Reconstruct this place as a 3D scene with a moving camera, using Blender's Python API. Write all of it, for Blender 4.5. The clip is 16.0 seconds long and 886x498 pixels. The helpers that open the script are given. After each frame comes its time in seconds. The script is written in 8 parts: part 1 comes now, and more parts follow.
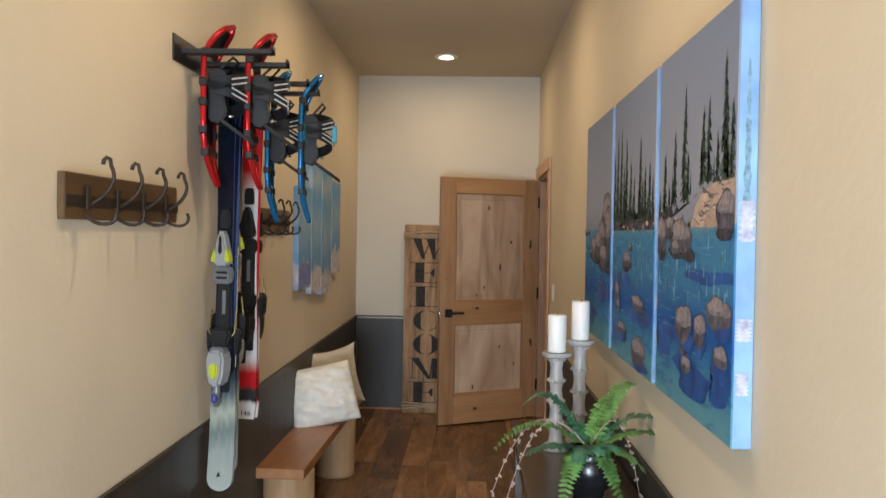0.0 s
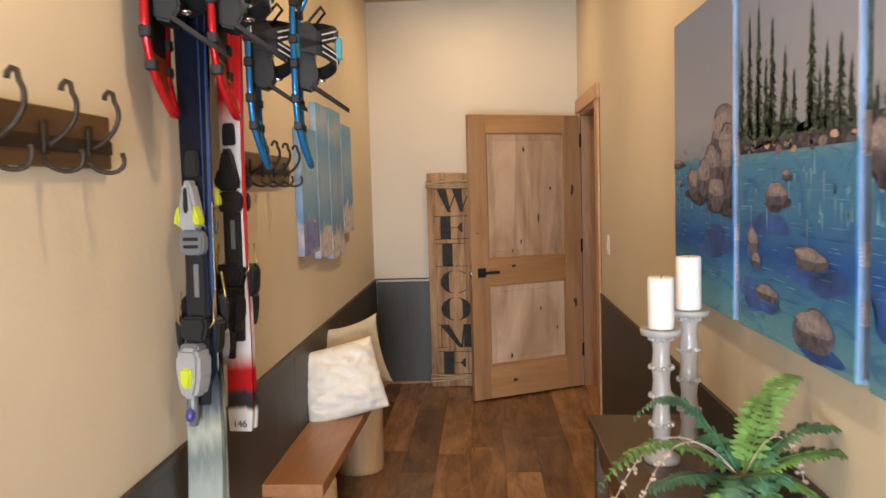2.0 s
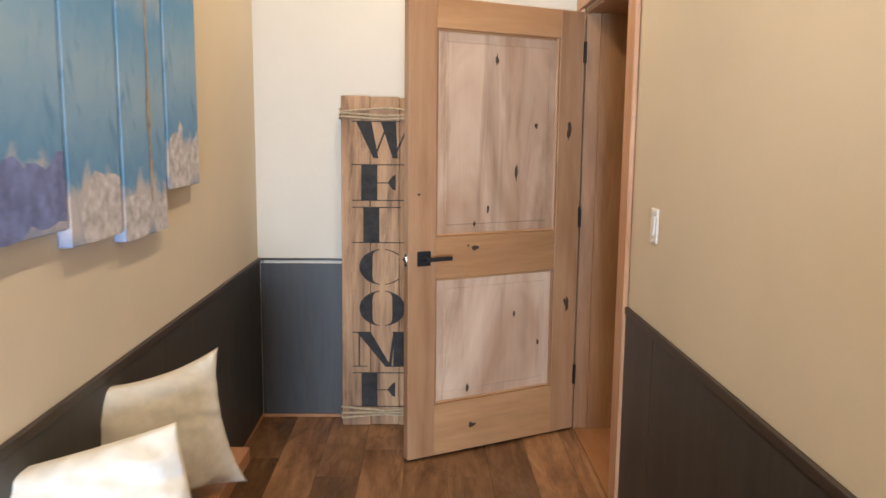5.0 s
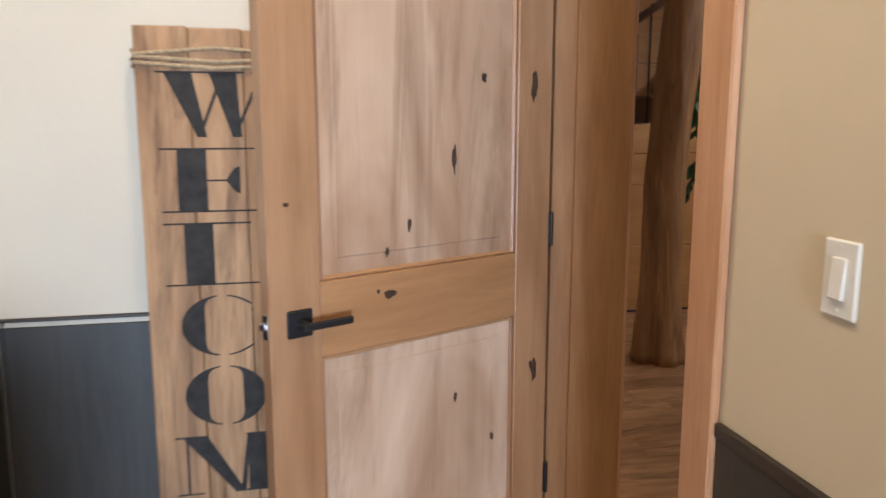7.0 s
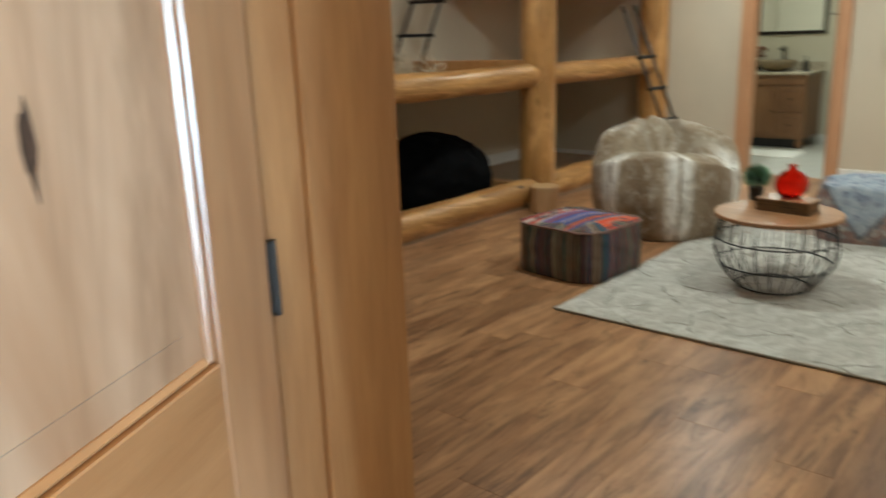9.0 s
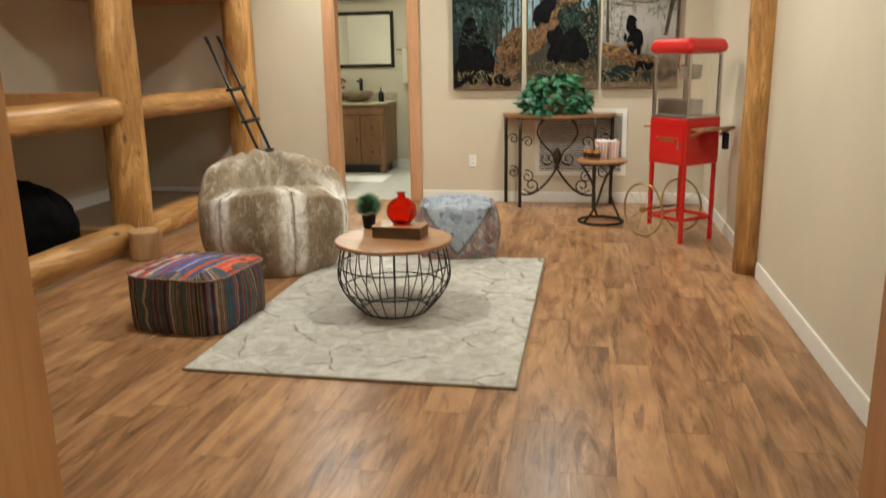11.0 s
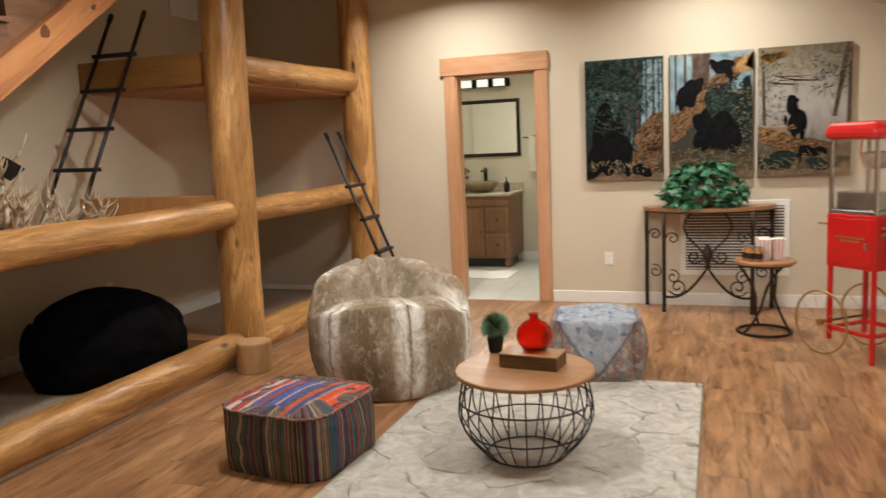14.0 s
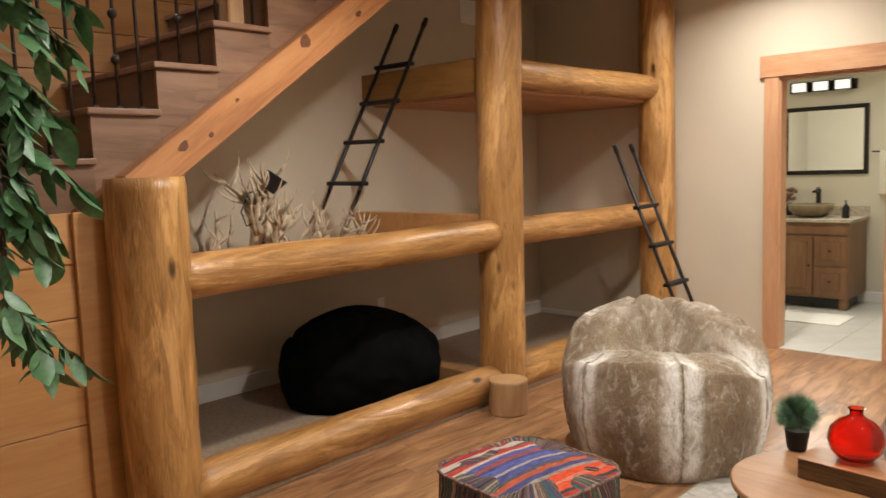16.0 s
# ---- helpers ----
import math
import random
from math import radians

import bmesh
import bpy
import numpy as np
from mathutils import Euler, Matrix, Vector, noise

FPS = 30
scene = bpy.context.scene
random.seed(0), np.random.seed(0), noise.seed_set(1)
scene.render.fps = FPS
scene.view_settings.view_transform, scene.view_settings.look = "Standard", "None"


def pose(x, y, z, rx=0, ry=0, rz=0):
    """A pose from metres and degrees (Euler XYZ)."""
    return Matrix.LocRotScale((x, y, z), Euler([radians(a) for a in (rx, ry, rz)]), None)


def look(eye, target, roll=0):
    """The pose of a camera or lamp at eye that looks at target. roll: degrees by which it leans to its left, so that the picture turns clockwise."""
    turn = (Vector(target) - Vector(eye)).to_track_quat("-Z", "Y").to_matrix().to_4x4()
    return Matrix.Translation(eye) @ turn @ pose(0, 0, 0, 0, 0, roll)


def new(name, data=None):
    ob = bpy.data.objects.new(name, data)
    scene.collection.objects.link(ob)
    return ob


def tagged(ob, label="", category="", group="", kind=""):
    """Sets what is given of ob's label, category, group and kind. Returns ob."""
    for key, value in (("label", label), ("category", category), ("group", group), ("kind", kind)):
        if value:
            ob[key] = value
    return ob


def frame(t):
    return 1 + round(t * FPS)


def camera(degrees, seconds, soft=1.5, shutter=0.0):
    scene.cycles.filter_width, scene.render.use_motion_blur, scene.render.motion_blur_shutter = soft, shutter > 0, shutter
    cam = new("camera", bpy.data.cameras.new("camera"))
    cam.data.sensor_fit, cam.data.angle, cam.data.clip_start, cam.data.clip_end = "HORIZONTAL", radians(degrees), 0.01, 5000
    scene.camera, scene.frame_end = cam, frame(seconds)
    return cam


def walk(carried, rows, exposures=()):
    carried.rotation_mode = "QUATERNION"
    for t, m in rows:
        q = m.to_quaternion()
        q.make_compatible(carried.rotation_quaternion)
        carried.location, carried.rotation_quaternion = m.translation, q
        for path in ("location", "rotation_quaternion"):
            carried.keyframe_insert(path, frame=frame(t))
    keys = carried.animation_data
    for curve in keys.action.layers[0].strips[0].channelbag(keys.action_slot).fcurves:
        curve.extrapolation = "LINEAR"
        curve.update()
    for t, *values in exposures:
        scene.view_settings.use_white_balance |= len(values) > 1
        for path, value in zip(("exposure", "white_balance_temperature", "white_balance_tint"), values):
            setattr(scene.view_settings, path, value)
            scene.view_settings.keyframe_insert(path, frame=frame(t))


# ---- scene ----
cam = camera(59.4, 16.0, shutter=0.5)
PATH = [
    (0, (0.395, 0.487, 1.584), (0.324, 2.485, 1.543), 0.9),
    (0.5, (0.399, 0.564, 1.56), (0.323, 2.56, 1.463), 0.4),
    (1, (0.427, 0.783, 1.553), (0.294, 2.774, 1.429), 0.2),
    (1.5, (0.359, 1.043, 1.529), (0.206, 3.033, 1.396), -0.8),
    (2, (0.245, 1.337, 1.54), (0.139, 3.328, 1.383), -1.7),
    (2.5, (0.233, 1.666, 1.531), (0.141, 3.657, 1.367), -0.5),
    (3, (0.227, 1.995, 1.51), (0.16, 3.987, 1.341), 0.1),
    (3.2, (0.218, 2.133, 1.514), (0.183, 4.124, 1.331), 0.1),
    (5.3, (0.224, 3.689, 1.441), (0.302, 5.664, 1.135), 0.7),
    (5.5, (0.214, 3.842, 1.433), (0.326, 5.813, 1.114), 0.8),
    (6, (0.187, 4.226, 1.432), (0.432, 6.184, 1.108), 0.6),
    (6.5, (0.204, 4.61, 1.426), (0.485, 6.565, 1.108), -0.1),
    (7, (0.182, 5.022, 1.408), (0.595, 6.95, 1.073), -0.0),
    (7.5, (0.239, 5.396, 1.381), (0.835, 7.272, 1.024), -0.2),
    (8, (0.269, 5.759, 1.373), (1.042, 7.57, 1.021), -0.5),
    (8.5, (0.299, 6.116, 1.396), (1.461, 7.69, 0.984), -1.4),
    (9, (0.395, 6.402, 1.37), (1.853, 7.667, 0.849), -2.0),
    (9.5, (0.489, 6.581, 1.37), (2.208, 7.387, 0.742), -3.7),
    (10, (0.541, 6.662, 1.358), (2.363, 7.096, 0.656), -3.3),
    (10.2, (0.553, 6.672, 1.339), (2.397, 7.055, 0.667), -2.4),
    (12.3, (0.543, 6.598, 1.478), (2.459, 7.142, 1.296), -0.6),
    (12.5, (0.566, 6.612, 1.465), (2.464, 7.205, 1.254), -0.7),
    (13, (0.726, 6.706, 1.462), (2.614, 7.312, 1.196), -1.6),
    (13.5, (0.905, 6.794, 1.464), (2.801, 7.368, 1.185), -2.5),
    (14, (1.197, 6.845, 1.474), (3.063, 7.511, 1.205), -2.6),
    (14.5, (1.443, 6.907, 1.476), (3.256, 7.709, 1.212), -2.7),
    (15, (1.668, 6.985, 1.485), (3.412, 7.936, 1.256), -2.8),
    (15.5, (1.852, 6.995, 1.495), (3.434, 8.201, 1.286), -2.2),
    (16, (1.996, 6.956, 1.488), (3.452, 8.311, 1.28), -2.0),
]
EXPOSURES = [(0.0, -0.58, 6600, 11), (0.5, -0.54, 6700, 11), (1.0, -0.50, 6850, 13), (1.5, -0.22, 7500, 19), (3.0, -0.03, 7000, 14), (5.5, 0.60, 5800, 12), (7.0, 0.62, 5700, 10), (7.5, 0.70, 5700, 7), (8.0, 0.86, 5650, 4), (9.0, 1.12, 5500, -7), (10.0, 1.52, 5850, -6), (12.5, 1.48, 6100, 7), (14.5, 1.53, 6050, 8), (16.0, 1.62, 6100, 9)]
walk(cam, [(t, look(eye, target, roll)) for t, eye, target, roll in PATH], EXPOSURES)

# ---- world, lights, exposure ----
world = bpy.data.worlds.new("world")
scene.world = world
world.use_nodes = True
sky = world.node_tree.nodes.new("ShaderNodeTexSky")
sky.sky_type = "NISHITA"
sky.sun_disc = False
sky.sun_elevation = radians(35)
sky.sun_rotation = radians(200)
world.node_tree.links.new(sky.outputs[0], world.node_tree.nodes["Background"].inputs[0])
world.node_tree.nodes["Background"].inputs[1].default_value = 0.12

WARM = (1.0, 0.78, 0.50)
ROOMC = (1.0, 0.91, 0.78)


def lamp(name, x, y, z, watts, colour, size=0.14, spread=150, aim=None, shape="DISK", size_y=None):
    d = bpy.data.lights.new(name, "AREA")
    d.shape, d.size, d.energy, d.color, d.spread = shape, size, watts, colour, radians(spread)
    if size_y:
        d.size_y = size_y
    ob = new(name, d)
    ob.matrix_basis = look((x, y, z), aim or (x, y + 0.0001, z - 1))
    return ob


HALL_LAMPS = [(0.18, 6.62), (0.18, 4.65), (0.18, 2.68), (0.18, 0.7)]
ROOM_LAMPS = [(7.3, 9.0), (7.3, 6.9), (4.4, 8.7), (4.4, 6.6), (2.3, 8.7)]
HALL_Z, ROOM_Z = 2.97, 2.97
for lx, ly in HALL_LAMPS:
    lamp("hall_lamp", lx, ly, HALL_Z - 0.03, 11 if ly > 6 else 9 if ly < 1 else 15, WARM, 0.09, 178)
for lx, ly in ROOM_LAMPS:
    if lx > 7:
        lamp("room_lamp", lx, ly, ROOM_Z - 0.03, 12, ROOMC)
    else:
        pt = bpy.data.lights.new("room_lamp", "SPOT")
        pt.spot_size, pt.spot_blend = radians(166), 0.5
        pt.energy, pt.color, pt.shadow_soft_size = 5 if lx < 3 else 56 if ly > 8 else 47, ROOMC, 0.06
        new("room_lamp", pt).location = (lx, ly, ROOM_Z - 0.09)
# Fill added below the bathroom ceiling, where no fixture is built.
lamp("bath_fill", 9.4, 9.0, 2.52, 4, (1.0, 0.92, 0.76), 0.3)
lamp("vanity_lamp", 10.36, 9.53, 2.17, 8, (1.0, 0.93, 0.78), 0.6, 170, (8.3, 9.53, 1.5), "RECTANGLE", 0.09)
# Fill added high in the unseen stairwell, with no fixture of its own.
lamp("stairwell_fill", 3.4, 10.85, 4.3, 5, ROOMC, 0.3)
# daylight through the glazed entry behind the walk
lamp("entry_daylight", 0.18, -1.35, 0.85, 250, (0.68, 0.83, 1.0), 1.2, 150, (0.18, 3, 0.8), "RECTANGLE", 1.4)

# ---- materials ----
def nt(name):
    m = bpy.data.materials.new(name)
    m.use_nodes = True
    t = m.node_tree
    return m, t, t.nodes["Principled BSDF"]


def rgba(c):
    return (c[0], c[1], c[2], 1.0)


def ramp(t, fac, stops):
    r = t.nodes.new("ShaderNodeValToRGB")
    el = r.color_ramp.elements
    while len(el) < len(stops):
        el.new(0.5)
    for e, (p, c) in zip(el, stops):
        e.position, e.color = p, rgba(c)
    t.links.new(fac, r.inputs[0])
    return r.outputs[0]


def mixc(t, fac, a, b, blend="MIX"):
    m = t.nodes.new("ShaderNodeMix")
    m.data_type, m.blend_type = "RGBA", blend
    for val, sock in ((fac, m.inputs[0]), (a, m.inputs[6]), (b, m.inputs[7])):
        if hasattr(val, "is_linked"):
            t.links.new(val, sock)
        elif isinstance(val, tuple):
            sock.default_value = rgba(val)
        else:
            sock.default_value = val
    return m.outputs[2]


def coords(t, scale=(1, 1, 1), rand=False, source="Object"):
    tc = t.nodes.new("ShaderNodeTexCoord")
    mp = t.nodes.new("ShaderNodeMapping")
    mp.inputs["Scale"].default_value = scale
    t.links.new(tc.outputs[source], mp.inputs[0])
    if rand:
        oi = t.nodes.new("ShaderNodeObjectInfo")
        mul = t.nodes.new("ShaderNodeMath")
        mul.operation = "MULTIPLY"
        mul.inputs[1].default_value = 37.0
        t.links.new(oi.outputs["Random"], mul.inputs[0])
        t.links.new(mul.outputs[0], mp.inputs["Location"])
    return mp.outputs[0]


def noisef(t, vec, scale, detail=4.0, rough=0.55, dist=0.0):
    n = t.nodes.new("ShaderNodeTexNoise")
    n.inputs["Scale"].default_value, n.inputs["Detail"].default_value = scale, detail
    n.inputs["Roughness"].default_value, n.inputs["Distortion"].default_value = rough, dist
    t.links.new(vec, n.inputs["Vector"])
    return n.outputs["Fac"]


def bump(t, p, height, strength, distance=0.01):
    b = t.nodes.new("ShaderNodeBump")
    b.inputs["Strength"].default_value, b.inputs["Distance"].default_value = strength, distance
    t.links.new(height, b.inputs["Height"])
    t.links.new(b.outputs[0], p.inputs["Normal"])


def plain(name, c, rough=0.5, metal=0.0, var=0.12, scale=8.0, bumps=0.15, spec=0.5, coat=0.0):
    """A painted, cast or woven surface with two scales of variation."""
    m, t, p = nt(name)
    v = coords(t)
    n = noisef(t, v, scale, 5)
    lo = tuple(x * (1 - var) for x in c)
    hi = tuple(min(1, x * (1 + var)) for x in c)
    t.links.new(ramp(t, n, [(0.3, lo), (0.7, hi)]), p.inputs["Base Color"])
    p.inputs["Roughness"].default_value, p.inputs["Metallic"].default_value = rough, metal
    p.inputs["Specular IOR Level"].default_value = spec
    p.inputs["Coat Weight"].default_value = coat
    if bumps:
        bump(t, p, noisef(t, v, scale * 12, 4), bumps, 0.004)
    return m


def wood(name, dark, mid, light, axis="Z", rough=0.45, grain=1.0, rand=False, knots=0.0, blotch=0.35, coat=0.0, spread=1.0, rvar=0.0, streak=0.0, hew=False, longf=1.0):
    """Timber: long fibres along one axis, broad tone, pores and small knots."""
    m, t, p = nt(name)
    long, fine = 1.5 * grain * longf, 15.0 * grain
    sc = {"X": (long, fine, fine), "Y": (fine, long, fine), "Z": (fine, fine, long)}[axis]
    v = coords(t, sc, rand)
    n1 = noisef(t, v, 0.9, 5, 0.6, 1.2)
    n2 = noisef(t, v, 6.0, 6, 0.65, 0.4)
    broad = noisef(t, coords(t, tuple(0.55 * s ** 0.5 for s in sc), rand), 1.6, 4, 0.6, 1.2)
    w = 0.17 * spread
    c1 = ramp(t, n1, [(0.5 - w, dark), (0.5, mid), (0.5 + w, light)])
    c2 = ramp(t, n2, [(0.35, tuple(x * 0.72 for x in mid)), (0.65, light)])
    c = mixc(t, 0.35, c1, c2)
    c = mixc(t, blotch, c, ramp(t, broad, [(0.3, dark), (0.7, light)]))
    if knots:
        vk = t.nodes.new("ShaderNodeTexVoronoi")
        vk.inputs["Scale"].default_value = knots
        ks = {"X": (0.5, 1.2, 1.2), "Y": (1.2, 0.5, 1.2), "Z": (1.2, 1.2, 0.5)}[axis]
        t.links.new(coords(t, ks, rand), vk.inputs["Vector"])
        c = mixc(t, ramp(t, vk.outputs["Distance"], [(0.05, (1, 1, 1)), (0.13, (0, 0, 0))]), c, tuple(x * 0.22 for x in dark))
    if rvar:
        oi = t.nodes.new("ShaderNodeObjectInfo")
        hs = t.nodes.new("ShaderNodeHueSaturation")
        mr = t.nodes.new("ShaderNodeMapRange")
        mr.inputs[3].default_value, mr.inputs[4].default_value = 1 - rvar, 1 + rvar
        t.links.new(oi.outputs["Random"], mr.inputs[0])
        t.links.new(mr.outputs[0], hs.inputs["Value"])
        t.links.new(c, hs.inputs["Color"])
        c = hs.outputs[0]
    t.links.new(c, p.inputs["Base Color"])
    p.inputs["Roughness"].default_value = rough
    p.inputs["Coat Weight"].default_value, p.inputs["Coat Roughness"].default_value = coat, 0.22
    if streak:
        st = noisef(t, coords(t, tuple(s * 0.8 for s in sc), rand), 1.5, 5, 0.7, 1.6)
        c = mixc(t, ramp(t, st, [(0.50, (0, 0, 0)), (0.68, (streak, streak, streak))]), c, tuple(x * 0.55 for x in dark))
        t.links.new(c, p.inputs["Base Color"])
    if hew:
        hb = noisef(t, coords(t, tuple(s * 0.6 for s in sc), rand), 2.0, 5, 0.65, 0.8)
        peel = noisef(t, coords(t, tuple(s * 0.33 for s in sc), rand), 1.6, 5, 0.7, 1.2)
        c = mixc(t, ramp(t, peel, [(0.53, (0, 0, 0)), (0.60, (0.55, 0.55, 0.55))]), c, tuple(min(1, x * 1.25 + 0.03) for x in light))
        fleck = noisef(t, coords(t, tuple(s * 1.5 for s in sc), rand), 2.2, 5, 0.7, 1.0)
        c = mixc(t, ramp(t, fleck, [(0.62, (0, 0, 0)), (0.70, (0.65, 0.65, 0.65))]), c, tuple(x * 0.42 for x in dark))
        t.links.new(c, p.inputs["Base Color"])
        t.links.new(ramp(t, hb, [(0.3, (rough - 0.1,) * 3), (0.7, (rough + 0.18,) * 3)]), p.inputs["Roughness"])
        bump(t, p, hb, 0.7, 0.018)
    else:
        bump(t, p, n2, 0.22, 0.003)
    return m


def plaster(name, c):
    m, t, p = nt(name)
    v = coords(t)
    t.links.new(ramp(t, noisef(t, v, 1.3, 5), [(0.3, tuple(x * 0.95 for x in c)), (0.7, tuple(min(1, x * 1.04) for x in c))]), p.inputs["Base Color"])
    p.inputs["Roughness"].default_value = 0.85
    bump(t, p, noisef(t, v, 38, 3, 0.5), 0.25, 0.004)
    return m


def clear(name, colour=(1, 1, 1), rough=0.02, ior=1.45):
    m, t, p = nt(name)
    p.inputs["Base Color"].default_value = rgba(colour)
    p.inputs["Transmission Weight"].default_value, p.inputs["Roughness"].default_value, p.inputs["IOR"].default_value = 1.0, rough, ior
    return m


def glow(name, colour, strength):
    m, t, p = nt(name)
    p.inputs["Emission Color"].default_value, p.inputs["Emission Strength"].default_value = rgba(colour), strength
    return m


M_WALL = plaster("cream_plaster", (0.66, 0.565, 0.42))
M_WALL_FAR = plaster("pale_plaster", (0.62, 0.56, 0.455))
M_WALL2 = plaster("greige_plaster", (0.60, 0.53, 0.42))
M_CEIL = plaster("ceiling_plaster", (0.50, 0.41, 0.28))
M_CEIL2 = plaster("room_ceiling_plaster", (0.62, 0.56, 0.46))
M_WAINS = wood("wainscot_panel", (0.020, 0.018, 0.016), (0.032, 0.029, 0.025), (0.055, 0.050, 0.043), "Z", 0.5, 0.8, True)
M_WTRIM = wood("wainscot_cap", (0.02, 0.014, 0.01), (0.035, 0.024, 0.018), (0.05, 0.036, 0.027), "Y", 0.45)
M_PLANK_H = wood("walnut_plank", (0.085, 0.036, 0.014), (0.20, 0.092, 0.038), (0.38, 0.20, 0.092), "Y", 0.27, 0.55, True, 0, 0.45, 0, 0.8, 0.42, 0.5, False, 1.8)
M_PLANK_R = wood("oak_laminate_plank", (0.125, 0.049, 0.019), (0.36, 0.172, 0.076), (0.585, 0.335, 0.17), "X", 0.30, 0.62, True, 0, 0.5, 0, 0.55, 0.08, 0.75, False, 1.5)
M_JOINT = plain("floor_underlay", (0.05, 0.025, 0.012), 0.8)
M_DOOR = wood("knotty_alder_panel", (0.27, 0.125, 0.055), (0.56, 0.37, 0.235), (0.70, 0.52, 0.375), "Z", 0.33, 0.30, True, 0, 0.7, 0.7, 0.8, 0, 0.45)
M_DOORF = wood("alder_stile", (0.23, 0.10, 0.04), (0.36, 0.18, 0.082), (0.48, 0.28, 0.15), "Z", 0.33, 0.4, True, 0, 0.5, 0.6, 1.0, 0, 0.25)
M_DOORR = wood("alder_rail", (0.28, 0.13, 0.05), (0.41, 0.205, 0.088), (0.52, 0.295, 0.14), "X", 0.4, 0.45, True, 0, 0.4)
M_JAMB = wood("alder_jamb", (0.22, 0.095, 0.035), (0.33, 0.163, 0.064), (0.42, 0.23, 0.102), "Z", 0.45, 0.8, True, 2.3, 0.3)
M_CASE = wood("fir_casing", (0.42, 0.20, 0.095), (0.53, 0.28, 0.145), (0.62, 0.37, 0.215), "Z", 0.45, 1.1, True)
M_CASEH = wood("fir_head_casing", (0.42, 0.20, 0.095), (0.53, 0.28, 0.145), (0.62, 0.37, 0.215), "Y", 0.45, 1.1, True)
M_LOG = wood("varnished_log", (0.20, 0.080, 0.018), (0.39, 0.18, 0.045), (0.58, 0.32, 0.11), "Z", 0.34, 0.75, True, 4.5, 0.5, 0.25, 0.8, 0.0, 0.5, True, 1.6)
M_LOGEND = wood("cut_log_end", (0.36, 0.19, 0.07), (0.48, 0.28, 0.12), (0.56, 0.36, 0.18), "X", 0.6, 1.2, True)
M_TRIMO = wood("orange_pine_trim", (0.34, 0.125, 0.042), (0.49, 0.205, 0.075), (0.60, 0.30, 0.13), "X", 0.4, 0.6, True, 3.0, 0.5, 0, 0.9, 0, 0.45)
M_SKIRT = wood("stair_skirt", (0.10, 0.045, 0.024), (0.215, 0.108, 0.06), (0.31, 0.175, 0.105), "X", 0.42, 0.5, True, 0, 0.55, 0, 0.9, 0.08, 0.5)
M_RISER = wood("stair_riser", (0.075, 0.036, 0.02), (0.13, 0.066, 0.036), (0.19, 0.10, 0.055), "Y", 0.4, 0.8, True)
M_PINEWALL = wood("pine_wall_board", (0.36, 0.155, 0.045), (0.49, 0.24, 0.082), (0.58, 0.32, 0.13), "X", 0.45, 0.6, True, 1.3)
M_BENCH = wood("oiled_slab", (0.22, 0.085, 0.03), (0.33, 0.14, 0.05), (0.43, 0.205, 0.085), "Y", 0.38, 0.9, True)
M_STUMP = wood("peeled_stump", (0.30, 0.16, 0.07), (0.42, 0.24, 0.11), (0.52, 0.33, 0.17), "Z", 0.55, 0.7, True, 1.6)
M_CONSOLE = wood("dark_console_wood", (0.022, 0.012, 0.007), (0.045, 0.026, 0.015), (0.075, 0.045, 0.027), "Y", 0.22, 0.9)
M_SIGN = wood("weathered_sign_plank", (0.09, 0.036, 0.013), (0.30, 0.145, 0.06), (0.55, 0.34, 0.175), "Z", 0.7, 0.6, True, 2.6, 0.5, 0, 0.7, 0.16, 0.7)
M_BLACK = plain("black_paint", (0.012, 0.012, 0.013), 0.45)
M_INK = plain("faded_black_ink", (0.022, 0.019, 0.017), 0.8, var=0.6, scale=22)
M_IRON = plain("wrought_iron", (0.040, 0.027, 0.019), 0.5, 0.5, 0.4, 30, 0.3)
M_ROPE = plain("jute_rope", (0.48, 0.36, 0.22), 0.9, var=0.3, scale=90, bumps=0.6)
M_WHITE = plain("white_trim_paint", (0.78, 0.77, 0.74), 0.4, var=0.03)
M_PLATE = plain("white_plastic", (0.80, 0.79, 0.76), 0.3, var=0.02, bumps=0)
M_HINGE = plain("dark_bronze", (0.03, 0.025, 0.022), 0.4, 0.8)
M_STEEL = plain("polished_steel", (0.6, 0.6, 0.6), 0.22, 1.0)
M_BEAN = plain("black_cotton", (0.0035, 0.0035, 0.004), 0.95, var=0.3, scale=14, bumps=0.3, spec=0.06)
M_CARPET = plain("tan_carpet", (0.40, 0.31, 0.23), 0.95, var=0.15, scale=45, bumps=0.6, spec=0.1)
M_GLASS = clear("clear_glass")
M_MIRROR, _t, _p = nt("mirror_silver")
_p.inputs["Base Color"].default_value, _p.inputs["Metallic"].default_value, _p.inputs["Roughness"].default_value = (0.9, 0.9, 0.9, 1), 1.0, 0.02
M_LENS = glow("lamp_lens", (1.0, 0.83, 0.55), 9)

# ---- helpers for shapes ----
def finish(name, bm, material, smooth=False):
    me = bpy.data.meshes.new(name)
    bmesh.ops.recalc_face_normals(bm, faces=bm.faces)
    bm.to_mesh(me)
    bm.free()
    me.materials.append(material)
    if smooth:
        me.shade_smooth()
    return me


def part(name, bm, material, parent=None, label="", smooth=False, m=None):
    ob = new(name, finish(name, bm, material, smooth))
    if parent:
        ob.parent = parent
    if m:
        ob.matrix_basis = m
    if label:
        tagged(ob, label)
    return ob


def thing(name, label, category, m=None, group=""):
    ob = new(name)
    ob.empty_display_size = 0.1
    if m:
        ob.matrix_basis = m
    return tagged(ob, label, category, group)


def setting(name, bm, material, label="", smooth=False):
    return tagged(part(name, bm, material, None, label, smooth), kind="structure")


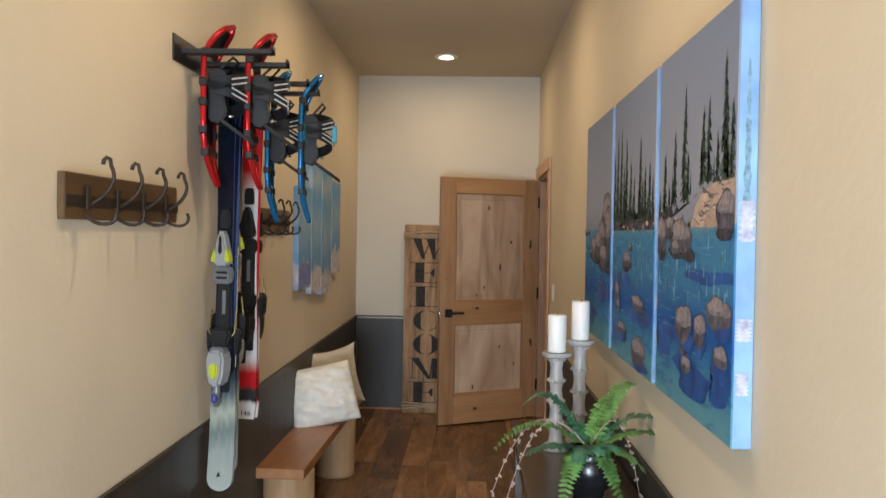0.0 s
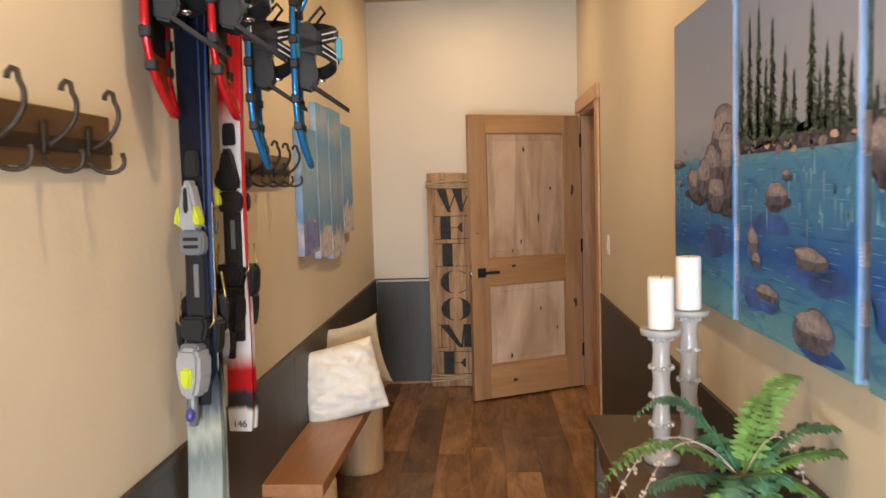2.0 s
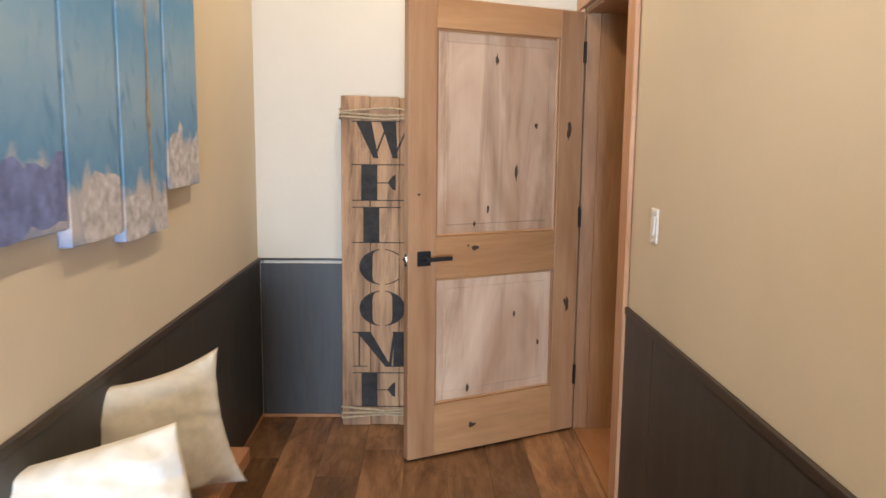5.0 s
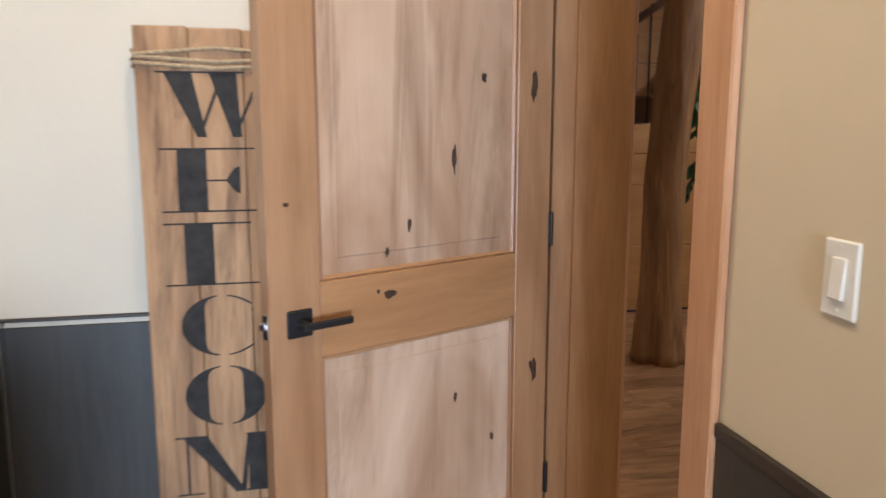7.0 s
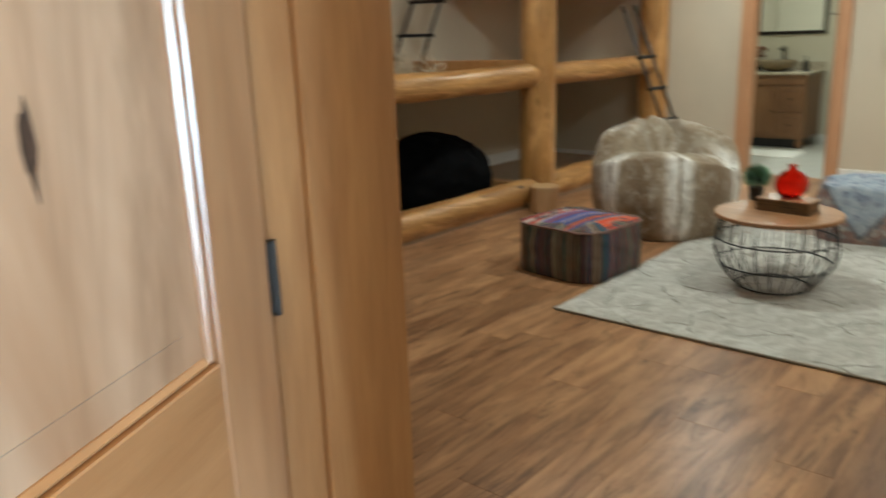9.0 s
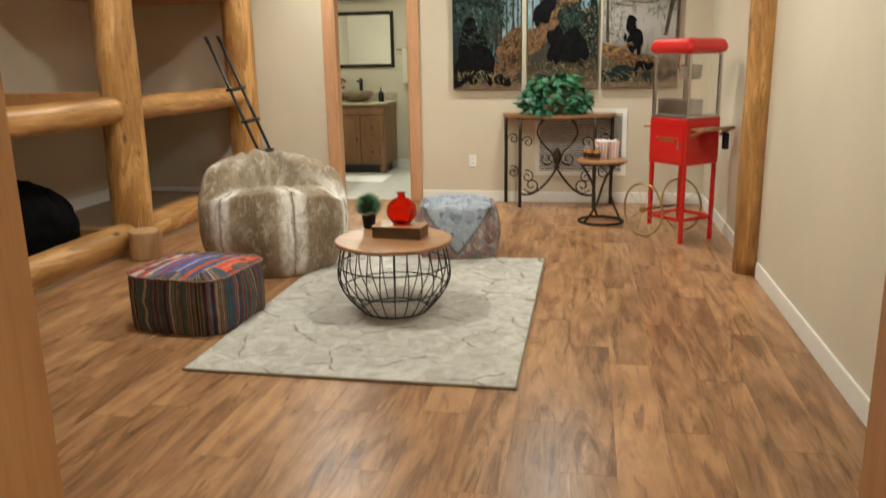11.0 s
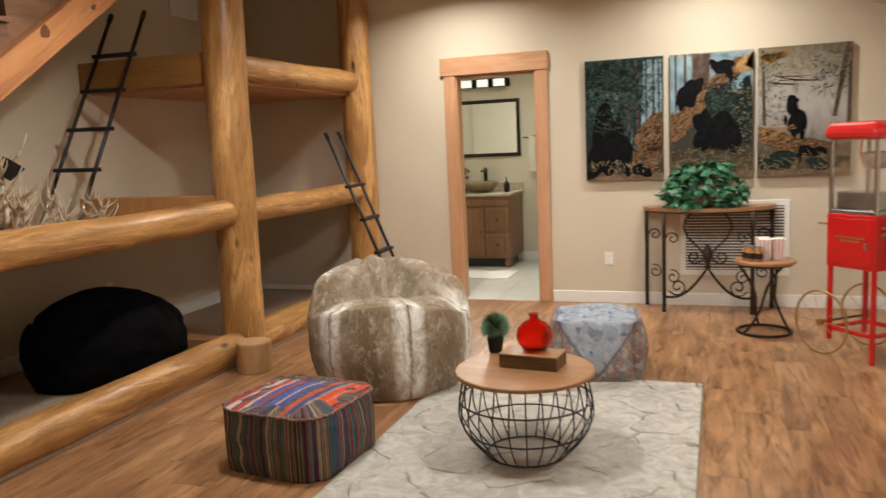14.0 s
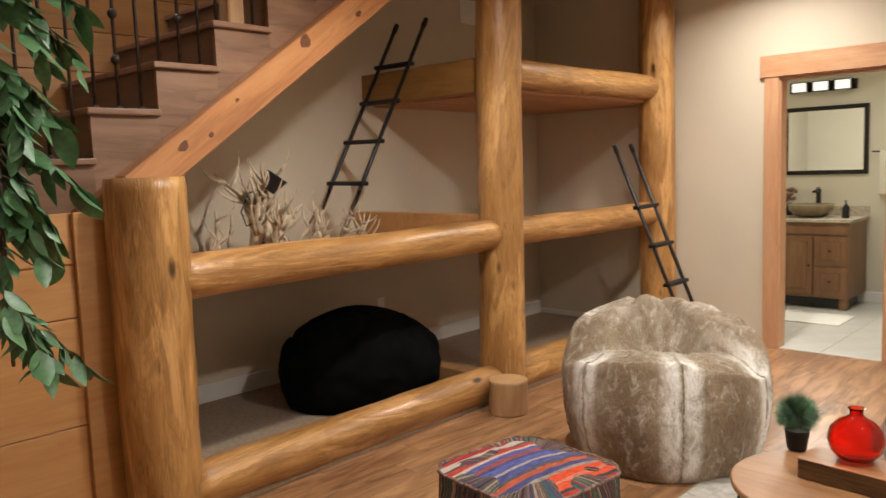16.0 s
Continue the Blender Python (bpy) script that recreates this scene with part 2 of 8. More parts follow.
def box(x0, x1, y0, y1, z0, z1, r=0.0, seg=1, bm=None, m=None):
    """A box, its edges rounded by r."""
    own = bmesh.new()
    bmesh.ops.create_cube(own, size=1)
    for v in own.verts:
        v.co = Vector((x0 + (v.co.x + 0.5) * (x1 - x0), y0 + (v.co.y + 0.5) * (y1 - y0), z0 + (v.co.z + 0.5) * (z1 - z0)))
    if r:
        bmesh.ops.bevel(own, geom=list(own.edges), offset=r, segments=seg, affect="EDGES", profile=0.5)
    if m:
        own.transform(m)
    if bm is None:
        return own
    return merge(bm, own)


def merge(bm, own):
    me = bpy.data.meshes.new("tmp")
    own.to_mesh(me)
    own.free()
    bm.from_mesh(me)
    bpy.data.meshes.remove(me)
    return bm


def lathe(profile, n=32, bm=None, m=None):
    """A turned body from (radius, height) pairs."""
    own = bmesh.new()
    rings = []
    for r, z in profile:
        rings.append([own.verts.new((max(r, 1e-4) * math.cos(2 * math.pi * i / n), max(r, 1e-4) * math.sin(2 * math.pi * i / n), z)) for i in range(n)])
    for a, b in zip(rings, rings[1:]):
        for i in range(n):
            own.faces.new((a[i], a[(i + 1) % n], b[(i + 1) % n], b[i]))
    own.faces.new(rings[0][::-1])
    own.faces.new(rings[-1])
    if m:
        own.transform(m)
    return own if bm is None else merge(bm, own)


def tube(path, r, n=8, bm=None, closed=False, taper=None):
    """A round bar that follows the path."""
    own = bmesh.new()
    pts = [Vector(p) for p in path]
    k = len(pts)
    rings = []
    ref = None
    for i, p in enumerate(pts):
        a = pts[(i - 1) % k] if closed or i else p
        b = pts[(i + 1) % k] if closed or i < k - 1 else p
        d = (b - a).normalized()
        if ref is None:
            ref = d.orthogonal().normalized()
        ref = (ref - d * ref.dot(d)).normalized()
        s = d.cross(ref)
        rr = r if taper is None else r * taper(i / max(1, k - 1))
        rings.append([own.verts.new(p + (ref * math.cos(2 * math.pi * j / n) + s * math.sin(2 * math.pi * j / n)) * rr) for j in range(n)])
    for i in range(k if closed else k - 1):
        a, b = rings[i], rings[(i + 1) % k]
        for j in range(n):
            own.faces.new((a[j], a[(j + 1) % n], b[(j + 1) % n], b[j]))
    if not closed:
        own.faces.new(rings[0][::-1])
        own.faces.new(rings[-1])
    return own if bm is None else merge(bm, own)


def prism(outline, depth, bm=None, m=None):
    """A flat outline in x and y, given some thickness along z."""
    own = bmesh.new()
    lo = [own.verts.new((x, y, 0)) for x, y in outline]
    hi = [own.verts.new((x, y, depth)) for x, y in outline]
    own.faces.new(lo[::-1])
    own.faces.new(hi)
    for i in range(len(lo)):
        j = (i + 1) % len(lo)
        own.faces.new((lo[i], lo[j], hi[j], hi[i]))
    if m:
        own.transform(m)
    return own if bm is None else merge(bm, own)


def log_mesh(length, r, seed, flat=0.0, n=28, rings=26):
    """A peeled, hand-hewn log along z, a little crooked and uneven."""
    own = bmesh.new()
    rs = []
    for k in range(rings + 1):
        z = length * k / rings
        ring = []
        ox = 0.012 * noise.noise(Vector((z * 0.9, seed, 0)))
        oy = 0.012 * noise.noise(Vector((z * 0.9, seed + 9, 0)))
        for i in range(n):
            a = 2 * math.pi * i / n
            c, s = math.cos(a), math.sin(a)
            rr = r * (1 + 0.07 * noise.noise(Vector((c * 1.3, s * 1.3 + seed, z * 1.4))) + 0.03 * noise.noise(Vector((c * 3.5, s * 3.5 + seed, z * 6))))
            if k in (0, rings):
                rr *= 0.975
            ring.append(own.verts.new((ox + c * rr, oy + s * rr, z)))
        rs.append(ring)
    for a, b in zip(rs, rs[1:]):
        for i in range(n):
            own.faces.new((a[i], a[(i + 1) % n], b[(i + 1) % n], b[i]))
    own.faces.new(rs[0][::-1])
    own.faces.new(rs[-1])
    return own


def log_between(name, a, b, r, seed, label, category="log rail", material=None):
    a, b = Vector(a), Vector(b)
    d = b - a
    m = Matrix.Translation(a) @ d.to_track_quat("Z", "Y").to_matrix().to_4x4()
    ob = part(name, log_mesh(d.length, r, seed), material or M_LOG, None, "", True, m)
    return tagged(ob, label, category)


# ---- the plan ----
XL, XR, YN, YF = -0.62, 0.985, -1.4, 7.38      # hall
XW, XB, YR, YB = 1.225, 8.095, 5.57, 11.36     # room
D0, D1, DH = 6.37, 7.235, 2.06                 # hall door opening
B0, B1, BH = 8.365, 9.116, 2.075               # bath door opening

setting("wall_west", box(XL - 0.12, XL, YN - 0.2, YF + 0.12, 0, HALL_Z + 0.2), M_WALL)
setting("wall_north", box(XL, XR, YF, YF + 0.12, 0, HALL_Z + 0.2), M_WALL_FAR)
wall = box(XR, XW, YN - 0.2, D0, 0, HALL_Z + 0.2)
box(XR, XW, D0, D1, DH, HALL_Z + 0.2, bm=wall)
box(XR, XW, D1, YB, 0, HALL_Z + 0.2, bm=wall)
setting("wall_east", wall, M_WALL)
setting("room_wall_lining", box(XW, XW + 0.006, D1 + 0.11, 10.2, 0, ROOM_Z + 0.2), M_WALL2)
entry = box(XL, XR, YN - 0.12, YN, 2.2, HALL_Z + 0.2)
box(XL, XL + 0.12, YN - 0.12, YN, 0, 2.2, bm=entry)
box(XR - 0.12, XR, YN - 0.12, YN, 0, 2.2, bm=entry)
setting("wall_south", entry, M_WALL)
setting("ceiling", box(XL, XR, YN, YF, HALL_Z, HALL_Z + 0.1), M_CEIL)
setting("wall_room_south", box(XW, XB + 0.1, YR - 0.12, YR, 0, ROOM_Z + 0.2), M_WALL2)
back = box(XB, XB + 0.12, YR, B0, 0, ROOM_Z + 0.2)
box(XB, XB + 0.12, B0, B1, BH, ROOM_Z + 0.2, bm=back)
box(XB, XB + 0.12, B1, YB + 0.12, 0, ROOM_Z + 0.2, bm=back)
setting("wall_room_east", back, M_WALL2)
setting("wall_room_north", box(3.3, XB, YB, YB + 0.12, 0, 4.6), M_WALL2)
ceil2 = box(XW, XB + 0.1, YR - 0.1, 10.22, ROOM_Z, ROOM_Z + 0.12)
box(5.7, XB + 0.1, 10.22, YB + 0.1, ROOM_Z, ROOM_Z + 0.12, bm=ceil2)
setting("ceiling_room", ceil2, M_CEIL2)
setting("ceiling_stairwell", box(XR, XB, 10.1, YB + 0.1, 4.5, 4.6), M_CEIL2)
setting("wall_stairwell", box(XW, 5.7, 10.12, 10.22, ROOM_Z + 0.12, 4.5), M_WALL2)
setting("wall_stairwell_end", box(5.7, 5.8, 10.22, YB, ROOM_Z + 0.12, 4.5), M_WALL2)
setting("subfloor", box(XL, XB - 0.002, YN - 0.3, YB, -0.12, -0.012), M_JOINT)

# ---- hall: linings, trim, door ----
def wainscot(name, axis, at, a0, a1, step, face):
    base = thing(name, "dark grey-brown wooden wainscot panelling on the hall wall", "wainscot")
    base["kind"] = "structure"
    a = a0
    while a < a1 - 0.02:
        b = min(a + step, a1)
        if axis == "Y":
            part("panel", box(min(at, at + face), max(at, at + face), a + 0.001, b - 0.001, 0.02, 0.815, 0.0015), M_WAINS, base)
        else:
            part("panel", box(a + 0.001, b - 0.001, min(at, at + face), max(at, at + face), 0.02, 0.815, 0.0015), M_WAINS, base)
        a = b
    f2 = face * 1.5
    if axis == "Y":
        part("cap", box(min(at, at + f2), max(at, at + f2), a0, a1, 0.815, 0.842, 0.002), M_WTRIM, base)
        part("shoe_moulding", box(min(at, at + f2), max(at, at + f2), a0, a1, 0.001, 0.02, 0.004), M_BENCH, base)
    else:
        part("cap", box(a0, a1, min(at, at + f2), max(at, at + f2), 0.832, 0.842, 0.002), M_WTRIM, base)
        part("shoe_moulding", box(a0, a1, min(at, at + f2), max(at, at + f2), 0.001, 0.02, 0.004), M_BENCH, base)
        part("corner_bead", box(a0 + 0.013, a0 + 0.016, at + face * 1.6, at, 0.02, 0.832), M_WTRIM, base)
    return base


wainscot("wainscot_west", "Y", XL, YN, YF - 0.002, 1.22, 0.010)
wainscot("wainscot_east", "Y", XR, YN, D0 - 0.103, 1.22, -0.010)
wainscot("wainscot_north", "X", YF, XL + 0.012, XR - 0.02, 1.22, -0.010)

doorway = thing("doorway_hall", "knotty alder jamb and casing of the open hall doorway", "doorway")
doorway["kind"] = "structure"
for a, b in ((D0, D0 + 0.02), (D1 - 0.02, D1)):
    part("jamb", box(XR - 0.001, XW + 0.001, a, b, 0, DH, 0.002), M_JAMB, doorway)
part("head_jamb", box(XR - 0.001, XW + 0.001, D0 + 0.02, D1 - 0.02, DH - 0.02, DH, 0.002), M_JAMB, doorway)
for a, b in ((D0 + 0.02, D0 + 0.033), (D1 - 0.033, D1 - 0.02)):
    part("door_stop", box(1.05, 1.225, a, b, 0, DH - 0.02, 0.002), M_JAMB, doorway)
for s, x0, x1 in ((0, XR - 0.022, XR - 0.002), (1, XW + 0.008, XW + 0.028)):
    part("casing", box(x0, x1, D0 - 0.10, D0 + 0.006, 0, DH + 0.006, 0.004), M_CASE, doorway)
    part("casing", box(x0, x1, D1 + 0.003, D1 + 0.085, 0, DH + 0.006, 0.004), M_CASE, doorway)
    part("head_casing", box(x0 - 0.004, x1 + 0.002, D0 - 0.112, D1 + 0.10, DH + 0.006, DH + 0.105, 0.004), M_CASEH, doorway)
setting("threshold", box(XR, XW, D0 + 0.02, D1 - 0.02, -0.006, 0.006, 0.003), M_BENCH, "wooden threshold strip of the doorway")

# the open door, seen on its room side; u runs from its free edge to the hinges
DW, DT = 0.914, 0.044
door = thing("door_1", "open two-panel knotty alder interior door with black lever", "door", pose(0.155, 6.79, 0.012, 0, 0, math.degrees(math.atan2(0.41, 0.817))))
door["kind"] = "structure"


def door_knot(parent, u, z, w, h, seed, y=-0.0008):
    rng = random.Random(seed)
    pts = []
    for i in range(14):
        a = 2 * math.pi * i / 14
        k = 1 + 0.35 * rng.uniform(-1, 1)
        pts.append((u + w * k * math.cos(a), z + h * k * math.sin(a)))
    part("knot", prism(pts, 0.0015, m=Matrix.Rotation(radians(90), 4, "X") @ Matrix.Translation((0, 0, -y - 0.0012))), M_KNOT, parent)


M_KNOT = plain("dark_knot", (0.05, 0.026, 0.016), 0.6, var=0.5, scale=60)
ST = 0.135
for a, b in ((0, ST), (DW - ST, DW)):
    part("stile", box(a, b, 0, DT, 0, 2.032, 0.003), M_DOORF, door)
for a, b in ((0, 0.24), (0.822, 1.008), (1.905, 2.032)):
    part("rail", box(ST, DW - ST, 0.0005, DT - 0.0005, a, b, 0.002), M_DOORR, door)
for a, b in ((0.24, 0.822), (1.008, 1.905)):
    leaf = box(ST - 0.005, DW - ST + 0.005, 0.014, DT - 0.014, a - 0.005, b + 0.005)
    box(ST + 0.05, DW - ST - 0.05, 0.010, DT - 0.010, a + 0.05, b - 0.05, 0.004, bm=leaf)
    pan = part("panel", leaf, M_DOOR, door)
    for c, d in ((ST, ST + 0.012), (DW - ST - 0.012, DW - ST)):
        part("bead", box(c, d, 0.006, DT - 0.006, a, b, 0.005), M_DOORF, pan)
    for c, d in ((a, a + 0.012), (b - 0.012, b)):
        part("bead", box(ST + 0.012, DW - ST - 0.012, 0.006, DT - 0.006, c, d, 0.005), M_DOORR, pan)
for i, (u, z, w, h) in enumerate(((0.335, 0.952, 0.017, 0.011), (0.30, 0.963, 0.005, 0.005), (0.332, 0.115, 0.017, 0.013), (0.86, 0.645, 0.012, 0.032), (0.848, 0.66, 0.006, 0.016), (0.842, 1.48, 0.012, 0.036), (0.05, 1.2, 0.007, 0.005))):
    door_knot(door, u, z, w, h, i)
for i, (u, z, w, h) in enumerate(((0.555, 1.285, 0.007, 0.034), (0.66, 1.50, 0.009, 0.014), (0.44, 1.79, 0.008, 0.022), (0.405, 1.12, 0.006, 0.02), (0.31, 0.235 + 0.06, 0.007, 0.018), (0.56, 0.62, 0.006, 0.015), (0.70, 0.47, 0.007, 0.012), (0.335, 1.06, 0.005, 0.012))):
    door_knot(door, u, z, w, h, 20 + i, 0.0095)
lever = part("lever_handle", box(0.042, 0.108, -0.009, 0, 0.885, 0.951, 0.003), M_BLACK, door, "square black lever handle")
part("neck", lathe([(0.012, 0), (0.012, 0.035)], 16, m=Matrix.Translation((0.075, -0.009, 0.918)) @ Matrix.Rotation(radians(90), 4, "X")), M_BLACK, lever)
part("lever", box(0.064, 0.195, -0.052, -0.04, 0.909, 0.927, 0.003), M_BLACK, lever)
part("latch_plate", box(-0.0015, 0.001, 0.010, 0.034, 0.885, 0.945, 0.001), M_STEEL, door, "steel latch plate")
part("latch_bolt", box(-0.014, 0.0, 0.016, 0.028, 0.908, 0.928, 0.003), M_STEEL, door)
for z in (0.23, 1.02, 1.80):
    hg = part("hinge", box(DW - 0.002, DW + 0.004, -0.003, 0.035, z, z + 0.095, 0.001), M_HINGE, door, "dark bronze hinge")
    part("hinge_knuckle", lathe([(0.006, z - 0.003), (0.006, z + 0.098)], 12, m=Matrix.Translation((DW + 0.006, -0.004, 0))), M_HINGE, hg)

# ---- wall switch ----
switch = thing("light_switch", "white plastic rocker light switch on the cream wall", "light switch", pose(XR, 5.985, 1.175))
part("plate", box(-0.007, 0, -0.036, 0.036, -0.058, 0.058, 0.003), M_PLATE, switch)
part("rocker", box(-0.012, -0.006, -0.016, 0.016, -0.032, 0.032, 0.003, m=Matrix.Rotation(radians(4), 4, "Y")), M_PLATE, switch)
for z in (-0.047, 0.047):
    part("screw", lathe([(0.003, 0), (0.003, 0.0015)], 10, m=Matrix.Translation((-0.007, 0, z)) @ Matrix.Rotation(radians(-90), 4, "Y")), M_WHITE, switch)

# ---- recessed lights ----
def downlight(x, y, z):
    d = thing("recessed_light", "round white recessed ceiling light, switched on", "ceiling light", pose(x, y, z), "recessed lights")
    part("trim_ring", lathe([(0.062, -0.006), (0.085, -0.008), (0.092, -0.003), (0.092, 0.0), (0.062, 0.0)], 32), M_WHITE, d, smooth=False)
    part("lens", lathe([(0.0005, -0.017), (0.035, -0.015), (0.055, -0.009), (0.06, 0.0)], 32), M_LENS, d, "glowing lens")


for x, y in HALL_LAMPS:
    downlight(x, y, HALL_Z)
for x, y in ROOM_LAMPS:
    downlight(x, y, ROOM_Z)

# ---- glazed entry behind the walk ----
entry_door = thing("door_2", "glazed entry door standing closed at the hall end", "door", pose(0.18, YN - 0.06, 0))
entry_door["kind"] = "structure"
for a, b in ((-0.68, -0.56), (0.56, 0.68)):
    part("stile", box(a, b, -0.03, 0.03, 0, 2.2, 0.003), M_DOORF, entry_door)
for a, b in ((0, 0.2), (2.05, 2.2)):
    part("rail", box(-0.56, 0.56, -0.03, 0.03, a, b, 0.003), M_DOORR, entry_door)
pane = part("pane", box(-0.56, 0.56, -0.004, 0.004, 0.2, 2.05), M_GLASS, entry_door)
pane.visible_shadow = False

# ---- welcome sign ----
sign = thing("welcome_sign", "tall weathered plank sign lettered WELCOME, leaning on wall", "sign", pose(-0.186, 7.262, 0.001, -1.6, 0, 0))
SW = 0.43
for i in range(3):
    a = i * SW / 3
    part("plank", box(a + 0.001, a + SW / 3 - 0.001, 0, 0.028, 0.002 * (i % 2), 1.652 - 0.004 * i, 0.003), M_SIGN, sign)
for z in (0.06, 1.56):
    part("batten", box(0.01, SW - 0.01, 0.0285, 0.05, z, z + 0.05, 0.002), M_SIGN, sign)


def crescent(cx, cz, rx, rz, thick, side, a0=-1.45, a1=1.45, n=18):
    """The swelling stroke of a round letter."""
    out = [(cx + side * rx * math.cos(a0 + (a1 - a0) * i / n), cz + rz * math.sin(a0 + (a1 - a0) * i / n)) for i in range(n + 1)]
    inn = [(cx + side * (rx - thick * (1 - (abs(i / n - 0.5) * 2) ** 2) - 0.004) * math.cos(a0 + (a1 - a0) * i / n), cz + (rz - 0.004) * math.sin(a0 + (a1 - a0) * i / n)) for i in range(n + 1)]
    return out + inn[::-1]


def rect(x0, x1, z0, z1):
    return [(x0, z0), (x1, z0), (x1, z1), (x0, z1)]


LW, LH = 0.30, 0.18
def letter_shapes(ch):
    l, r, t = -LW / 2, LW / 2, LH
    if ch == "E":
        return [rect(l + 0.045, l + 0.125, 0, t), rect(l, r, 0, 0.005), rect(l, r, t - 0.005, t), rect(l + 0.125, r - 0.10, t * 0.48, t * 0.48 + 0.005),
                [(r - 0.10, t * 0.32), (r - 0.085, t * 0.28), (r - 0.085, t * 0.72), (r - 0.10, t * 0.68), (r - 0.125, t * 0.5)], [(r - 0.03, 0), (r, 0), (r, 0.05)], [(r - 0.03, t), (r, t - 0.05), (r, t)]]
    if ch == "L":
        return [rect(l + 0.055, l + 0.135, 0, t), rect(l, r, 0, 0.005), rect(l, r - 0.06, t - 0.005, t), [(r - 0.04, 0), (r, 0), (r, 0.06)]]
    if ch == "C":
        return [crescent(0, t / 2, 0.115, t / 2, 0.062, -1), crescent(0.0, t / 2, 0.115, t / 2, 0.008, 1, -1.45, -0.75, 8), crescent(0.0, t / 2, 0.115, t / 2, 0.008, 1, 0.75, 1.45, 8)]
    if ch == "O":
        return [crescent(0, t / 2, 0.115, t / 2, 0.062, -1), crescent(0, t / 2, 0.115, t / 2, 0.062, 1)]
    if ch == "M":
        return [rect(l + 0.03, l + 0.037, 0, t), rect(l, l + 0.075, 0, 0.005), rect(r - 0.095, r - 0.025, 0, t), rect(r - 0.13, r, 0, 0.005), [(l + 0.02, t), (l + 0.09, t), (0.045, 0.0), (0.015, 0.0)], [(0.03, 0), (0.045, 0), (r - 0.085, t), (r - 0.095, t)], rect(l, l + 0.06, t - 0.005, t), rect(r - 0.1, r, t - 0.005, t)]
    return [[(l + 0.02, t), (l + 0.095, t), (-0.02, 0), (-0.045, 0)], [(-0.045, 0), (-0.035, 0), (0.035, t), (0.025, t)], [(-0.01, t), (0.065, t), (0.075, 0), (0.05, 0)], [(0.05, 0), (0.06, 0), (r - 0.01, t), (r - 0.02, t)], rect(l, l + 0.12, t - 0.005, t), rect(-0.03, 0.085, t - 0.005, t), rect(r - 0.045, r, t - 0.005, t)]


for i, ch in enumerate("WELCOME"):
    bm = bmesh.new()
    for k, sh in enumerate(letter_shapes(ch)):
        prism(sh, 0.0006 + 0.00008 * k, bm, pose(SW / 2 - 0.012, 0.0003, 1.352 - 0.2095 * i, 90, 0, 0))
    part("letter", bm, M_INK, sign)
for z in (1.545, 1.562, 1.588, 0.052, 0.068, 0.086):
    tilt = 0.012 * math.sin(z * 90)
    part("rope", tube([(-0.006, 0.02, z), (0.0, -0.006, z + tilt), (SW / 2, -0.007, z - tilt * 0.6), (SW, -0.006, z + tilt * 0.7), (SW + 0.006, 0.02, z), (SW, 0.055, z), (0, 0.055, z)], 0.0055, 7, closed=True), M_ROPE, sign, "jute rope wound round the planks", smooth=True)

# ---- bench ----
bench = thing("log_bench", "slab-topped wooden bench on two peeled log legs", "bench", pose(-0.485, 5.0, 0, 0, 0, -1.2))
part("seat", box(-0.122, 0.125, -0.87, 0.90, 0.398, 0.450, 0.006, 2), M_BENCH, bench)
for y, r in ((-0.68, 0.125), (0.52, 0.135)):
    lg = part("leg", log_mesh(0.397, r, y * 7), M_STUMP, bench, "peeled pine log leg", True, Matrix.Translation((0.0, y, 0.0)))
    part("split", box(r * 0.55, r * 0.56 + 0.002, -r * 0.8, -r * 0.78, 0.01, 0.39), M_KNOT, lg)


# ---- pillows ----
def pillow_mesh(w, h, d, seed, n=44, wrinkle=0.012, ear=0.12):
    bm = bmesh.new()
    for side in (-1, 1):
        g = []
        for i in range(n + 1):
            row = []
            for j in range(n + 1):
                u, v = 2 * i / n - 1, 2 * j / n - 1
                pinch = 1 - ear * (1 - abs(v) ** 2) * abs(u) ** 4 * 0.9
                pinch2 = 1 - ear * (1 - abs(u) ** 2) * abs(v) ** 4 * 0.9
                t = max(0.0, (1 - abs(u) ** 2.6) * (1 - abs(v) ** 2.6)) ** 0.55
                x, z = u * w / 2 * pinch, v * h / 2 * pinch2
                wr = wrinkle * (noise.noise(Vector((x * 9 + seed, z * 22 + x * 8, side))) + 0.6 * noise.noise(Vector((x * 26 + seed, z * 40, side)))) * min(1, t * 3)
                row.append(bm.verts.new((x, side * (d / 2 * t + wr), z)))
            g.append(row)
        for i in range(n):
            for j in range(n):
                bm.faces.new((g[i][j], g[i + 1][j], g[i + 1][j + 1], g[i][j + 1]))
    bmesh.ops.remove_doubles(bm, verts=bm.verts, dist=0.0015)
    return bm


M_FLEECE = plain("white_fleece", (0.80, 0.76, 0.68), 0.95, var=0.06, scale=30, bumps=0.8, spec=0.1)
M_LINEN = plain("beige_quilted_cotton", (0.62, 0.56, 0.46), 0.95, var=0.08, scale=40, bumps=0.6, spec=0.1)
pl = part("throw_pillow", pillow_mesh(0.40, 0.36, 0.19, 3, wrinkle=0.02, ear=0.03), M_FLEECE, None, "", True, pose(-0.468, 5.04, 0.612, -20, -9, 24))
tagged(pl, "white fluffy wrinkled throw pillow lying on the bench", "pillow")
pl = part("throw_pillow", pillow_mesh(0.42, 0.40, 0.14, 8, wrinkle=0.006, ear=0.2), M_LINEN, None, "", True, pose(-0.50, 5.52, 0.632, -14, -6, 35))
tagged(pl, "beige quilted throw pillow leaning on the wall", "pillow")


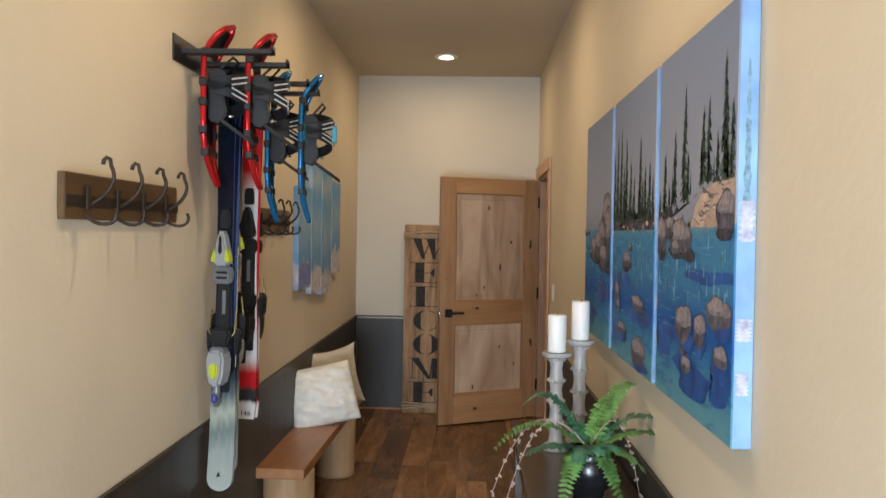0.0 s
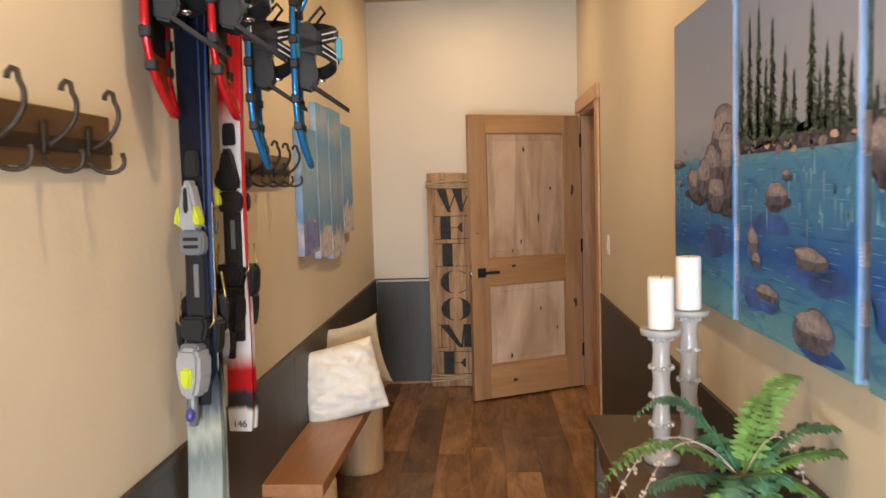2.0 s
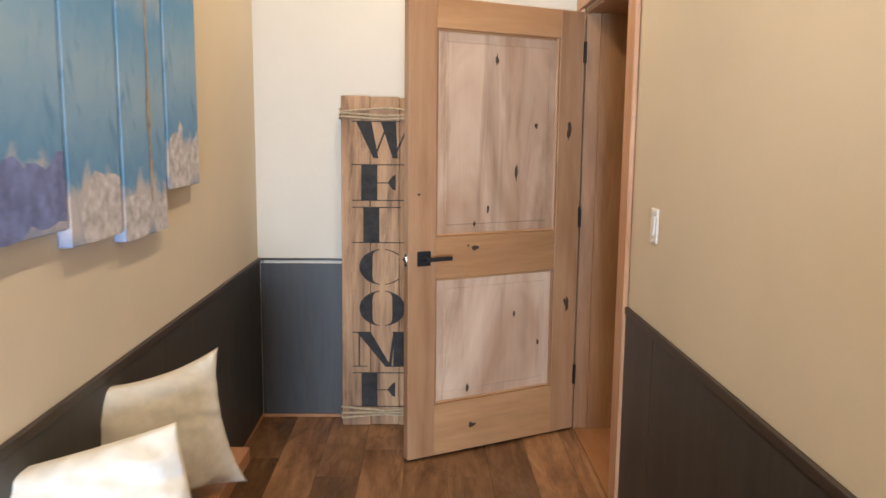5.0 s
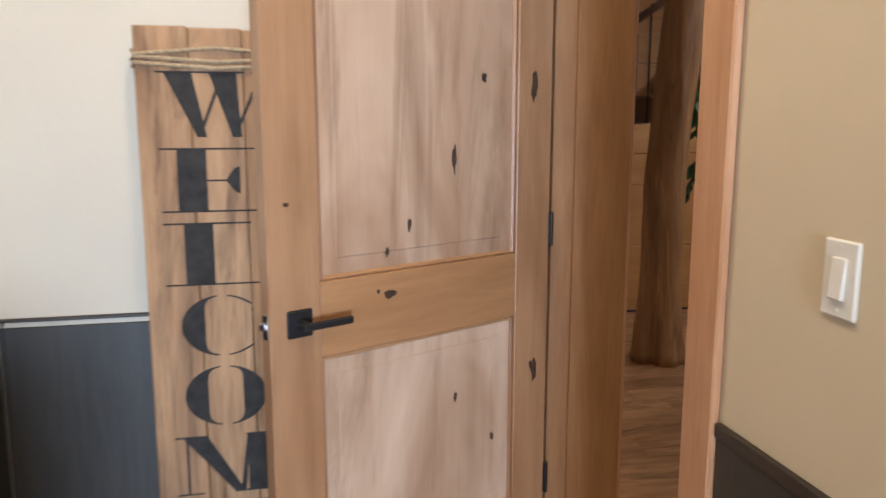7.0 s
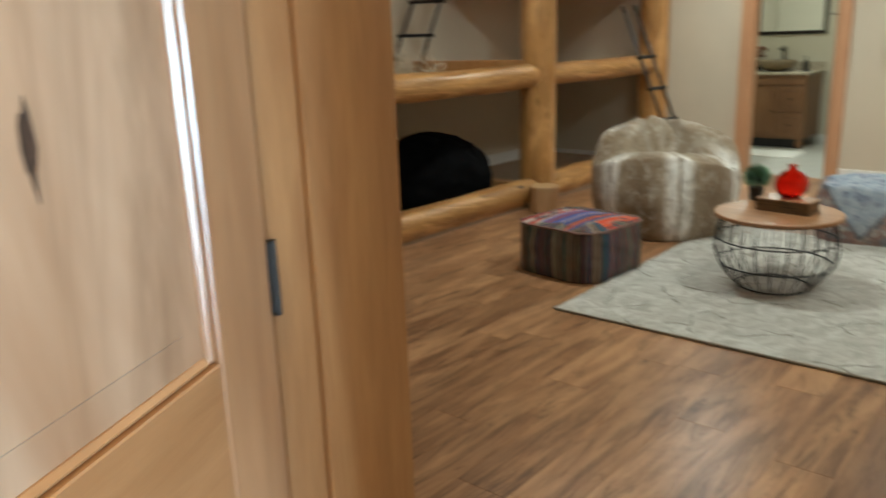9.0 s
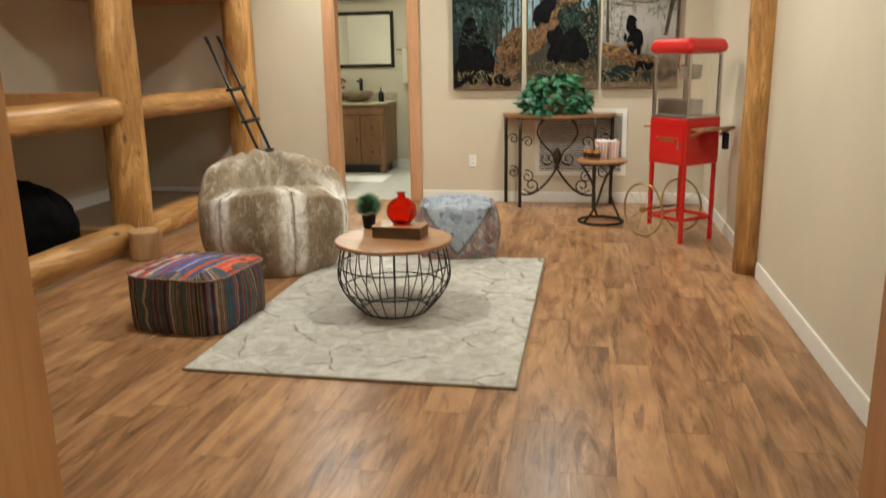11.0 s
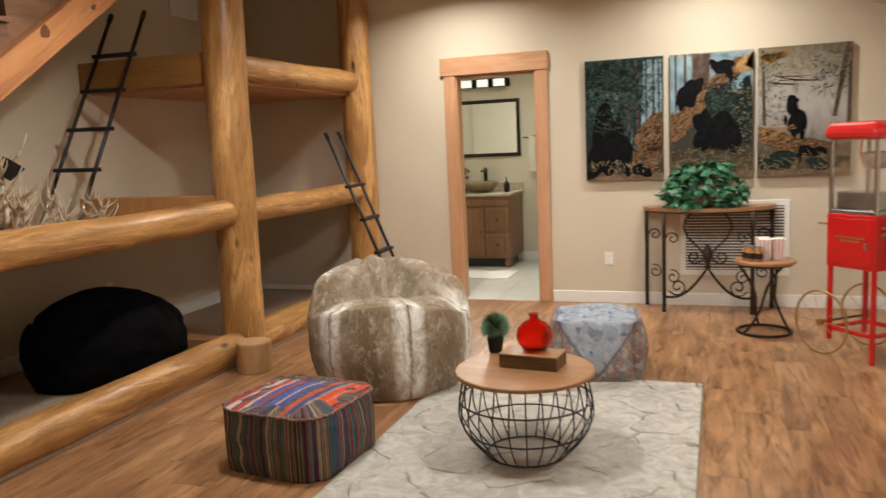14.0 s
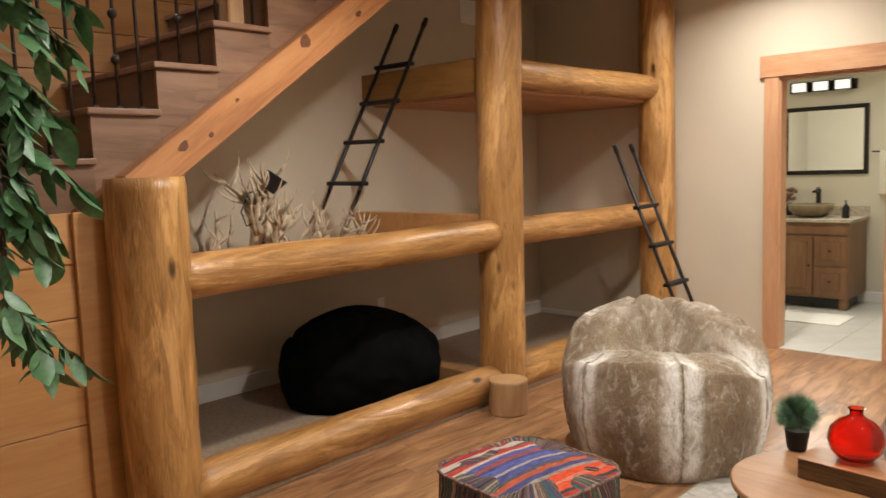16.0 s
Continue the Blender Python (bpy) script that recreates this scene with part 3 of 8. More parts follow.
# ---- coat hooks ----
def hook_board(y0, y1, z0, z1):
    m = pose(XL, (y0 + y1) / 2, (z0 + z1) / 2)
    b = thing("coat_rack", "dark wooden wall board with four wrought-iron coat hooks", "coat rack", m, "coat racks on the wall")
    h, w = (y1 - y0) / 2, (z1 - z0) / 2
    part("board", box(0, 0.02, -h, h, -w, w, 0.003), M_HOOKB, b)
    part("strip", box(0.0205, 0.0235, -h, h, -w * 0.45, w * 0.05, 0.001), M_IRON, b)
    for k in range(4):
        y = -h + 2 * h * (k + 0.62) / 4.25
        path = []
        for i in range(15):
            a = i / 14
            path.append((0.03 + 0.055 * a + 0.03 * math.sin(a * 3.1), y, -0.02 + 0.07 * a + 0.035 * math.sin(a * 2.2) * a))
        hk = part("hook", tube(path + [(0.083, y, 0.098), (0.074, y, 0.102), (0.066, y, 0.094), (0.064, y, 0.084)], 0.0055, 8), M_IRON, b, smooth=True)
        low = [(0.026, y, -0.015)] + [(0.055 + 0.045 * math.sin(-1.2 + 3.2 * i / 10), y, -0.03 - 0.04 * math.cos(-1.4 + 3.0 * i / 10)) for i in range(11)]
        part("lower_hook", tube(low, 0.005, 8), M_IRON, hk, smooth=True)
        part("base_plate", box(0.0235, 0.03, y - 0.01, y + 0.01, -0.035, 0.03, 0.002), M_IRON, hk)


M_HOOKB = wood("dark_stained_board", (0.045, 0.022, 0.008), (0.085, 0.043, 0.016), (0.13, 0.07, 0.028), "Y", 0.4, 1.0, True)
hook_board(2.355, 3.083, 1.604, 1.722)
hook_board(4.03, 4.72, 1.578, 1.692)

# ---- ski rack, skis and snowshoes ----
rack = thing("ski_rack", "black steel ski rack on the wall with flat arms", "ski rack", pose(XL, 3.57, 2.2))
part("back_plate", box(0, 0.006, -0.49, 0.49, -0.045, 0.045, 0.001), M_BLACK, rack)
for y in (-0.405, -0.19, 0.17, 0.40):
    a = part("arm", box(0.004, 0.325, y - 0.018, y + 0.018, -0.009, 0.009, 0.002), M_BLACK, rack)
    part("end_stop", box(0.317, 0.325, y - 0.018, y + 0.018, -0.009, 0.02, 0.002), M_BLACK, a)


def ski_outline(length, tip, waist, tail, tip_down=True, n=48):
    """Half-widths along a ski from its lower end upwards."""
    rows = []
    for i in range(n + 1):
        s = (i / n) ** 1.5
        if s < 0.18:
            w = tip
        elif s < 0.5:
            w = tip + (waist - tip) * (0.5 - 0.5 * math.cos(math.pi * (s - 0.18) / 0.32))
        else:
            w = waist + (tail - waist) * (0.5 - 0.5 * math.cos(math.pi * (s - 0.5) / 0.5))
        if s < 0.035:
            w *= max(0, 1 - (1 - s / 0.035) ** 2.6) ** 0.5 if tip_down else 0.86 + 0.14 * s / 0.035
        rows.append((max(w, 0.004), s * length))
    return rows


def ski_mesh(rows, thick, bend):
    bm = bmesh.new()
    g = []
    for w, z in rows:
        y = bend * max(0, 1 - z / 0.28) ** 2
        g.append([bm.verts.new((-w, y, z)), bm.verts.new((w, y, z)), bm.verts.new((w, y + thick, z)), bm.verts.new((-w, y + thick, z))])
    for a, b in zip(g, g[1:]):
        for k in range(4):
            bm.faces.new((a[k], a[(k + 1) % 4], b[(k + 1) % 4], b[k]))
    bm.faces.new(g[0][::-1])
    bm.faces.new(g[-1])
    return bm


def ski_topsheet(name, stops, swirl, rough=0.26):
    m, t, p = nt(name)
    v = coords(t)
    sep = t.nodes.new("ShaderNodeSeparateXYZ")
    t.links.new(v, sep.inputs[0])
    n = noisef(t, coords(t, (14, 14, 3)), 1.0, 4, 0.6, 2.5)
    add = t.nodes.new("ShaderNodeMath")
    add.operation = "MULTIPLY_ADD"
    add.inputs[1].default_value, add.inputs[2].default_value = swirl, -swirl / 2
    t.links.new(n, add.inputs[0])
    s = t.nodes.new("ShaderNodeMath")
    s.operation = "ADD"
    t.links.new(sep.outputs[2], s.inputs[0])
    t.links.new(add.outputs[0], s.inputs[1])
    d = t.nodes.new("ShaderNodeMath")
    d.operation = "DIVIDE"
    d.inputs[1].default_value = 1.7
    t.links.new(s.outputs[0], d.inputs[0])
    t.links.new(ramp(t, d.outputs[0], stops), p.inputs["Base Color"])
    p.inputs["Roughness"].default_value = rough
    p.inputs["Specular IOR Level"].default_value = 0.3
    return m


NAVY = (0.005, 0.007, 0.014)
M_SKI1 = ski_topsheet("navy_ski_topsheet", [(0.0, (0.33, 0.36, 0.32)), (0.08, (0.27, 0.30, 0.27)), (0.13, (0.15, 0.18, 0.165)), (0.17, (0.32, 0.34, 0.28)), (0.21, (0.08, 0.10, 0.11)), (0.26, NAVY), (1.0, NAVY)], 0.16)
RED = (0.48, 0.012, 0.018)
M_SKI2 = ski_topsheet("red_white_ski_topsheet", [(0.0, (0.70, 0.68, 0.66)), (0.038, (0.68, 0.66, 0.66)), (0.046, (0.03, 0.03, 0.035)), (0.072, (0.04, 0.035, 0.04)), (0.082, RED), (0.115, RED), (0.15, (0.62, 0.60, 0.60)), (0.56, (0.66, 0.64, 0.64)), (0.62, RED), (1.0, (0.30, 0.01, 0.015))], 0.03)
M_EDGE1 = plain("blue_ski_sidewall", (0.03, 0.06, 0.16), 0.25, 0.2)
M_REDP = plain("red_plastic", (0.50, 0.014, 0.02), 0.3)
M_GREYP = plain("silver_plastic", (0.14, 0.143, 0.15), 0.35, 0.1)
M_SILV = plain("pearl_silver_plastic", (0.26, 0.265, 0.27), 0.28)
M_LIME = plain("lime_plastic", (0.42, 0.48, 0.03), 0.35)
M_WPLAS = plain("off_white_plastic", (0.27, 0.27, 0.27), 0.4)
M_BLKP = plain("black_plastic", (0.012, 0.012, 0.013), 0.5, spec=0.3)
M_BRASSW = plain("brassy_wire", (0.35, 0.27, 0.12), 0.35, 0.9)
M_CREAMS = plain("cream_pinstripe", (0.55, 0.50, 0.32), 0.3)
M_PURP = plain("violet_plastic", (0.05, 0.045, 0.22), 0.35)


def moulded(outline, y0, y1, bevel=0.006):
    """A moulded plastic block: an outline in x and z, drawn out from y0 to y1 and rounded."""
    bm = bmesh.new()
    a = [bm.verts.new((x, y0, z)) for x, z in outline]
    b = [bm.verts.new((x * 1.12, y1, z)) for x, z in outline]
    bm.faces.new(a)
    bm.faces.new(b[::-1])
    for i in range(len(a)):
        j = (i + 1) % len(a)
        bm.faces.new((a[j], a[i], b[i], b[j]))
    bmesh.ops.recalc_face_normals(bm, faces=bm.faces)
    if bevel:
        bmesh.ops.bevel(bm, geom=list(bm.edges), offset=bevel, segments=2, affect="EDGES", clamp_overlap=True)
    return bm


def both(pts):
    return pts + [(-x, z) for x, z in pts[::-1] if abs(x) > 1e-6]


def ski_binding(parent, z, shell, accent, heel):
    """Toe piece, plate, brake and heel piece on the top sheet; z is the middle."""
    lime = accent is M_LIME
    toe = part("toe_piece", moulded(both([(0.0, z + 0.285), (0.012, z + 0.27), (0.026, z + 0.20), (0.033, z + 0.165), (0.027, z + 0.148)]), -0.046, -0.003, 0.008), shell, parent)
    for sg in (-1, 1):
        part("toe_wing", moulded([(sg * 0.022, z + 0.215), (sg * 0.037, z + 0.175), (sg * 0.034, z + 0.158), (sg * 0.018, z + 0.165)], -0.052, -0.020, 0.005), accent, toe)
    part("release_window", moulded(both([(0.0, z + 0.262), (0.005, z + 0.255), (0.007, z + 0.20), (0.0, z + 0.19)]), -0.050, -0.040, 0.002), M_BLKP, toe)
    part("toe_button", lathe([(0.001, 0.006), (0.008, 0.005), (0.011, 0)], 16, m=Matrix.Translation((0, -0.006, z + 0.315)) @ Matrix.Rotation(math.pi / 2, 4, "X")), M_BLKP, toe)
    part("toe_rib", moulded(both([(0.016, z + 0.36), (0.02, z + 0.33), (0.02, z + 0.29)]), -0.016, -0.002, 0.004), M_BLKP, toe)
    gr = part("toe_grip", moulded(both([(0.028, z + 0.146), (0.037, z + 0.125), (0.034, z + 0.088), (0.026, z + 0.080)]), -0.030, -0.004, 0.005), M_GREYP if lime else M_BLKP, toe)
    for k in range(2):
        part("grip_slot", box(-0.022, 0.022, -0.0325, -0.0285, z + 0.098 + 0.020 * k, z + 0.107 + 0.020 * k, 0.001), M_BLKP, gr)
    pl = part("binding_plate", moulded(both([(0.027, z + 0.085), (0.027, z - 0.10), (0.030, z - 0.14), (0.026, z - 0.33)]), -0.014, -0.002, 0.004), M_BLKP, parent)
    part("scale", box(-0.003, 0.011, -0.017, -0.012, z - 0.035, z + 0.055, 0.001), M_GREYP, pl)
    for sg in (-1, 1):
        part("rail", box(min(sg * 0.021, sg * 0.026), max(sg * 0.021, sg * 0.026), -0.019, -0.012, z - 0.09, z + 0.07, 0.002), M_BLKP, pl)
    br = part("brake", tube([(-0.05, -0.005, z - 0.02), (-0.054, -0.02, z - 0.1), (-0.03, -0.018, z - 0.13), (0.03, -0.018, z - 0.13), (0.054, -0.02, z - 0.1), (0.05, -0.005, z - 0.02)], 0.003), M_BRASSW, parent, smooth=True)
    part("brake_pedal", moulded(both([(0.034, z - 0.085), (0.042, z - 0.11), (0.030, z - 0.155)]), -0.040, -0.006, 0.008), M_BLKP, br)
    for x in (-1, 1):
        part("brake_arm", moulded([(x * 0.044, z - 0.08), (x * 0.066, z - 0.10), (x * 0.062, z - 0.17), (x * 0.050, z - 0.19)], -0.018, 0.012, 0.005), M_BLKP, br)
    hl = part("heel_piece", moulded(both([(0.022, z - 0.165), (0.036, z - 0.185), (0.034, z - 0.25), (0.020, z - 0.30)]), -0.074, -0.006, 0.010), heel, parent)
    part("heel_lever", moulded(both([(0.013, z - 0.215), (0.018, z - 0.232), (0.014, z - 0.262), (0.007, z - 0.27)]), -0.084, -0.066, 0.005), accent, hl)
    part("heel_lug", moulded(both([(0.026, z - 0.155), (0.030, z - 0.175), (0.012, z - 0.190)]), -0.060, -0.02, 0.005), M_GREYP if lime else M_BLKP, hl)
    part("heel_spring", lathe([(0.001, -0.06), (0.012, -0.055), (0.014, 0.0), (0.013, 0.05), (0.001, 0.055)], 16, m=Matrix.Translation((0, -0.048, z - 0.32))), M_GREYP if lime else M_BLKP, hl, "", True)
    part("heel_tab", lathe([(0.001, -0.018), (0.010, -0.012), (0.013, 0.0), (0.010, 0.014), (0.001, 0.02)], 16, m=Matrix.Translation((0, -0.064, z - 0.345))), M_PURP if lime else M_BLKP, hl, "", True)


ski = thing("ski_pair", "pair of long navy skis with grey swirled tips and lime bindings", "skis", pose(-0.535, 3.375, 0.60, -1.5, 0, -11))
for i, (dx, dy, turn) in enumerate(((0.0, 0.0, 0), (-0.004, 0.036, 180))):
    s = part("ski", ski_mesh(ski_outline(1.56, 0.052, 0.037, 0.046), 0.014, -0.02 if i == 0 else 0.0), M_SKI1, ski, "", False, pose(dx, dy, 0.05 * i, 0, 0, turn))
    part("side_edge", box(0.034, 0.046, 0.001, 0.013, 0.45, 1.5, 0.002), M_EDGE1, s)
    part("pinstripe", box(0.0465, 0.0475, 0.0035, 0.0075, 0.34, 0.92, 0.0004), M_CREAMS, s, "pale cream pinstripe")
    part("pinstripe", box(0.026, 0.0285, -0.0008, 0.0004, 0.50, 1.5), M_EDGE1, s)
    if i == 0:
        ski_binding(s, 0.70, M_SILV, M_LIME, M_WPLAS)
        part("tip_mark", prism([(-0.008, 0.055), (0.008, 0.055), (0, 0.072)], 0.001, m=Matrix.Translation((0, -0.022, 0)) @ Matrix.Rotation(radians(90), 4, "X")), M_BLACK, s)
    else:
        ski_binding(s, 0.70, M_SILV, M_LIME, M_WPLAS)

ski = thing("ski_pair", "pair of red and white skis marked 146, black bindings", "skis", pose(-0.548, 3.745, 0.782, -1.2, 0, -7))
for i, (dx, dy, turn) in enumerate(((0.0, 0.0, 0), (-0.002, 0.036, 180))):
    s = part("ski", ski_mesh(ski_outline(1.46, 0.042, 0.033, 0.042, False), 0.014, -0.01), M_SKI2, ski, "", False, pose(dx, dy, 0, 0, 0, turn))
    part("side_edge", box(0.033, 0.042, 0.001, 0.013, 0.06, 1.4, 0.002), M_REDP, s)
    ski_binding(s, 0.62, M_BLKP, M_BLKP, M_BLKP)
    if i == 0:
        txt = bpy.data.curves.new("size_number", "FONT")
        txt.body, txt.size, txt.extrude, txt.align_x = "146", 0.032, 0.0004, "CENTER"
        tmp = bpy.data.objects.new("tmp", txt)
        me = bpy.data.meshes.new_from_object(tmp)
        bpy.data.objects.remove(tmp)
        me.materials.append(M_BLACK)
        num = new("size_number", me)
        num.parent, num.matrix_basis = s, pose(0, -0.0115, 0.014, 90, 0, 0)

M_REDTUBE = plain("red_anodised_tube", (0.50, 0.015, 0.02), 0.22, 0.6, 0.05)
M_BLUETUBE = plain("blue_anodised_tube", (0.015, 0.20, 0.48), 0.22, 0.6, 0.05)
M_DECK = plain("black_snowshoe_deck", (0.02, 0.02, 0.022), 0.6)
M_ORANGE = plain("orange_tail_deck", (0.40, 0.075, 0.02), 0.5)
M_TAILB = plain("smoky_tail_deck", (0.10, 0.085, 0.06), 0.5)
M_STRAPW = plain("white_webbing", (0.6, 0.6, 0.6), 0.7)
M_TEAL = plain("teal_plastic", (0.02, 0.26, 0.32), 0.4)


def moulded_side(outline, y0, y1, bevel=0.007):
    """A moulded block whose outline lies in x and z and whose width runs along y."""
    bm = moulded(outline, y0, y1, 0)
    for v in bm.verts:
        if v.co.y > (y0 + y1) / 2:
            v.co.x /= 1.12
    bmesh.ops.bevel(bm, geom=list(bm.edges), offset=bevel, segments=2, affect="EDGES", clamp_overlap=True)
    return bm


def ribbon(path, width, thick):
    """A flat strap, upright in z, bent along a path."""
    pts = [Vector(p) for p in path]
    fine = []
    for i in range(len(pts) - 1):
        p0, p1, p2, p3 = pts[max(i - 1, 0)], pts[i], pts[i + 1], pts[min(i + 2, len(pts) - 1)]
        for k in range(5):
            t = k / 5
            fine.append(0.5 * ((2 * p1) + (p2 - p0) * t + (2 * p0 - 5 * p1 + 4 * p2 - p3) * t * t + (3 * p1 - p0 - 3 * p2 + p3) * t ** 3))
    fine.append(pts[-1])
    bm, rows = bmesh.new(), []
    for i, p in enumerate(fine):
        d = fine[min(i + 1, len(fine) - 1)] - fine[max(i - 1, 0)]
        nrm = Vector((d.y, -d.x, 0)).normalized() * thick / 2
        up = Vector((0, 0, width / 2))
        rows.append([bm.verts.new(p + a) for a in (nrm - up, nrm * 0.4 - up * 1.05, -nrm - up, -nrm + up, nrm * 0.4 + up * 1.05, nrm + up)])
    for a, b in zip(rows, rows[1:]):
        for k in range(6):
            bm.faces.new((a[k], a[(k + 1) % 6], b[(k + 1) % 6], b[k]))
    bm.faces.new(rows[0][::-1])
    bm.faces.new(rows[-1])
    bmesh.ops.recalc_face_normals(bm, faces=bm.faces)
    return bm


def snowshoe(m, tube_mat, tail_mat, length, tag, flip=1):
    """Hangs with its nose up; its plane stands along y and z, its binding faces +x."""
    s = thing("snowshoe", tag, "snowshoe", m, "snowshoes on the rack")

    def shape(u):
        w = 0.018 + 0.082 * math.sin(min(1, u / 0.42) * math.pi / 2) if u < 0.42 else 0.1
        if u > 0.82:
            w = 0.1 * math.sqrt(max(0.0, 1 - ((u - 0.82) / 0.18) ** 2))
        x = 0.085 * max(0.0, (u - 0.74) / 0.26) ** 1.8 + 0.035 * max(0, 1 - u / 0.3) ** 2
        return w, x

    us = [i / 30 for i in range(31)]
    loop = [(shape(u)[1], -shape(u)[0], u * length) for u in us] + [(shape(u)[1], shape(u)[0], u * length) for u in us[::-1]]
    part("frame_tube", tube(loop, 0.0105, 10, closed=True), tube_mat, s, smooth=True)
    bm = bmesh.new()
    for u0, u1, mat_ in ((0.04, 0.26, 1), (0.26, 0.62, 0), (0.80, 0.97, 0)):
        a = [(shape(u0 + (u1 - u0) * i / 8), u0 + (u1 - u0) * i / 8) for i in range(9)]
        strip = bmesh.new()
        vs = [(strip.verts.new((x, -w * 0.95, u * length)), strip.verts.new((x, w * 0.95, u * length))) for (w, x), u in a]
        for p, q in zip(vs, vs[1:]):
            strip.faces.new((p[0], p[1], q[1], q[0]))
        bmesh.ops.solidify(strip, geom=list(strip.faces), thickness=0.003)
        part("tail_deck" if mat_ else "deck", strip, tail_mat if mat_ else M_DECK, s)
    for u in (0.2, 0.33, 0.5, 0.62, 0.8):
        w, x = shape(u)
        for sg in (-1, 1):
            part("deck_clip", box(x - 0.014, x + 0.014, sg * w - 0.014, sg * w + 0.014, u * length - 0.015, u * length + 0.015, 0.004), M_BLKP, s)
    L = length
    b = part("binding", moulded_side([(0.006, 0.40 * L), (0.05, 0.38 * L), (0.075, 0.45 * L), (0.06, 0.56 * L), (0.085, 0.66 * L), (0.05, 0.73 * L), (0.006, 0.71 * L)], -0.052, 0.052), M_BLKP, s)
    for k, (z, tilt) in enumerate(((0.665, 0.05), (0.545, -0.06))):
        path = [(0.02, -0.072, (z - tilt) * L), (0.085, -0.068, (z - tilt * 0.6) * L), (0.128, -0.02, z * L), (0.122, 0.035, (z + tilt * 0.5) * L), (0.075, 0.068, (z + tilt) * L), (0.02, 0.07, (z + tilt) * L)]
        st = part("strap", ribbon(path, 0.046, 0.007), M_BLKP, b)
        for dz in (-0.010, 0.010):
            part("webbing", tube([(x * 1.05 + 0.004, y * 1.04, zz + dz) for x, y, zz in path[1:5]], 0.0026, 6), M_STRAPW, st)
        part("ratchet", moulded_side([(0.118, (z - 0.04) * L), (0.142, (z - 0.03) * L), (0.146, (z + 0.03) * L), (0.118, (z + 0.045) * L)], -0.026 + 0.03 * k, 0.004 + 0.03 * k), M_BLKP, st)
    part("buckle", tube([(0.082 + 0.014 * math.cos(a), -0.030 + 0.016 * math.sin(a), 0.43 * L) for a in [i * 0.5236 for i in range(12)]], 0.003, 6, closed=True), M_STEEL, b, smooth=True)
    heel = [(0.05 + 0.12 * math.sin(i / 12 * math.pi), -0.05 + 0.10 * i / 12, 0.44 * L - 0.02 - 0.085 * math.sin(i / 12 * math.pi)) for i in range(13)]
    part("heel_strap", ribbon(heel, 0.014, 0.004), M_BLKP, b)
    part("toe_cord", tube([(0.05, -0.055, 0.72 * L), (0.09, -0.03, 0.80 * L), (0.10, 0.03, 0.79 * L), (0.05, 0.055, 0.71 * L)], 0.005, 6), M_BLKP, b, smooth=True)
    if tube_mat is M_BLUETUBE:
        part("pull_tab", box(0.13, 0.155, -0.01, 0.012, 0.54 * length, 0.66 * length, 0.005, m=None), M_TEAL, b, "teal pull tab")
    return s


for x, y in ((-0.565, 3.29), (-0.44, 3.40)):
    snowshoe(pose(x, y, 1.745, 0, 0, 8), M_REDTUBE, M_ORANGE, 0.575, "red-framed snowshoe with black bindings hanging on the rack")
for x, y in ((-0.505, 3.92), (-0.375, 3.99)):
    snowshoe(pose(x, y, 1.628, 0, 0, 8), M_BLUETUBE, M_TAILB, 0.66, "blue-framed snowshoe with black bindings hanging on the rack")

# ---- hall: console table and what stands on it ----
console = thing("console_table", "dark wooden console table standing along the wall", "console table", pose(0.775, 3.1, 0))
part("tabletop", box(-0.185, 0.185, -0.9, 0.9, 0.705, 0.74, 0.004, 2), M_CONSOLE, console)
part("apron", box(-0.165, -0.145, -0.84, 0.84, 0.61, 0.705, 0.002), M_CONSOLE, console)
part("apron", box(0.145, 0.165, -0.84, 0.84, 0.61, 0.705, 0.002), M_CONSOLE, console)
for sx in (-1, 1):
    for sy in (-1, 1):
        part("leg", box(sx * 0.15 - 0.022, sx * 0.15 + 0.022, sy * 0.84 - 0.022, sy * 0.84 + 0.022, 0, 0.705, 0.004), M_CONSOLE, console)
part("shelf", box(-0.16, 0.16, -0.82, 0.82, 0.16, 0.185, 0.003), M_CONSOLE, console)

M_CGLASS, _t, _p = nt("frosted_bead_glass")
_p.inputs["Base Color"].default_value = (0.72, 0.71, 0.70, 1)
_p.inputs["Transmission Weight"].default_value, _p.inputs["Roughness"].default_value = 0.55, 0.28
M_WAX = plain("white_wax", (0.82, 0.80, 0.76), 0.45, var=0.02, bumps=0.05)
M_WAX.node_tree.nodes["Principled BSDF"].inputs["Subsurface Weight"].default_value = 0.2


def candlestick(x, y, top):
    h = top - 0.74
    st = thing("candlestick", "ribbed grey glass candlestick on the console table", "candlestick", pose(x, y, 0.74), "candlesticks")
    prof = [(0.05, 0.0), (0.052, 0.012), (0.03, 0.03)]
    n = max(3, round(h / 0.098))
    for i in range(n):
        z0 = 0.03 + (h - 0.055) * i / n
        dz = (h - 0.055) / n
        prof += [(0.026, z0 + dz * 0.15), (0.023, z0 + dz * 0.5), (0.027, z0 + dz * 0.85), (0.031, z0 + dz * 0.97)]
    prof += [(0.03, h - 0.022), (0.056, h - 0.018), (0.059, h - 0.004), (0.057, h), (0.045, h - 0.002)]
    part("stem", lathe(prof, 28), M_CGLASS, st, smooth=True)
    bm = bmesh.new()
    bmesh.ops.create_icosphere(bm, subdivisions=1, radius=0.008)
    bead = finish("bead", bm, M_CGLASS, True)
    for i in range(1, n + 1):
        z = 0.03 + (h - 0.055) * i / n - 0.004
        for k in range(12):
            a = 2 * math.pi * k / 12
            bd = new("bead", bead)
            bd.parent, bd.location = st, (0.031 * math.cos(a), 0.031 * math.sin(a), z)
    return st


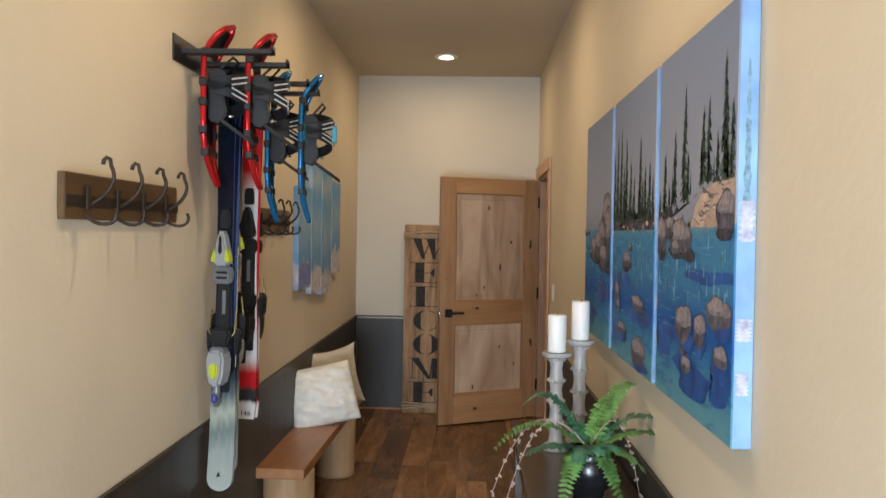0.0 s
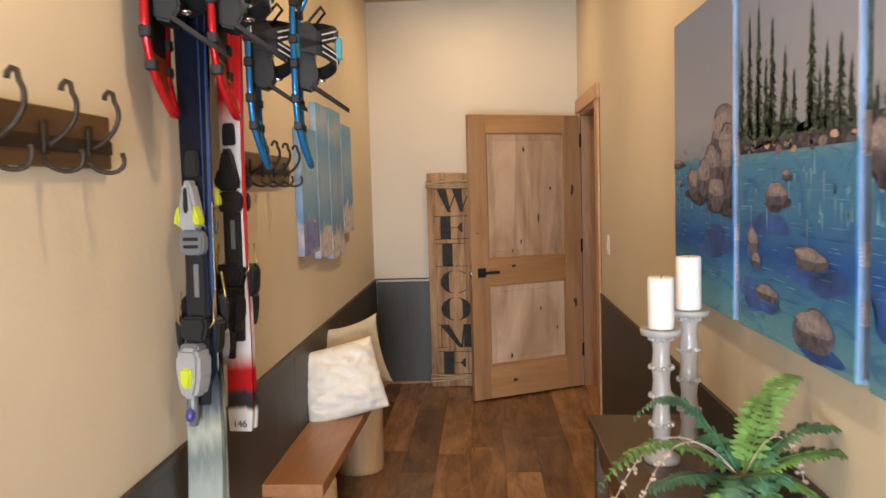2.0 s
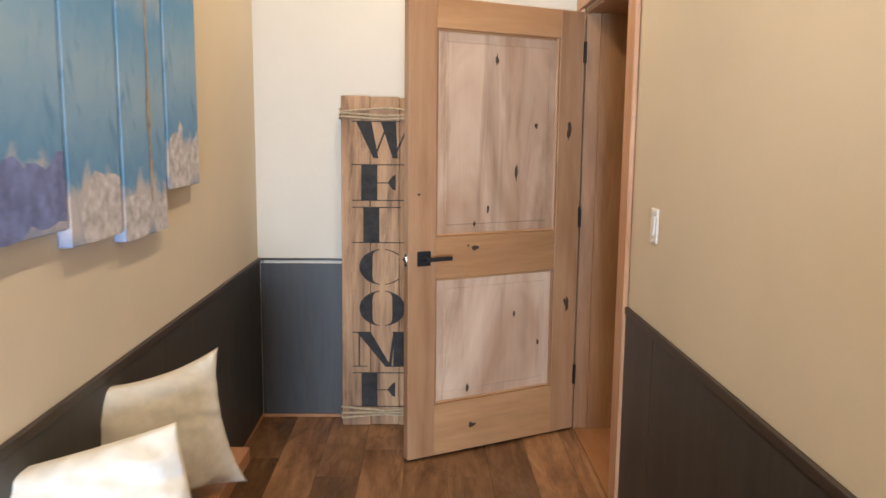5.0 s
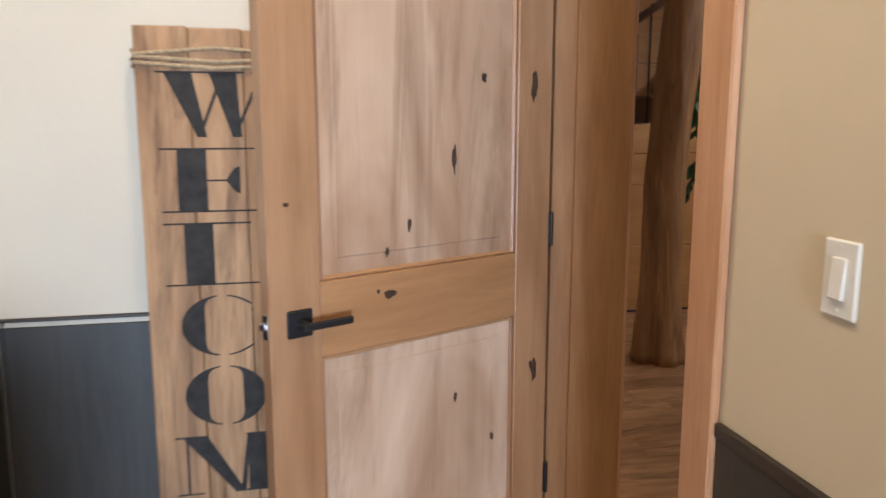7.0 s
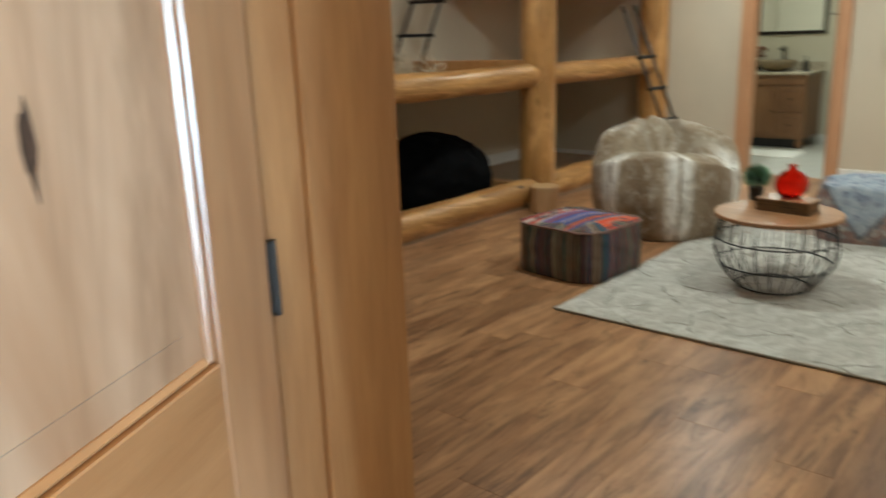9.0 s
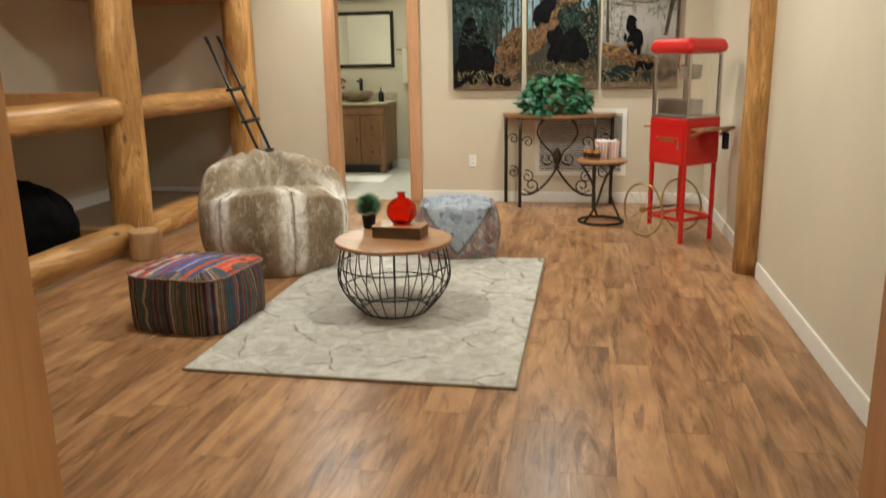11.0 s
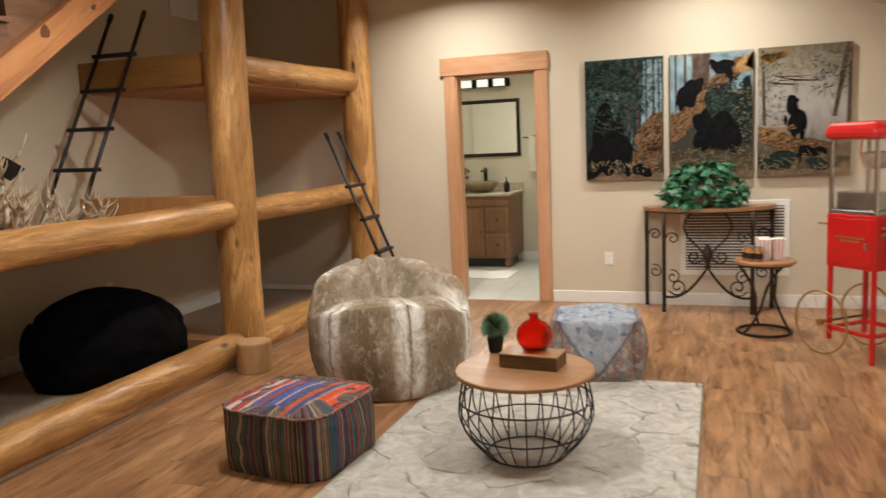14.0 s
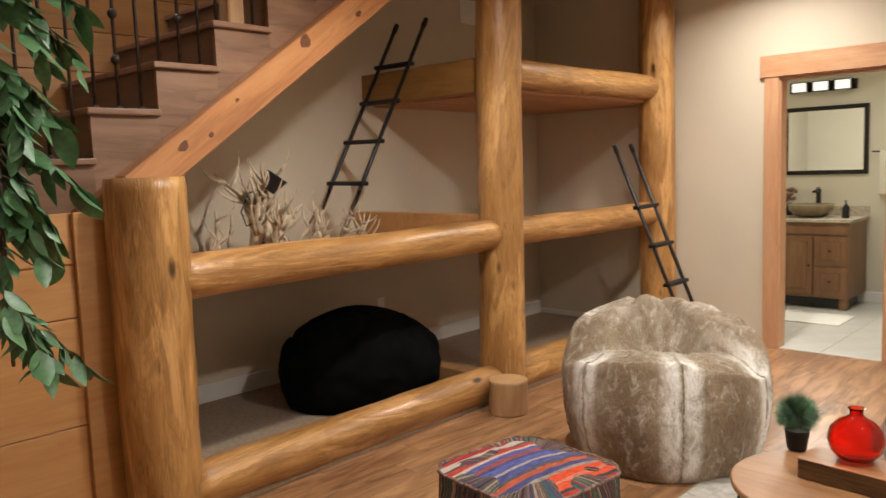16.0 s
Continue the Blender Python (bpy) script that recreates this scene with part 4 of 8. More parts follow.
for x, y, zt, zc in ((0.74, 3.545, 1.125, 1.272), (0.846, 3.655, 1.16, 1.318)):
    candlestick(x, y, zt)
    hh = zc - zt
    c = thing("pillar_candle", "white pillar candle standing on a glass candlestick", "candle", pose(x, y, zt - 0.001), "pillar candles")
    part("wax", lathe([(0.034, 0), (0.0365, 0.004), (0.0365, hh - 0.006), (0.034, hh), (0.02, hh - 0.004), (0.004, hh - 0.006)], 36), M_WAX, c, smooth=True)
    part("wick", tube([(0, 0, hh - 0.007), (0.001, 0, hh), (0.004, 0, hh + 0.006)], 0.0012, 6), M_BLACK, c)

# fern in a dark urn
M_FERN = plain("fern_green", (0.10, 0.235, 0.06), 0.5, var=0.55, scale=18, bumps=0.1)
M_FERNT = plain("fern_teal_green", (0.045, 0.15, 0.085), 0.5, var=0.5, scale=18, bumps=0.1)
M_STEM = plain("brown_stem", (0.09, 0.07, 0.03), 0.6)
M_URN = plain("black_glazed_urn", (0.012, 0.012, 0.014), 0.25, var=0.4)
M_DRY = plain("pale_dried_florets", (0.42, 0.31, 0.25), 0.8, var=0.2, scale=60)


def frond(parent, azim, reach, rise, droop, mat_, seed, leaf=0.044):
    rng = random.Random(seed)
    pts = []
    for i in range(25):
        s = i / 24
        r = reach * 1.12 * s
        z = rise * math.sin(s * math.pi * 0.55) * 1.1 - droop * s ** 2.6
        a = azim + 0.25 * s * math.sin(seed)
        pts.append(Vector((r * math.cos(a), r * math.sin(a), z)))
    bm = tube(pts, 0.0022, 5, taper=lambda s: 1 - 0.7 * s)
    for i in range(3, 25):
        s = i / 24
        d = (pts[min(i + 1, 24)] - pts[i - 1]).normalized()
        side = d.cross(Vector((0, 0, 1))).normalized()
        up = side.cross(d)
        L = leaf * (0.35 + 0.65 * math.sin(min(1, (1.04 - s) * 1.6) * math.pi / 2)) * rng.uniform(0.85, 1.1)
        for sg in (-1, 1):
            for half in (0.0,):
                o = pts[i] - (pts[i] - pts[i - 1]) * half
                t1 = o + side * sg * L + d * L * 0.22 - up * L * rng.uniform(0.0, 0.3)
                mid = (o + t1) / 2 + d * L * 0.05
                w = d * L * 0.20
                vs = [bm.verts.new(p) for p in (o - w * 0.5, mid - w + up * 0.002, t1, mid + w + up * 0.002, o + w * 0.5)]
                bm.faces.new(vs)
    return part("frond", bm, mat_, parent)


fern = thing("potted_fern", "green fern with trailing fronds in a round black urn", "potted plant", pose(0.788, 3.0, 0.74))
part("urn", lathe([(0.045, 0), (0.05, 0.008), (0.05, 0.02), (0.068, 0.04), (0.081, 0.075), (0.083, 0.10), (0.075, 0.128), (0.066, 0.143), (0.070, 0.152), (0.072, 0.160), (0.058, 0.158), (0.05, 0.145)], 36), M_URN, fern, "black glazed urn", True)
part("soil", lathe([(0.055, 0.13), (0.052, 0.152), (0.01, 0.158)], 20), M_STEM, fern)
crown = part("foliage", lathe([(0.03, 0), (0.02, 0.012)], 12), M_STEM, fern)
crown.location = (0, 0, 0.155)
FRONDS = [(172, 0.27, 0.12, 0.13, 0), (150, 0.20, 0.20, 0.10, 1), (38, 0.20, 0.19, 0.02, 0), (60, 0.19, 0.15, 0.03, 0), (8, 0.24, 0.15, 0.10, 1), (-8, 0.21, 0.08, 0.03, 0), (-32, 0.16, 0.03, 0.08, 0), (-62, 0.13, 0.02, 0.20, 0), (228, 0.15, 0.02, 0.17, 0), (196, 0.19, 0.03, 0.05, 1), (255, 0.10, 0.03, 0.05, 1), (290, 0.09, 0.035, 0.03, 1), (320, 0.10, 0.04, 0.04, 1), (110, 0.12, 0.08, 0.04, 1), (30, 0.13, 0.09, 0.05, 0)]
for i, (az, reach, rise, droop, k) in enumerate(FRONDS):
    frond(crown, radians(az), reach, rise, droop, M_FERNT if k else M_FERN, i + 1)
for i, (az, reach) in enumerate(((176, 0.31), (190, 0.27), (5, 0.17))):
    a = radians(az)
    rng = random.Random(90 + i)
    path = [(reach * math.cos(a) * s, reach * math.sin(a) * s, 0.12 * math.sin(s * 2.6) - 0.22 * s ** 3) for s in [k / 16 for k in range(17)]]
    bm = tube(path, 0.0012, 5)
    for p in path[10:]:
        for _ in range(3):
            bmesh.ops.create_icosphere(bm, subdivisions=1, radius=rng.uniform(0.003, 0.006), matrix=Matrix.Translation(Vector(p) + Vector((rng.uniform(-0.008, 0.008), rng.uniform(-0.008, 0.008), rng.uniform(-0.01, 0.006)))))
    part("dried_spray", bm, M_DRY, crown, "pale dried flower spray")


# ---- canvas prints ----
def print_material(name, stops, z0, z1, wobble=0.06, nscale=5.0, stretch=(1, 1, 1), blot=None):
    """A printed picture: colours in uneven bands from bottom to top."""
    m, t, p = nt(name)
    v = coords(t)
    sep = t.nodes.new("ShaderNodeSeparateXYZ")
    t.links.new(v, sep.inputs[0])
    n = noisef(t, coords(t, stretch), nscale, 6, 0.6, 0.6)
    mr = t.nodes.new("ShaderNodeMapRange")
    mr.inputs[1].default_value, mr.inputs[2].default_value = z0, z1
    t.links.new(sep.outputs[2], mr.inputs[0])
    ma = t.nodes.new("ShaderNodeMath")
    ma.operation = "MULTIPLY_ADD"
    ma.inputs[1].default_value = wobble
    t.links.new(n, ma.inputs[0])
    sub = t.nodes.new("ShaderNodeMath")
    sub.operation = "SUBTRACT"
    sub.inputs[1].default_value = wobble / 2
    t.links.new(mr.outputs[0], sub.inputs[0])
    t.links.new(sub.outputs[0], ma.inputs[2])
    c = ramp(t, ma.outputs[0], stops)
    if blot:
        c = mixc(t, ramp(t, noisef(t, coords(t, blot[3]), blot[1], 5, 0.65, 1.0), [(blot[2], (0, 0, 0)), (blot[2] + 0.12, (blot[4],) * 3)]), c, blot[0])
        if len(blot) > 5:
            c = mixc(t, ramp(t, mr.outputs[0], [(blot[5] - 0.01, (0, 0, 0)), (blot[5] + 0.01, (1, 1, 1))]), c, ramp(t, ma.outputs[0], stops))
    t.links.new(c, p.inputs["Base Color"])
    p.inputs["Roughness"].default_value, p.inputs["Specular IOR Level"].default_value = 0.75, 0.15
    bump(t, p, noisef(t, v, 500, 2), 0.1, 0.001)
    return m


def canvas(name, label, group, x_wall, x_front, y0, y1, z0, z1, material):
    c = thing(name, label, "picture", pose(x_wall, (y0 + y1) / 2, z0), group)
    h, d, w = z1 - z0, x_front - x_wall, (y1 - y0) / 2
    part("canvas", box(min(0.001 * d / abs(d), d), max(0.001 * d / abs(d), d), -w, w, 0, h, 0.003), material, c)
    return c


def on_face(parent, name, outlines, x, material, sign, lift=0.0008):
    """Printed shapes lying on a canvas face; outlines are in the canvas's y and z."""
    for k, o in enumerate(outlines):
        bm = bmesh.new()
        bm.faces.new([bm.verts.new((x + sign * (lift + 0.00006 * (k % 9)), a, b)) for a, b in o])
        bmesh.ops.triangulate(bm, faces=list(bm.faces))
        part(name, bm, material, parent)


def print_strokes(parent, tris, x, material, sign, lift):
    """Small printed strokes, joined, lying on a canvas face."""
    verts = [(x + sign * lift, a, b) for tri in tris for a, b in tri]
    me = bpy.data.meshes.new("printed_stroke")
    me.from_pydata(verts, [], [(3 * i, 3 * i + 1, 3 * i + 2) for i in range(len(tris))])
    me.materials.append(material)
    ob = new("printed_stroke", me)
    ob.parent = parent
    tagged(ob, kind="stuff")
    return ob


def needles(y, z, h, w, rng):
    """The drooping boughs of one printed conifer."""
    tris = [[(y - 0.004, z), (y + 0.004, z), (y, z + h)]]
    n = int(h / 0.0045)
    for i in range(n):
        s = i / n
        sg = rng.choice((-1, 1))
        L = w * (1 - s) ** 0.8 * rng.uniform(0.35, 1.15)
        zz = z + h * (s * 0.96 + 0.03)
        tris.append([(y, zz), (y, zz + 0.016), (y + sg * L, zz - L * rng.uniform(0.0, 0.45))])
    return tris


def blob(y, z, ry, rz, rng, n=16, rough=0.14, flat=True):
    pts = []
    ph = [rng.uniform(0, 6.28) for _ in range(4)]
    for i in range(n):
        a = 2 * math.pi * i / n
        k = 1 + rough * (math.sin(2 * a + ph[0]) * 0.6 + math.sin(3 * a + ph[1]) * 0.5 + math.sin(5 * a + ph[2]) * 0.3)
        pts.append((y + ry * k * math.cos(a), z + rz * k * math.sin(a)))
    return pts


def clip(shapes, w, h):
    return [[(min(max(a, -w), w), min(max(b, 0.0), h)) for a, b in s] for s in shapes]


M_LAKE = print_material("lake_print", [(0.0, (0.12, 0.30, 0.36)), (0.12, (0.05, 0.21, 0.36)), (0.22, (0.015, 0.09, 0.34)), (0.34, (0.05, 0.19, 0.37)), (0.46, (0.06, 0.22, 0.40)), (0.487, (0.10, 0.27, 0.36)), (0.497, (0.24, 0.27, 0.34)), (0.60, (0.30, 0.32, 0.40)), (0.75, (0.26, 0.29, 0.38)), (1.0, (0.19, 0.23, 0.34))], 0, 0.945, 0.07, 7, (1, 3, 9), ((0.016, 0.085, 0.27), 3.0, 0.52, (1, 2.0, 5), 0.55, 0.53))
M_PINE = plain("printed_pine_green", (0.045, 0.07, 0.066), 0.8, var=0.5, scale=40, bumps=0, spec=0.1)
M_PINE2 = plain("printed_pine_light", (0.10, 0.135, 0.105), 0.8, var=0.5, scale=40, bumps=0, spec=0.1)
M_ROCK = plain("printed_boulder", (0.105, 0.098, 0.125), 0.8, var=0.5, scale=36, bumps=0, spec=0.1)
M_ROCKM = plain("printed_half_lit_rock", (0.22, 0.195, 0.22), 0.8, var=0.4, scale=40, bumps=0, spec=0.1)
M_ROCKL = plain("printed_sunlit_rock", (0.29, 0.25, 0.265), 0.8, var=0.35, scale=70, bumps=0, spec=0.1)
M_ROCKD = plain("printed_shaded_boulder", (0.055, 0.05, 0.062), 0.8, var=0.7, scale=45, bumps=0, spec=0.1)
M_SAND = plain("printed_sand", (0.50, 0.36, 0.29), 0.7, var=0.3, scale=22, bumps=0)
M_DEEP = plain("printed_deep_water", (0.012, 0.075, 0.30), 0.6, var=0.5, scale=12, bumps=0)

M_GLINT = plain("printed_glint", (0.13, 0.33, 0.48), 0.6, var=0.4, scale=14, bumps=0)
# Wrapped print sides; the daylight falling on them is put into the blue.
M_WRAP = plain("canvas_daylit_wrap", (0.20, 0.35, 0.60), 0.6, var=0.25, scale=7, bumps=0)


# Side pines, lightened towards that same painted daylight.
M_WTREE = plain("printed_edge_pine", (0.15, 0.26, 0.33), 0.7, var=0.5, scale=60, bumps=0)
M_WROCK = plain("printed_edge_rock", (0.42, 0.42, 0.52), 0.7, var=0.4, scale=40, bumps=0)


def slivers_in(rng, count, poly, length, width):
    """Short printed strokes inside an outline."""
    ys, zs = [q[0] for q in poly], [q[1] for q in poly]
    out = []
    for _ in range(count):
        y, z = rng.uniform(min(ys), max(ys) - length), rng.uniform(min(zs), max(zs) - 0.02)
        out.append([(y, z), (y + length * rng.random(), z + width), (y + length, z + rng.uniform(-0.01, 0.02))])
    return out


def sunlit(o):
    """The lit upper flank of a printed boulder."""
    cy, cz = sum(q[0] for q in o) / len(o), sum(q[1] for q in o) / len(o)
    top = max(q[1] for q in o) - cz
    return [(cy + (a - cy) * 0.86 - 0.10 * top, cz + (b - cz) * (0.86 if b > cz else 0.25) + 0.08 * top) for a, b in o]


LX = 0.942


def boulder(c, u, v, ru, rv, rng, w, h, f, n=0, sink=False):
    """One printed boulder: shaded body, lit flank, bright crown and a dark foot."""
    y, z, ry, rz = w - 2 * w * u, h * v, 2 * w * ru, h * rv
    body = blob(y, z, ry, rz, rng, 26, 0.16)
    lift = 0.0018 + 0.00045 * n
    on_face(c, "printed_shade", clip([blob(y - 0.1 * ry, z - 0.75 * rz, ry * 1.15, rz * 0.55, rng, 22, 0.3)], w, h), f, M_DEEP if sink else M_ROCKD, -1, lift)
    on_face(c, "printed_boulder", clip([body], w, h), f, M_ROCK, -1, lift + 0.0001)
    on_face(c, "printed_sunlit_rock", clip([sunlit(body)], w, h), f, M_ROCKM, -1, lift + 0.0002)
    on_face(c, "printed_sunlit_rock", clip([blob(y + 0.18 * ry, z + 0.42 * rz, ry * 0.55, rz * 0.40, rng, 20, 0.25)], w, h), f, M_ROCKL, -1, lift + 0.0003)


LAKE_TREES = (
    ((0.03, 0.60, 0.54), (0.105, 0.72, 0.53), (0.18, 0.62, 0.55), (0.265, 0.77, 0.555), (0.41, 0.88, 0.56), (0.46, 0.70, 0.58), (0.655, 0.80, 0.60), (0.72, 0.81, 0.60), (0.82, 0.72, 0.60), (0.895, 0.90, 0.60), (0.97, 0.78, 0.60)),
    ((0.03, 0.80, 0.52), (0.12, 0.87, 0.52), (0.22, 0.885, 0.52), (0.30, 0.74, 0.52), (0.36, 0.83, 0.52), (0.48, 0.74, 0.52), (0.56, 0.68, 0.52), (0.70, 0.81, 0.52), (0.76, 0.66, 0.52), (0.81, 0.71, 0.52), (0.905, 0.72, 0.52), (0.97, 0.66, 0.52)),
    ())
LAKE_ROCKS = (
    ((0.05, 0.475, 0.09, 0.055, 0), (0.36, 0.468, 0.15, 0.052, 0), (0.30, 0.44, 0.06, 0.02, 0), (0.20, 0.50, 0.06, 0.03, 0), (0.93, 0.53, 0.10, 0.05, 0), (0.445, 0.235, 0.125, 0.05, 1), (0.65, 0.232, 0.07, 0.048, 1), (0.86, 0.29, 0.13, 0.042, 1), (0.46, 0.175, 0.08, 0.022, 1), (0.49, 0.128, 0.075, 0.022, 1), (0.90, 0.19, 0.08, 0.025, 1)),
    ((0.40, 0.38, 0.10, 0.032, 0), (0.50, 0.43, 0.04, 0.012, 0), (0.16, 0.25, 0.06, 0.04, 1), (0.20, 0.20, 0.05, 0.022, 1), (0.70, 0.235, 0.14, 0.026, 1), (0.32, 0.12, 0.11, 0.024, 1), (0.72, 0.07, 0.16, 0.05, 1)),
    ((0.88, 0.56, 0.20, 0.085, 0), (0.95, 0.48, 0.16, 0.11, 0), (0.72, 0.47, 0.14, 0.06, 0), (0.42, 0.41, 0.13, 0.055, 0), (0.58, 0.43, 0.12, 0.06, 0), (0.78, 0.38, 0.14, 0.05, 0), (0.96, 0.37, 0.12, 0.05, 0), (0.14, 0.415, 0.035, 0.012, 0), (0.08, 0.487, 0.12, 0.014, 0)))
for k, (y0, y1) in enumerate(((2.115, 2.775), (2.825, 3.492), (3.548, 4.205))):
    c = canvas("canvas_print", "blue lake and boulders canvas print on the wall", "lake triptych", XR, LX, y0, y1, 1.143, 2.088, M_LAKE)
    rng = random.Random(31 + k)
    w, h, f = (y1 - y0) / 2 - 0.004, 0.941, LX - XR
    if k == 0:
        slope = [(w - 2 * w * u, h * v) for u, v in ((0.50, 0.495), (0.56, 0.55), (0.66, 0.585), (0.80, 0.60), (1.0, 0.615), (1.0, 0.50), (0.8, 0.492))]
        on_face(c, "printed_sand", [slope], f, M_SAND, -1, 0.0006)
        print_strokes(c, clip(slivers_in(rng, 60, slope, 0.05, 0.003), w, h), f, M_ROCKM, -1, 0.0009)
    if k < 2:
        shore = [(w - 2 * w * i / 24, h * (0.53 + 0.035 * rng.random())) for i in range(25)] + [(-w, h * 0.49), (w, h * 0.49)]
        if k == 0:
            shore = [(a, b) for a, b in shore if a > -0.02]
        on_face(c, "printed_shore", [shore], f, M_ROCKD, -1, 0.0008)
        for _ in range(26):
            u, v = rng.uniform(0.0, 0.5 if k == 0 else 1.0), rng.uniform(0.49, 0.52)
            on_face(c, "printed_shore_rock", clip([blob(w - 2 * w * u, h * v, rng.uniform(0.008, 0.02), rng.uniform(0.006, 0.014), rng, 9)], w, h), f, (M_ROCK, M_ROCKM, M_SAND)[rng.randrange(3)], -1, 0.0011)
    deep = {0: ((0.55, 0.10, 0.26, 0.045), (0.9, 0.13, 0.14, 0.05), (0.15, 0.17, 0.16, 0.05), (0.75, 0.37, 0.3, 0.02)), 1: ((0.3, 0.30, 0.2, 0.03), (0.75, 0.19, 0.2, 0.035), (0.2, 0.10, 0.2, 0.04)), 2: ((0.75, 0.22, 0.24, 0.05), (0.3, 0.10, 0.25, 0.05))}[k]
    on_face(c, "printed_water", clip([blob(w - 2 * w * u, h * v, 2 * w * ru, h * rv, rng, 26, 0.35) for u, v, ru, rv in deep], w, h), f, M_DEEP, -1, 0.0004)
    for n, (u, v, ru, rv, sunk) in enumerate(LAKE_ROCKS[k]):
        boulder(c, u, v, ru, rv, rng, w, h, f, n % 6, sunk)
    back, front_ = [], []
    for n, (u, top, foot) in enumerate(LAKE_TREES[k]):
        tall = h * (top - foot)
        front_ += needles(w - 2 * w * u, h * foot, tall, min(0.045, tall * 0.20), rng)
        back += needles(w - 2 * w * u + 0.006, h * foot, tall * 0.97, min(0.04, tall * 0.16), rng)
        back += needles(w - 2 * w * u + rng.uniform(-0.03, 0.03), h * foot, tall * rng.uniform(0.3, 0.6), tall * 0.10, rng)
    if front_:
        print_strokes(c, clip(front_, w, h), f, M_PINE, -1, 0.0013)
        print_strokes(c, clip(back, w, h), f, M_PINE2, -1, 0.0015)
    ripple = []
    for _ in range(190):
        y, z = rng.uniform(-w, w - 0.05), 0.46 * rng.random() ** 0.8
        L = rng.uniform(0.02, 0.12)
        ripple.append([(y, z), (y + L * 0.5, z + 0.0018), (y + L, z)])
    fall = []
    for _ in range(34):
        y, z = rng.uniform(-w, w), rng.uniform(0.30, 0.42)
        fall.append([(y - 0.006, z), (y + 0.006, z), (y, z + rng.uniform(-0.10, 0.06))])
    print_strokes(c, clip(ripple[:110], w, h), f, M_DEEP, -1, 0.0010)
    print_strokes(c, clip(ripple[110:] + fall, w, h), f, M_GLINT, -1, 0.0012)
    edge = part("wrapped_edge", box(f + 0.003, -0.002, -w - 0.0052, -w - 0.0042, 0.003, h), M_WRAP, c, "wrapped print side coloured bright daylight blue")
    for n, (z0, z1, x0, x1, mt) in enumerate(((0.52, 0.86, 0.25, 0.75, M_WTREE), (0.46, 0.55, 0.1, 0.95, M_WROCK), (0.24, 0.29, 0.05, 0.9, M_WROCK), (0.12, 0.17, 0.1, 0.8, M_WROCK))):
        mid, half_ = f + 0.003 + (-f - 0.006) * (x0 + x1) / 2, -f * (x1 - x0) / 2
        out = [(mid + half_ * (1 if i % 2 else 0.55) * (1 - 0.75 * j if mt is M_WTREE else 1), h * (z0 + (z1 - z0) * j)) for i, j in enumerate([q / 12 for q in range(13)])]
        out += [(2 * mid - a, b) for a, b in out[::-1]]
        part("printed_edge", prism(out, 0.0003, m=Matrix(((1, 0, 0, 0), (0, 0, 1, -w - 0.0058 - 0.0006 * n), (0, 1, 0, 0), (0, 0, 0, 1)))), mt, edge)

M_SNOWROCK = plain("printed_snow_rock", (0.52, 0.50, 0.52), 0.7, var=0.4, scale=28, bumps=0)
M_BLUEROCK = plain("printed_blue_rock", (0.16, 0.20, 0.42), 0.7, var=0.4, scale=20, bumps=0)
M_POLE = plain("printed_pole", (0.36, 0.31, 0.26), 0.7, var=0.4, scale=40, bumps=0)
M_SNOWP = print_material("ice_print", [(0.0, (0.30, 0.34, 0.46)), (0.08, (0.55, 0.52, 0.54)), (0.18, (0.50, 0.48, 0.50)), (0.22, (0.15, 0.31, 0.52)), (0.5, (0.28, 0.42, 0.56)), (0.75, (0.15, 0.33, 0.55)), (0.9, (0.36, 0.46, 0.56)), (1.0, (0.16, 0.36, 0.55))], 0, 0.8, 0.30, 4, (1, 2.2, 1.6), ((0.10, 0.24, 0.42), 3.5, 0.55, (1, 3, 1.2), 0.6))
for k, (y0, y1, z0, z1) in enumerate(((4.89, 5.235, 1.24, 1.842), (5.25, 5.555, 1.195, 1.992), (5.575, 5.925, 1.165, 1.998), (5.95, 6.285, 1.285, 1.94))):
    c = canvas("canvas_print", "pale blue icy shore canvas print on the wall", "ice canvas set", XL, XL + 0.034, y0, y1, z0, z1, M_SNOWP)
    rng = random.Random(60 + k)
    w, h = (y1 - y0) / 2 - 0.004, z1 - z0 - 0.004
    snow = [blob(rng.uniform(-w, w), rng.uniform(0.0, 0.12), 0.09, 0.07, rng, rough=0.22) for _ in range(5)]
    on_face(c, "printed_snow", clip(snow, w, h), 0.034, M_BLUEROCK if k == 0 else M_SNOWROCK, 1, 0.0005)
    if k == 2:
        on_face(c, "printed_pole", [rect(0.03, 0.045, 0.1, h), rect(0.022, 0.05, 0.30, 0.42), rect(0.028, 0.056, 0.16, 0.22)], 0.034, M_POLE, 1, 0.0014)
    if k == 3:
        on_face(c, "printed_tower", [rect(-0.06, -0.02, 0.05, 0.19), [(-0.066, 0.19), (-0.014, 0.19), (-0.04, 0.22)]], 0.034, M_SNOWROCK, 1, 0.0016)

# ---- room: trim ----
def run_board(name, x0, x1, y0, y1, z0, z1, label="white painted baseboard along the wall"):
    return setting(name, box(x0, x1, y0, y1, z0, z1, 0.003), M_WHITE, label)


run_board("baseboard_south", XW, 5.55, YR, YR + 0.016, 0, 0.105)
run_board("baseboard_south_end", 5.80, XB, YR, YR + 0.016, 0, 0.105)
run_board("baseboard_east", XB - 0.016, XB, YR + 0.016, 8.255, 0, 0.105)
run_board("baseboard_east_end", XB - 0.016, XB, 9.26, YB, 0, 0.105)
run_board("baseboard_alcove", 3.4, XB - 0.016, YB - 0.016, YB, 0.06, 0.175)
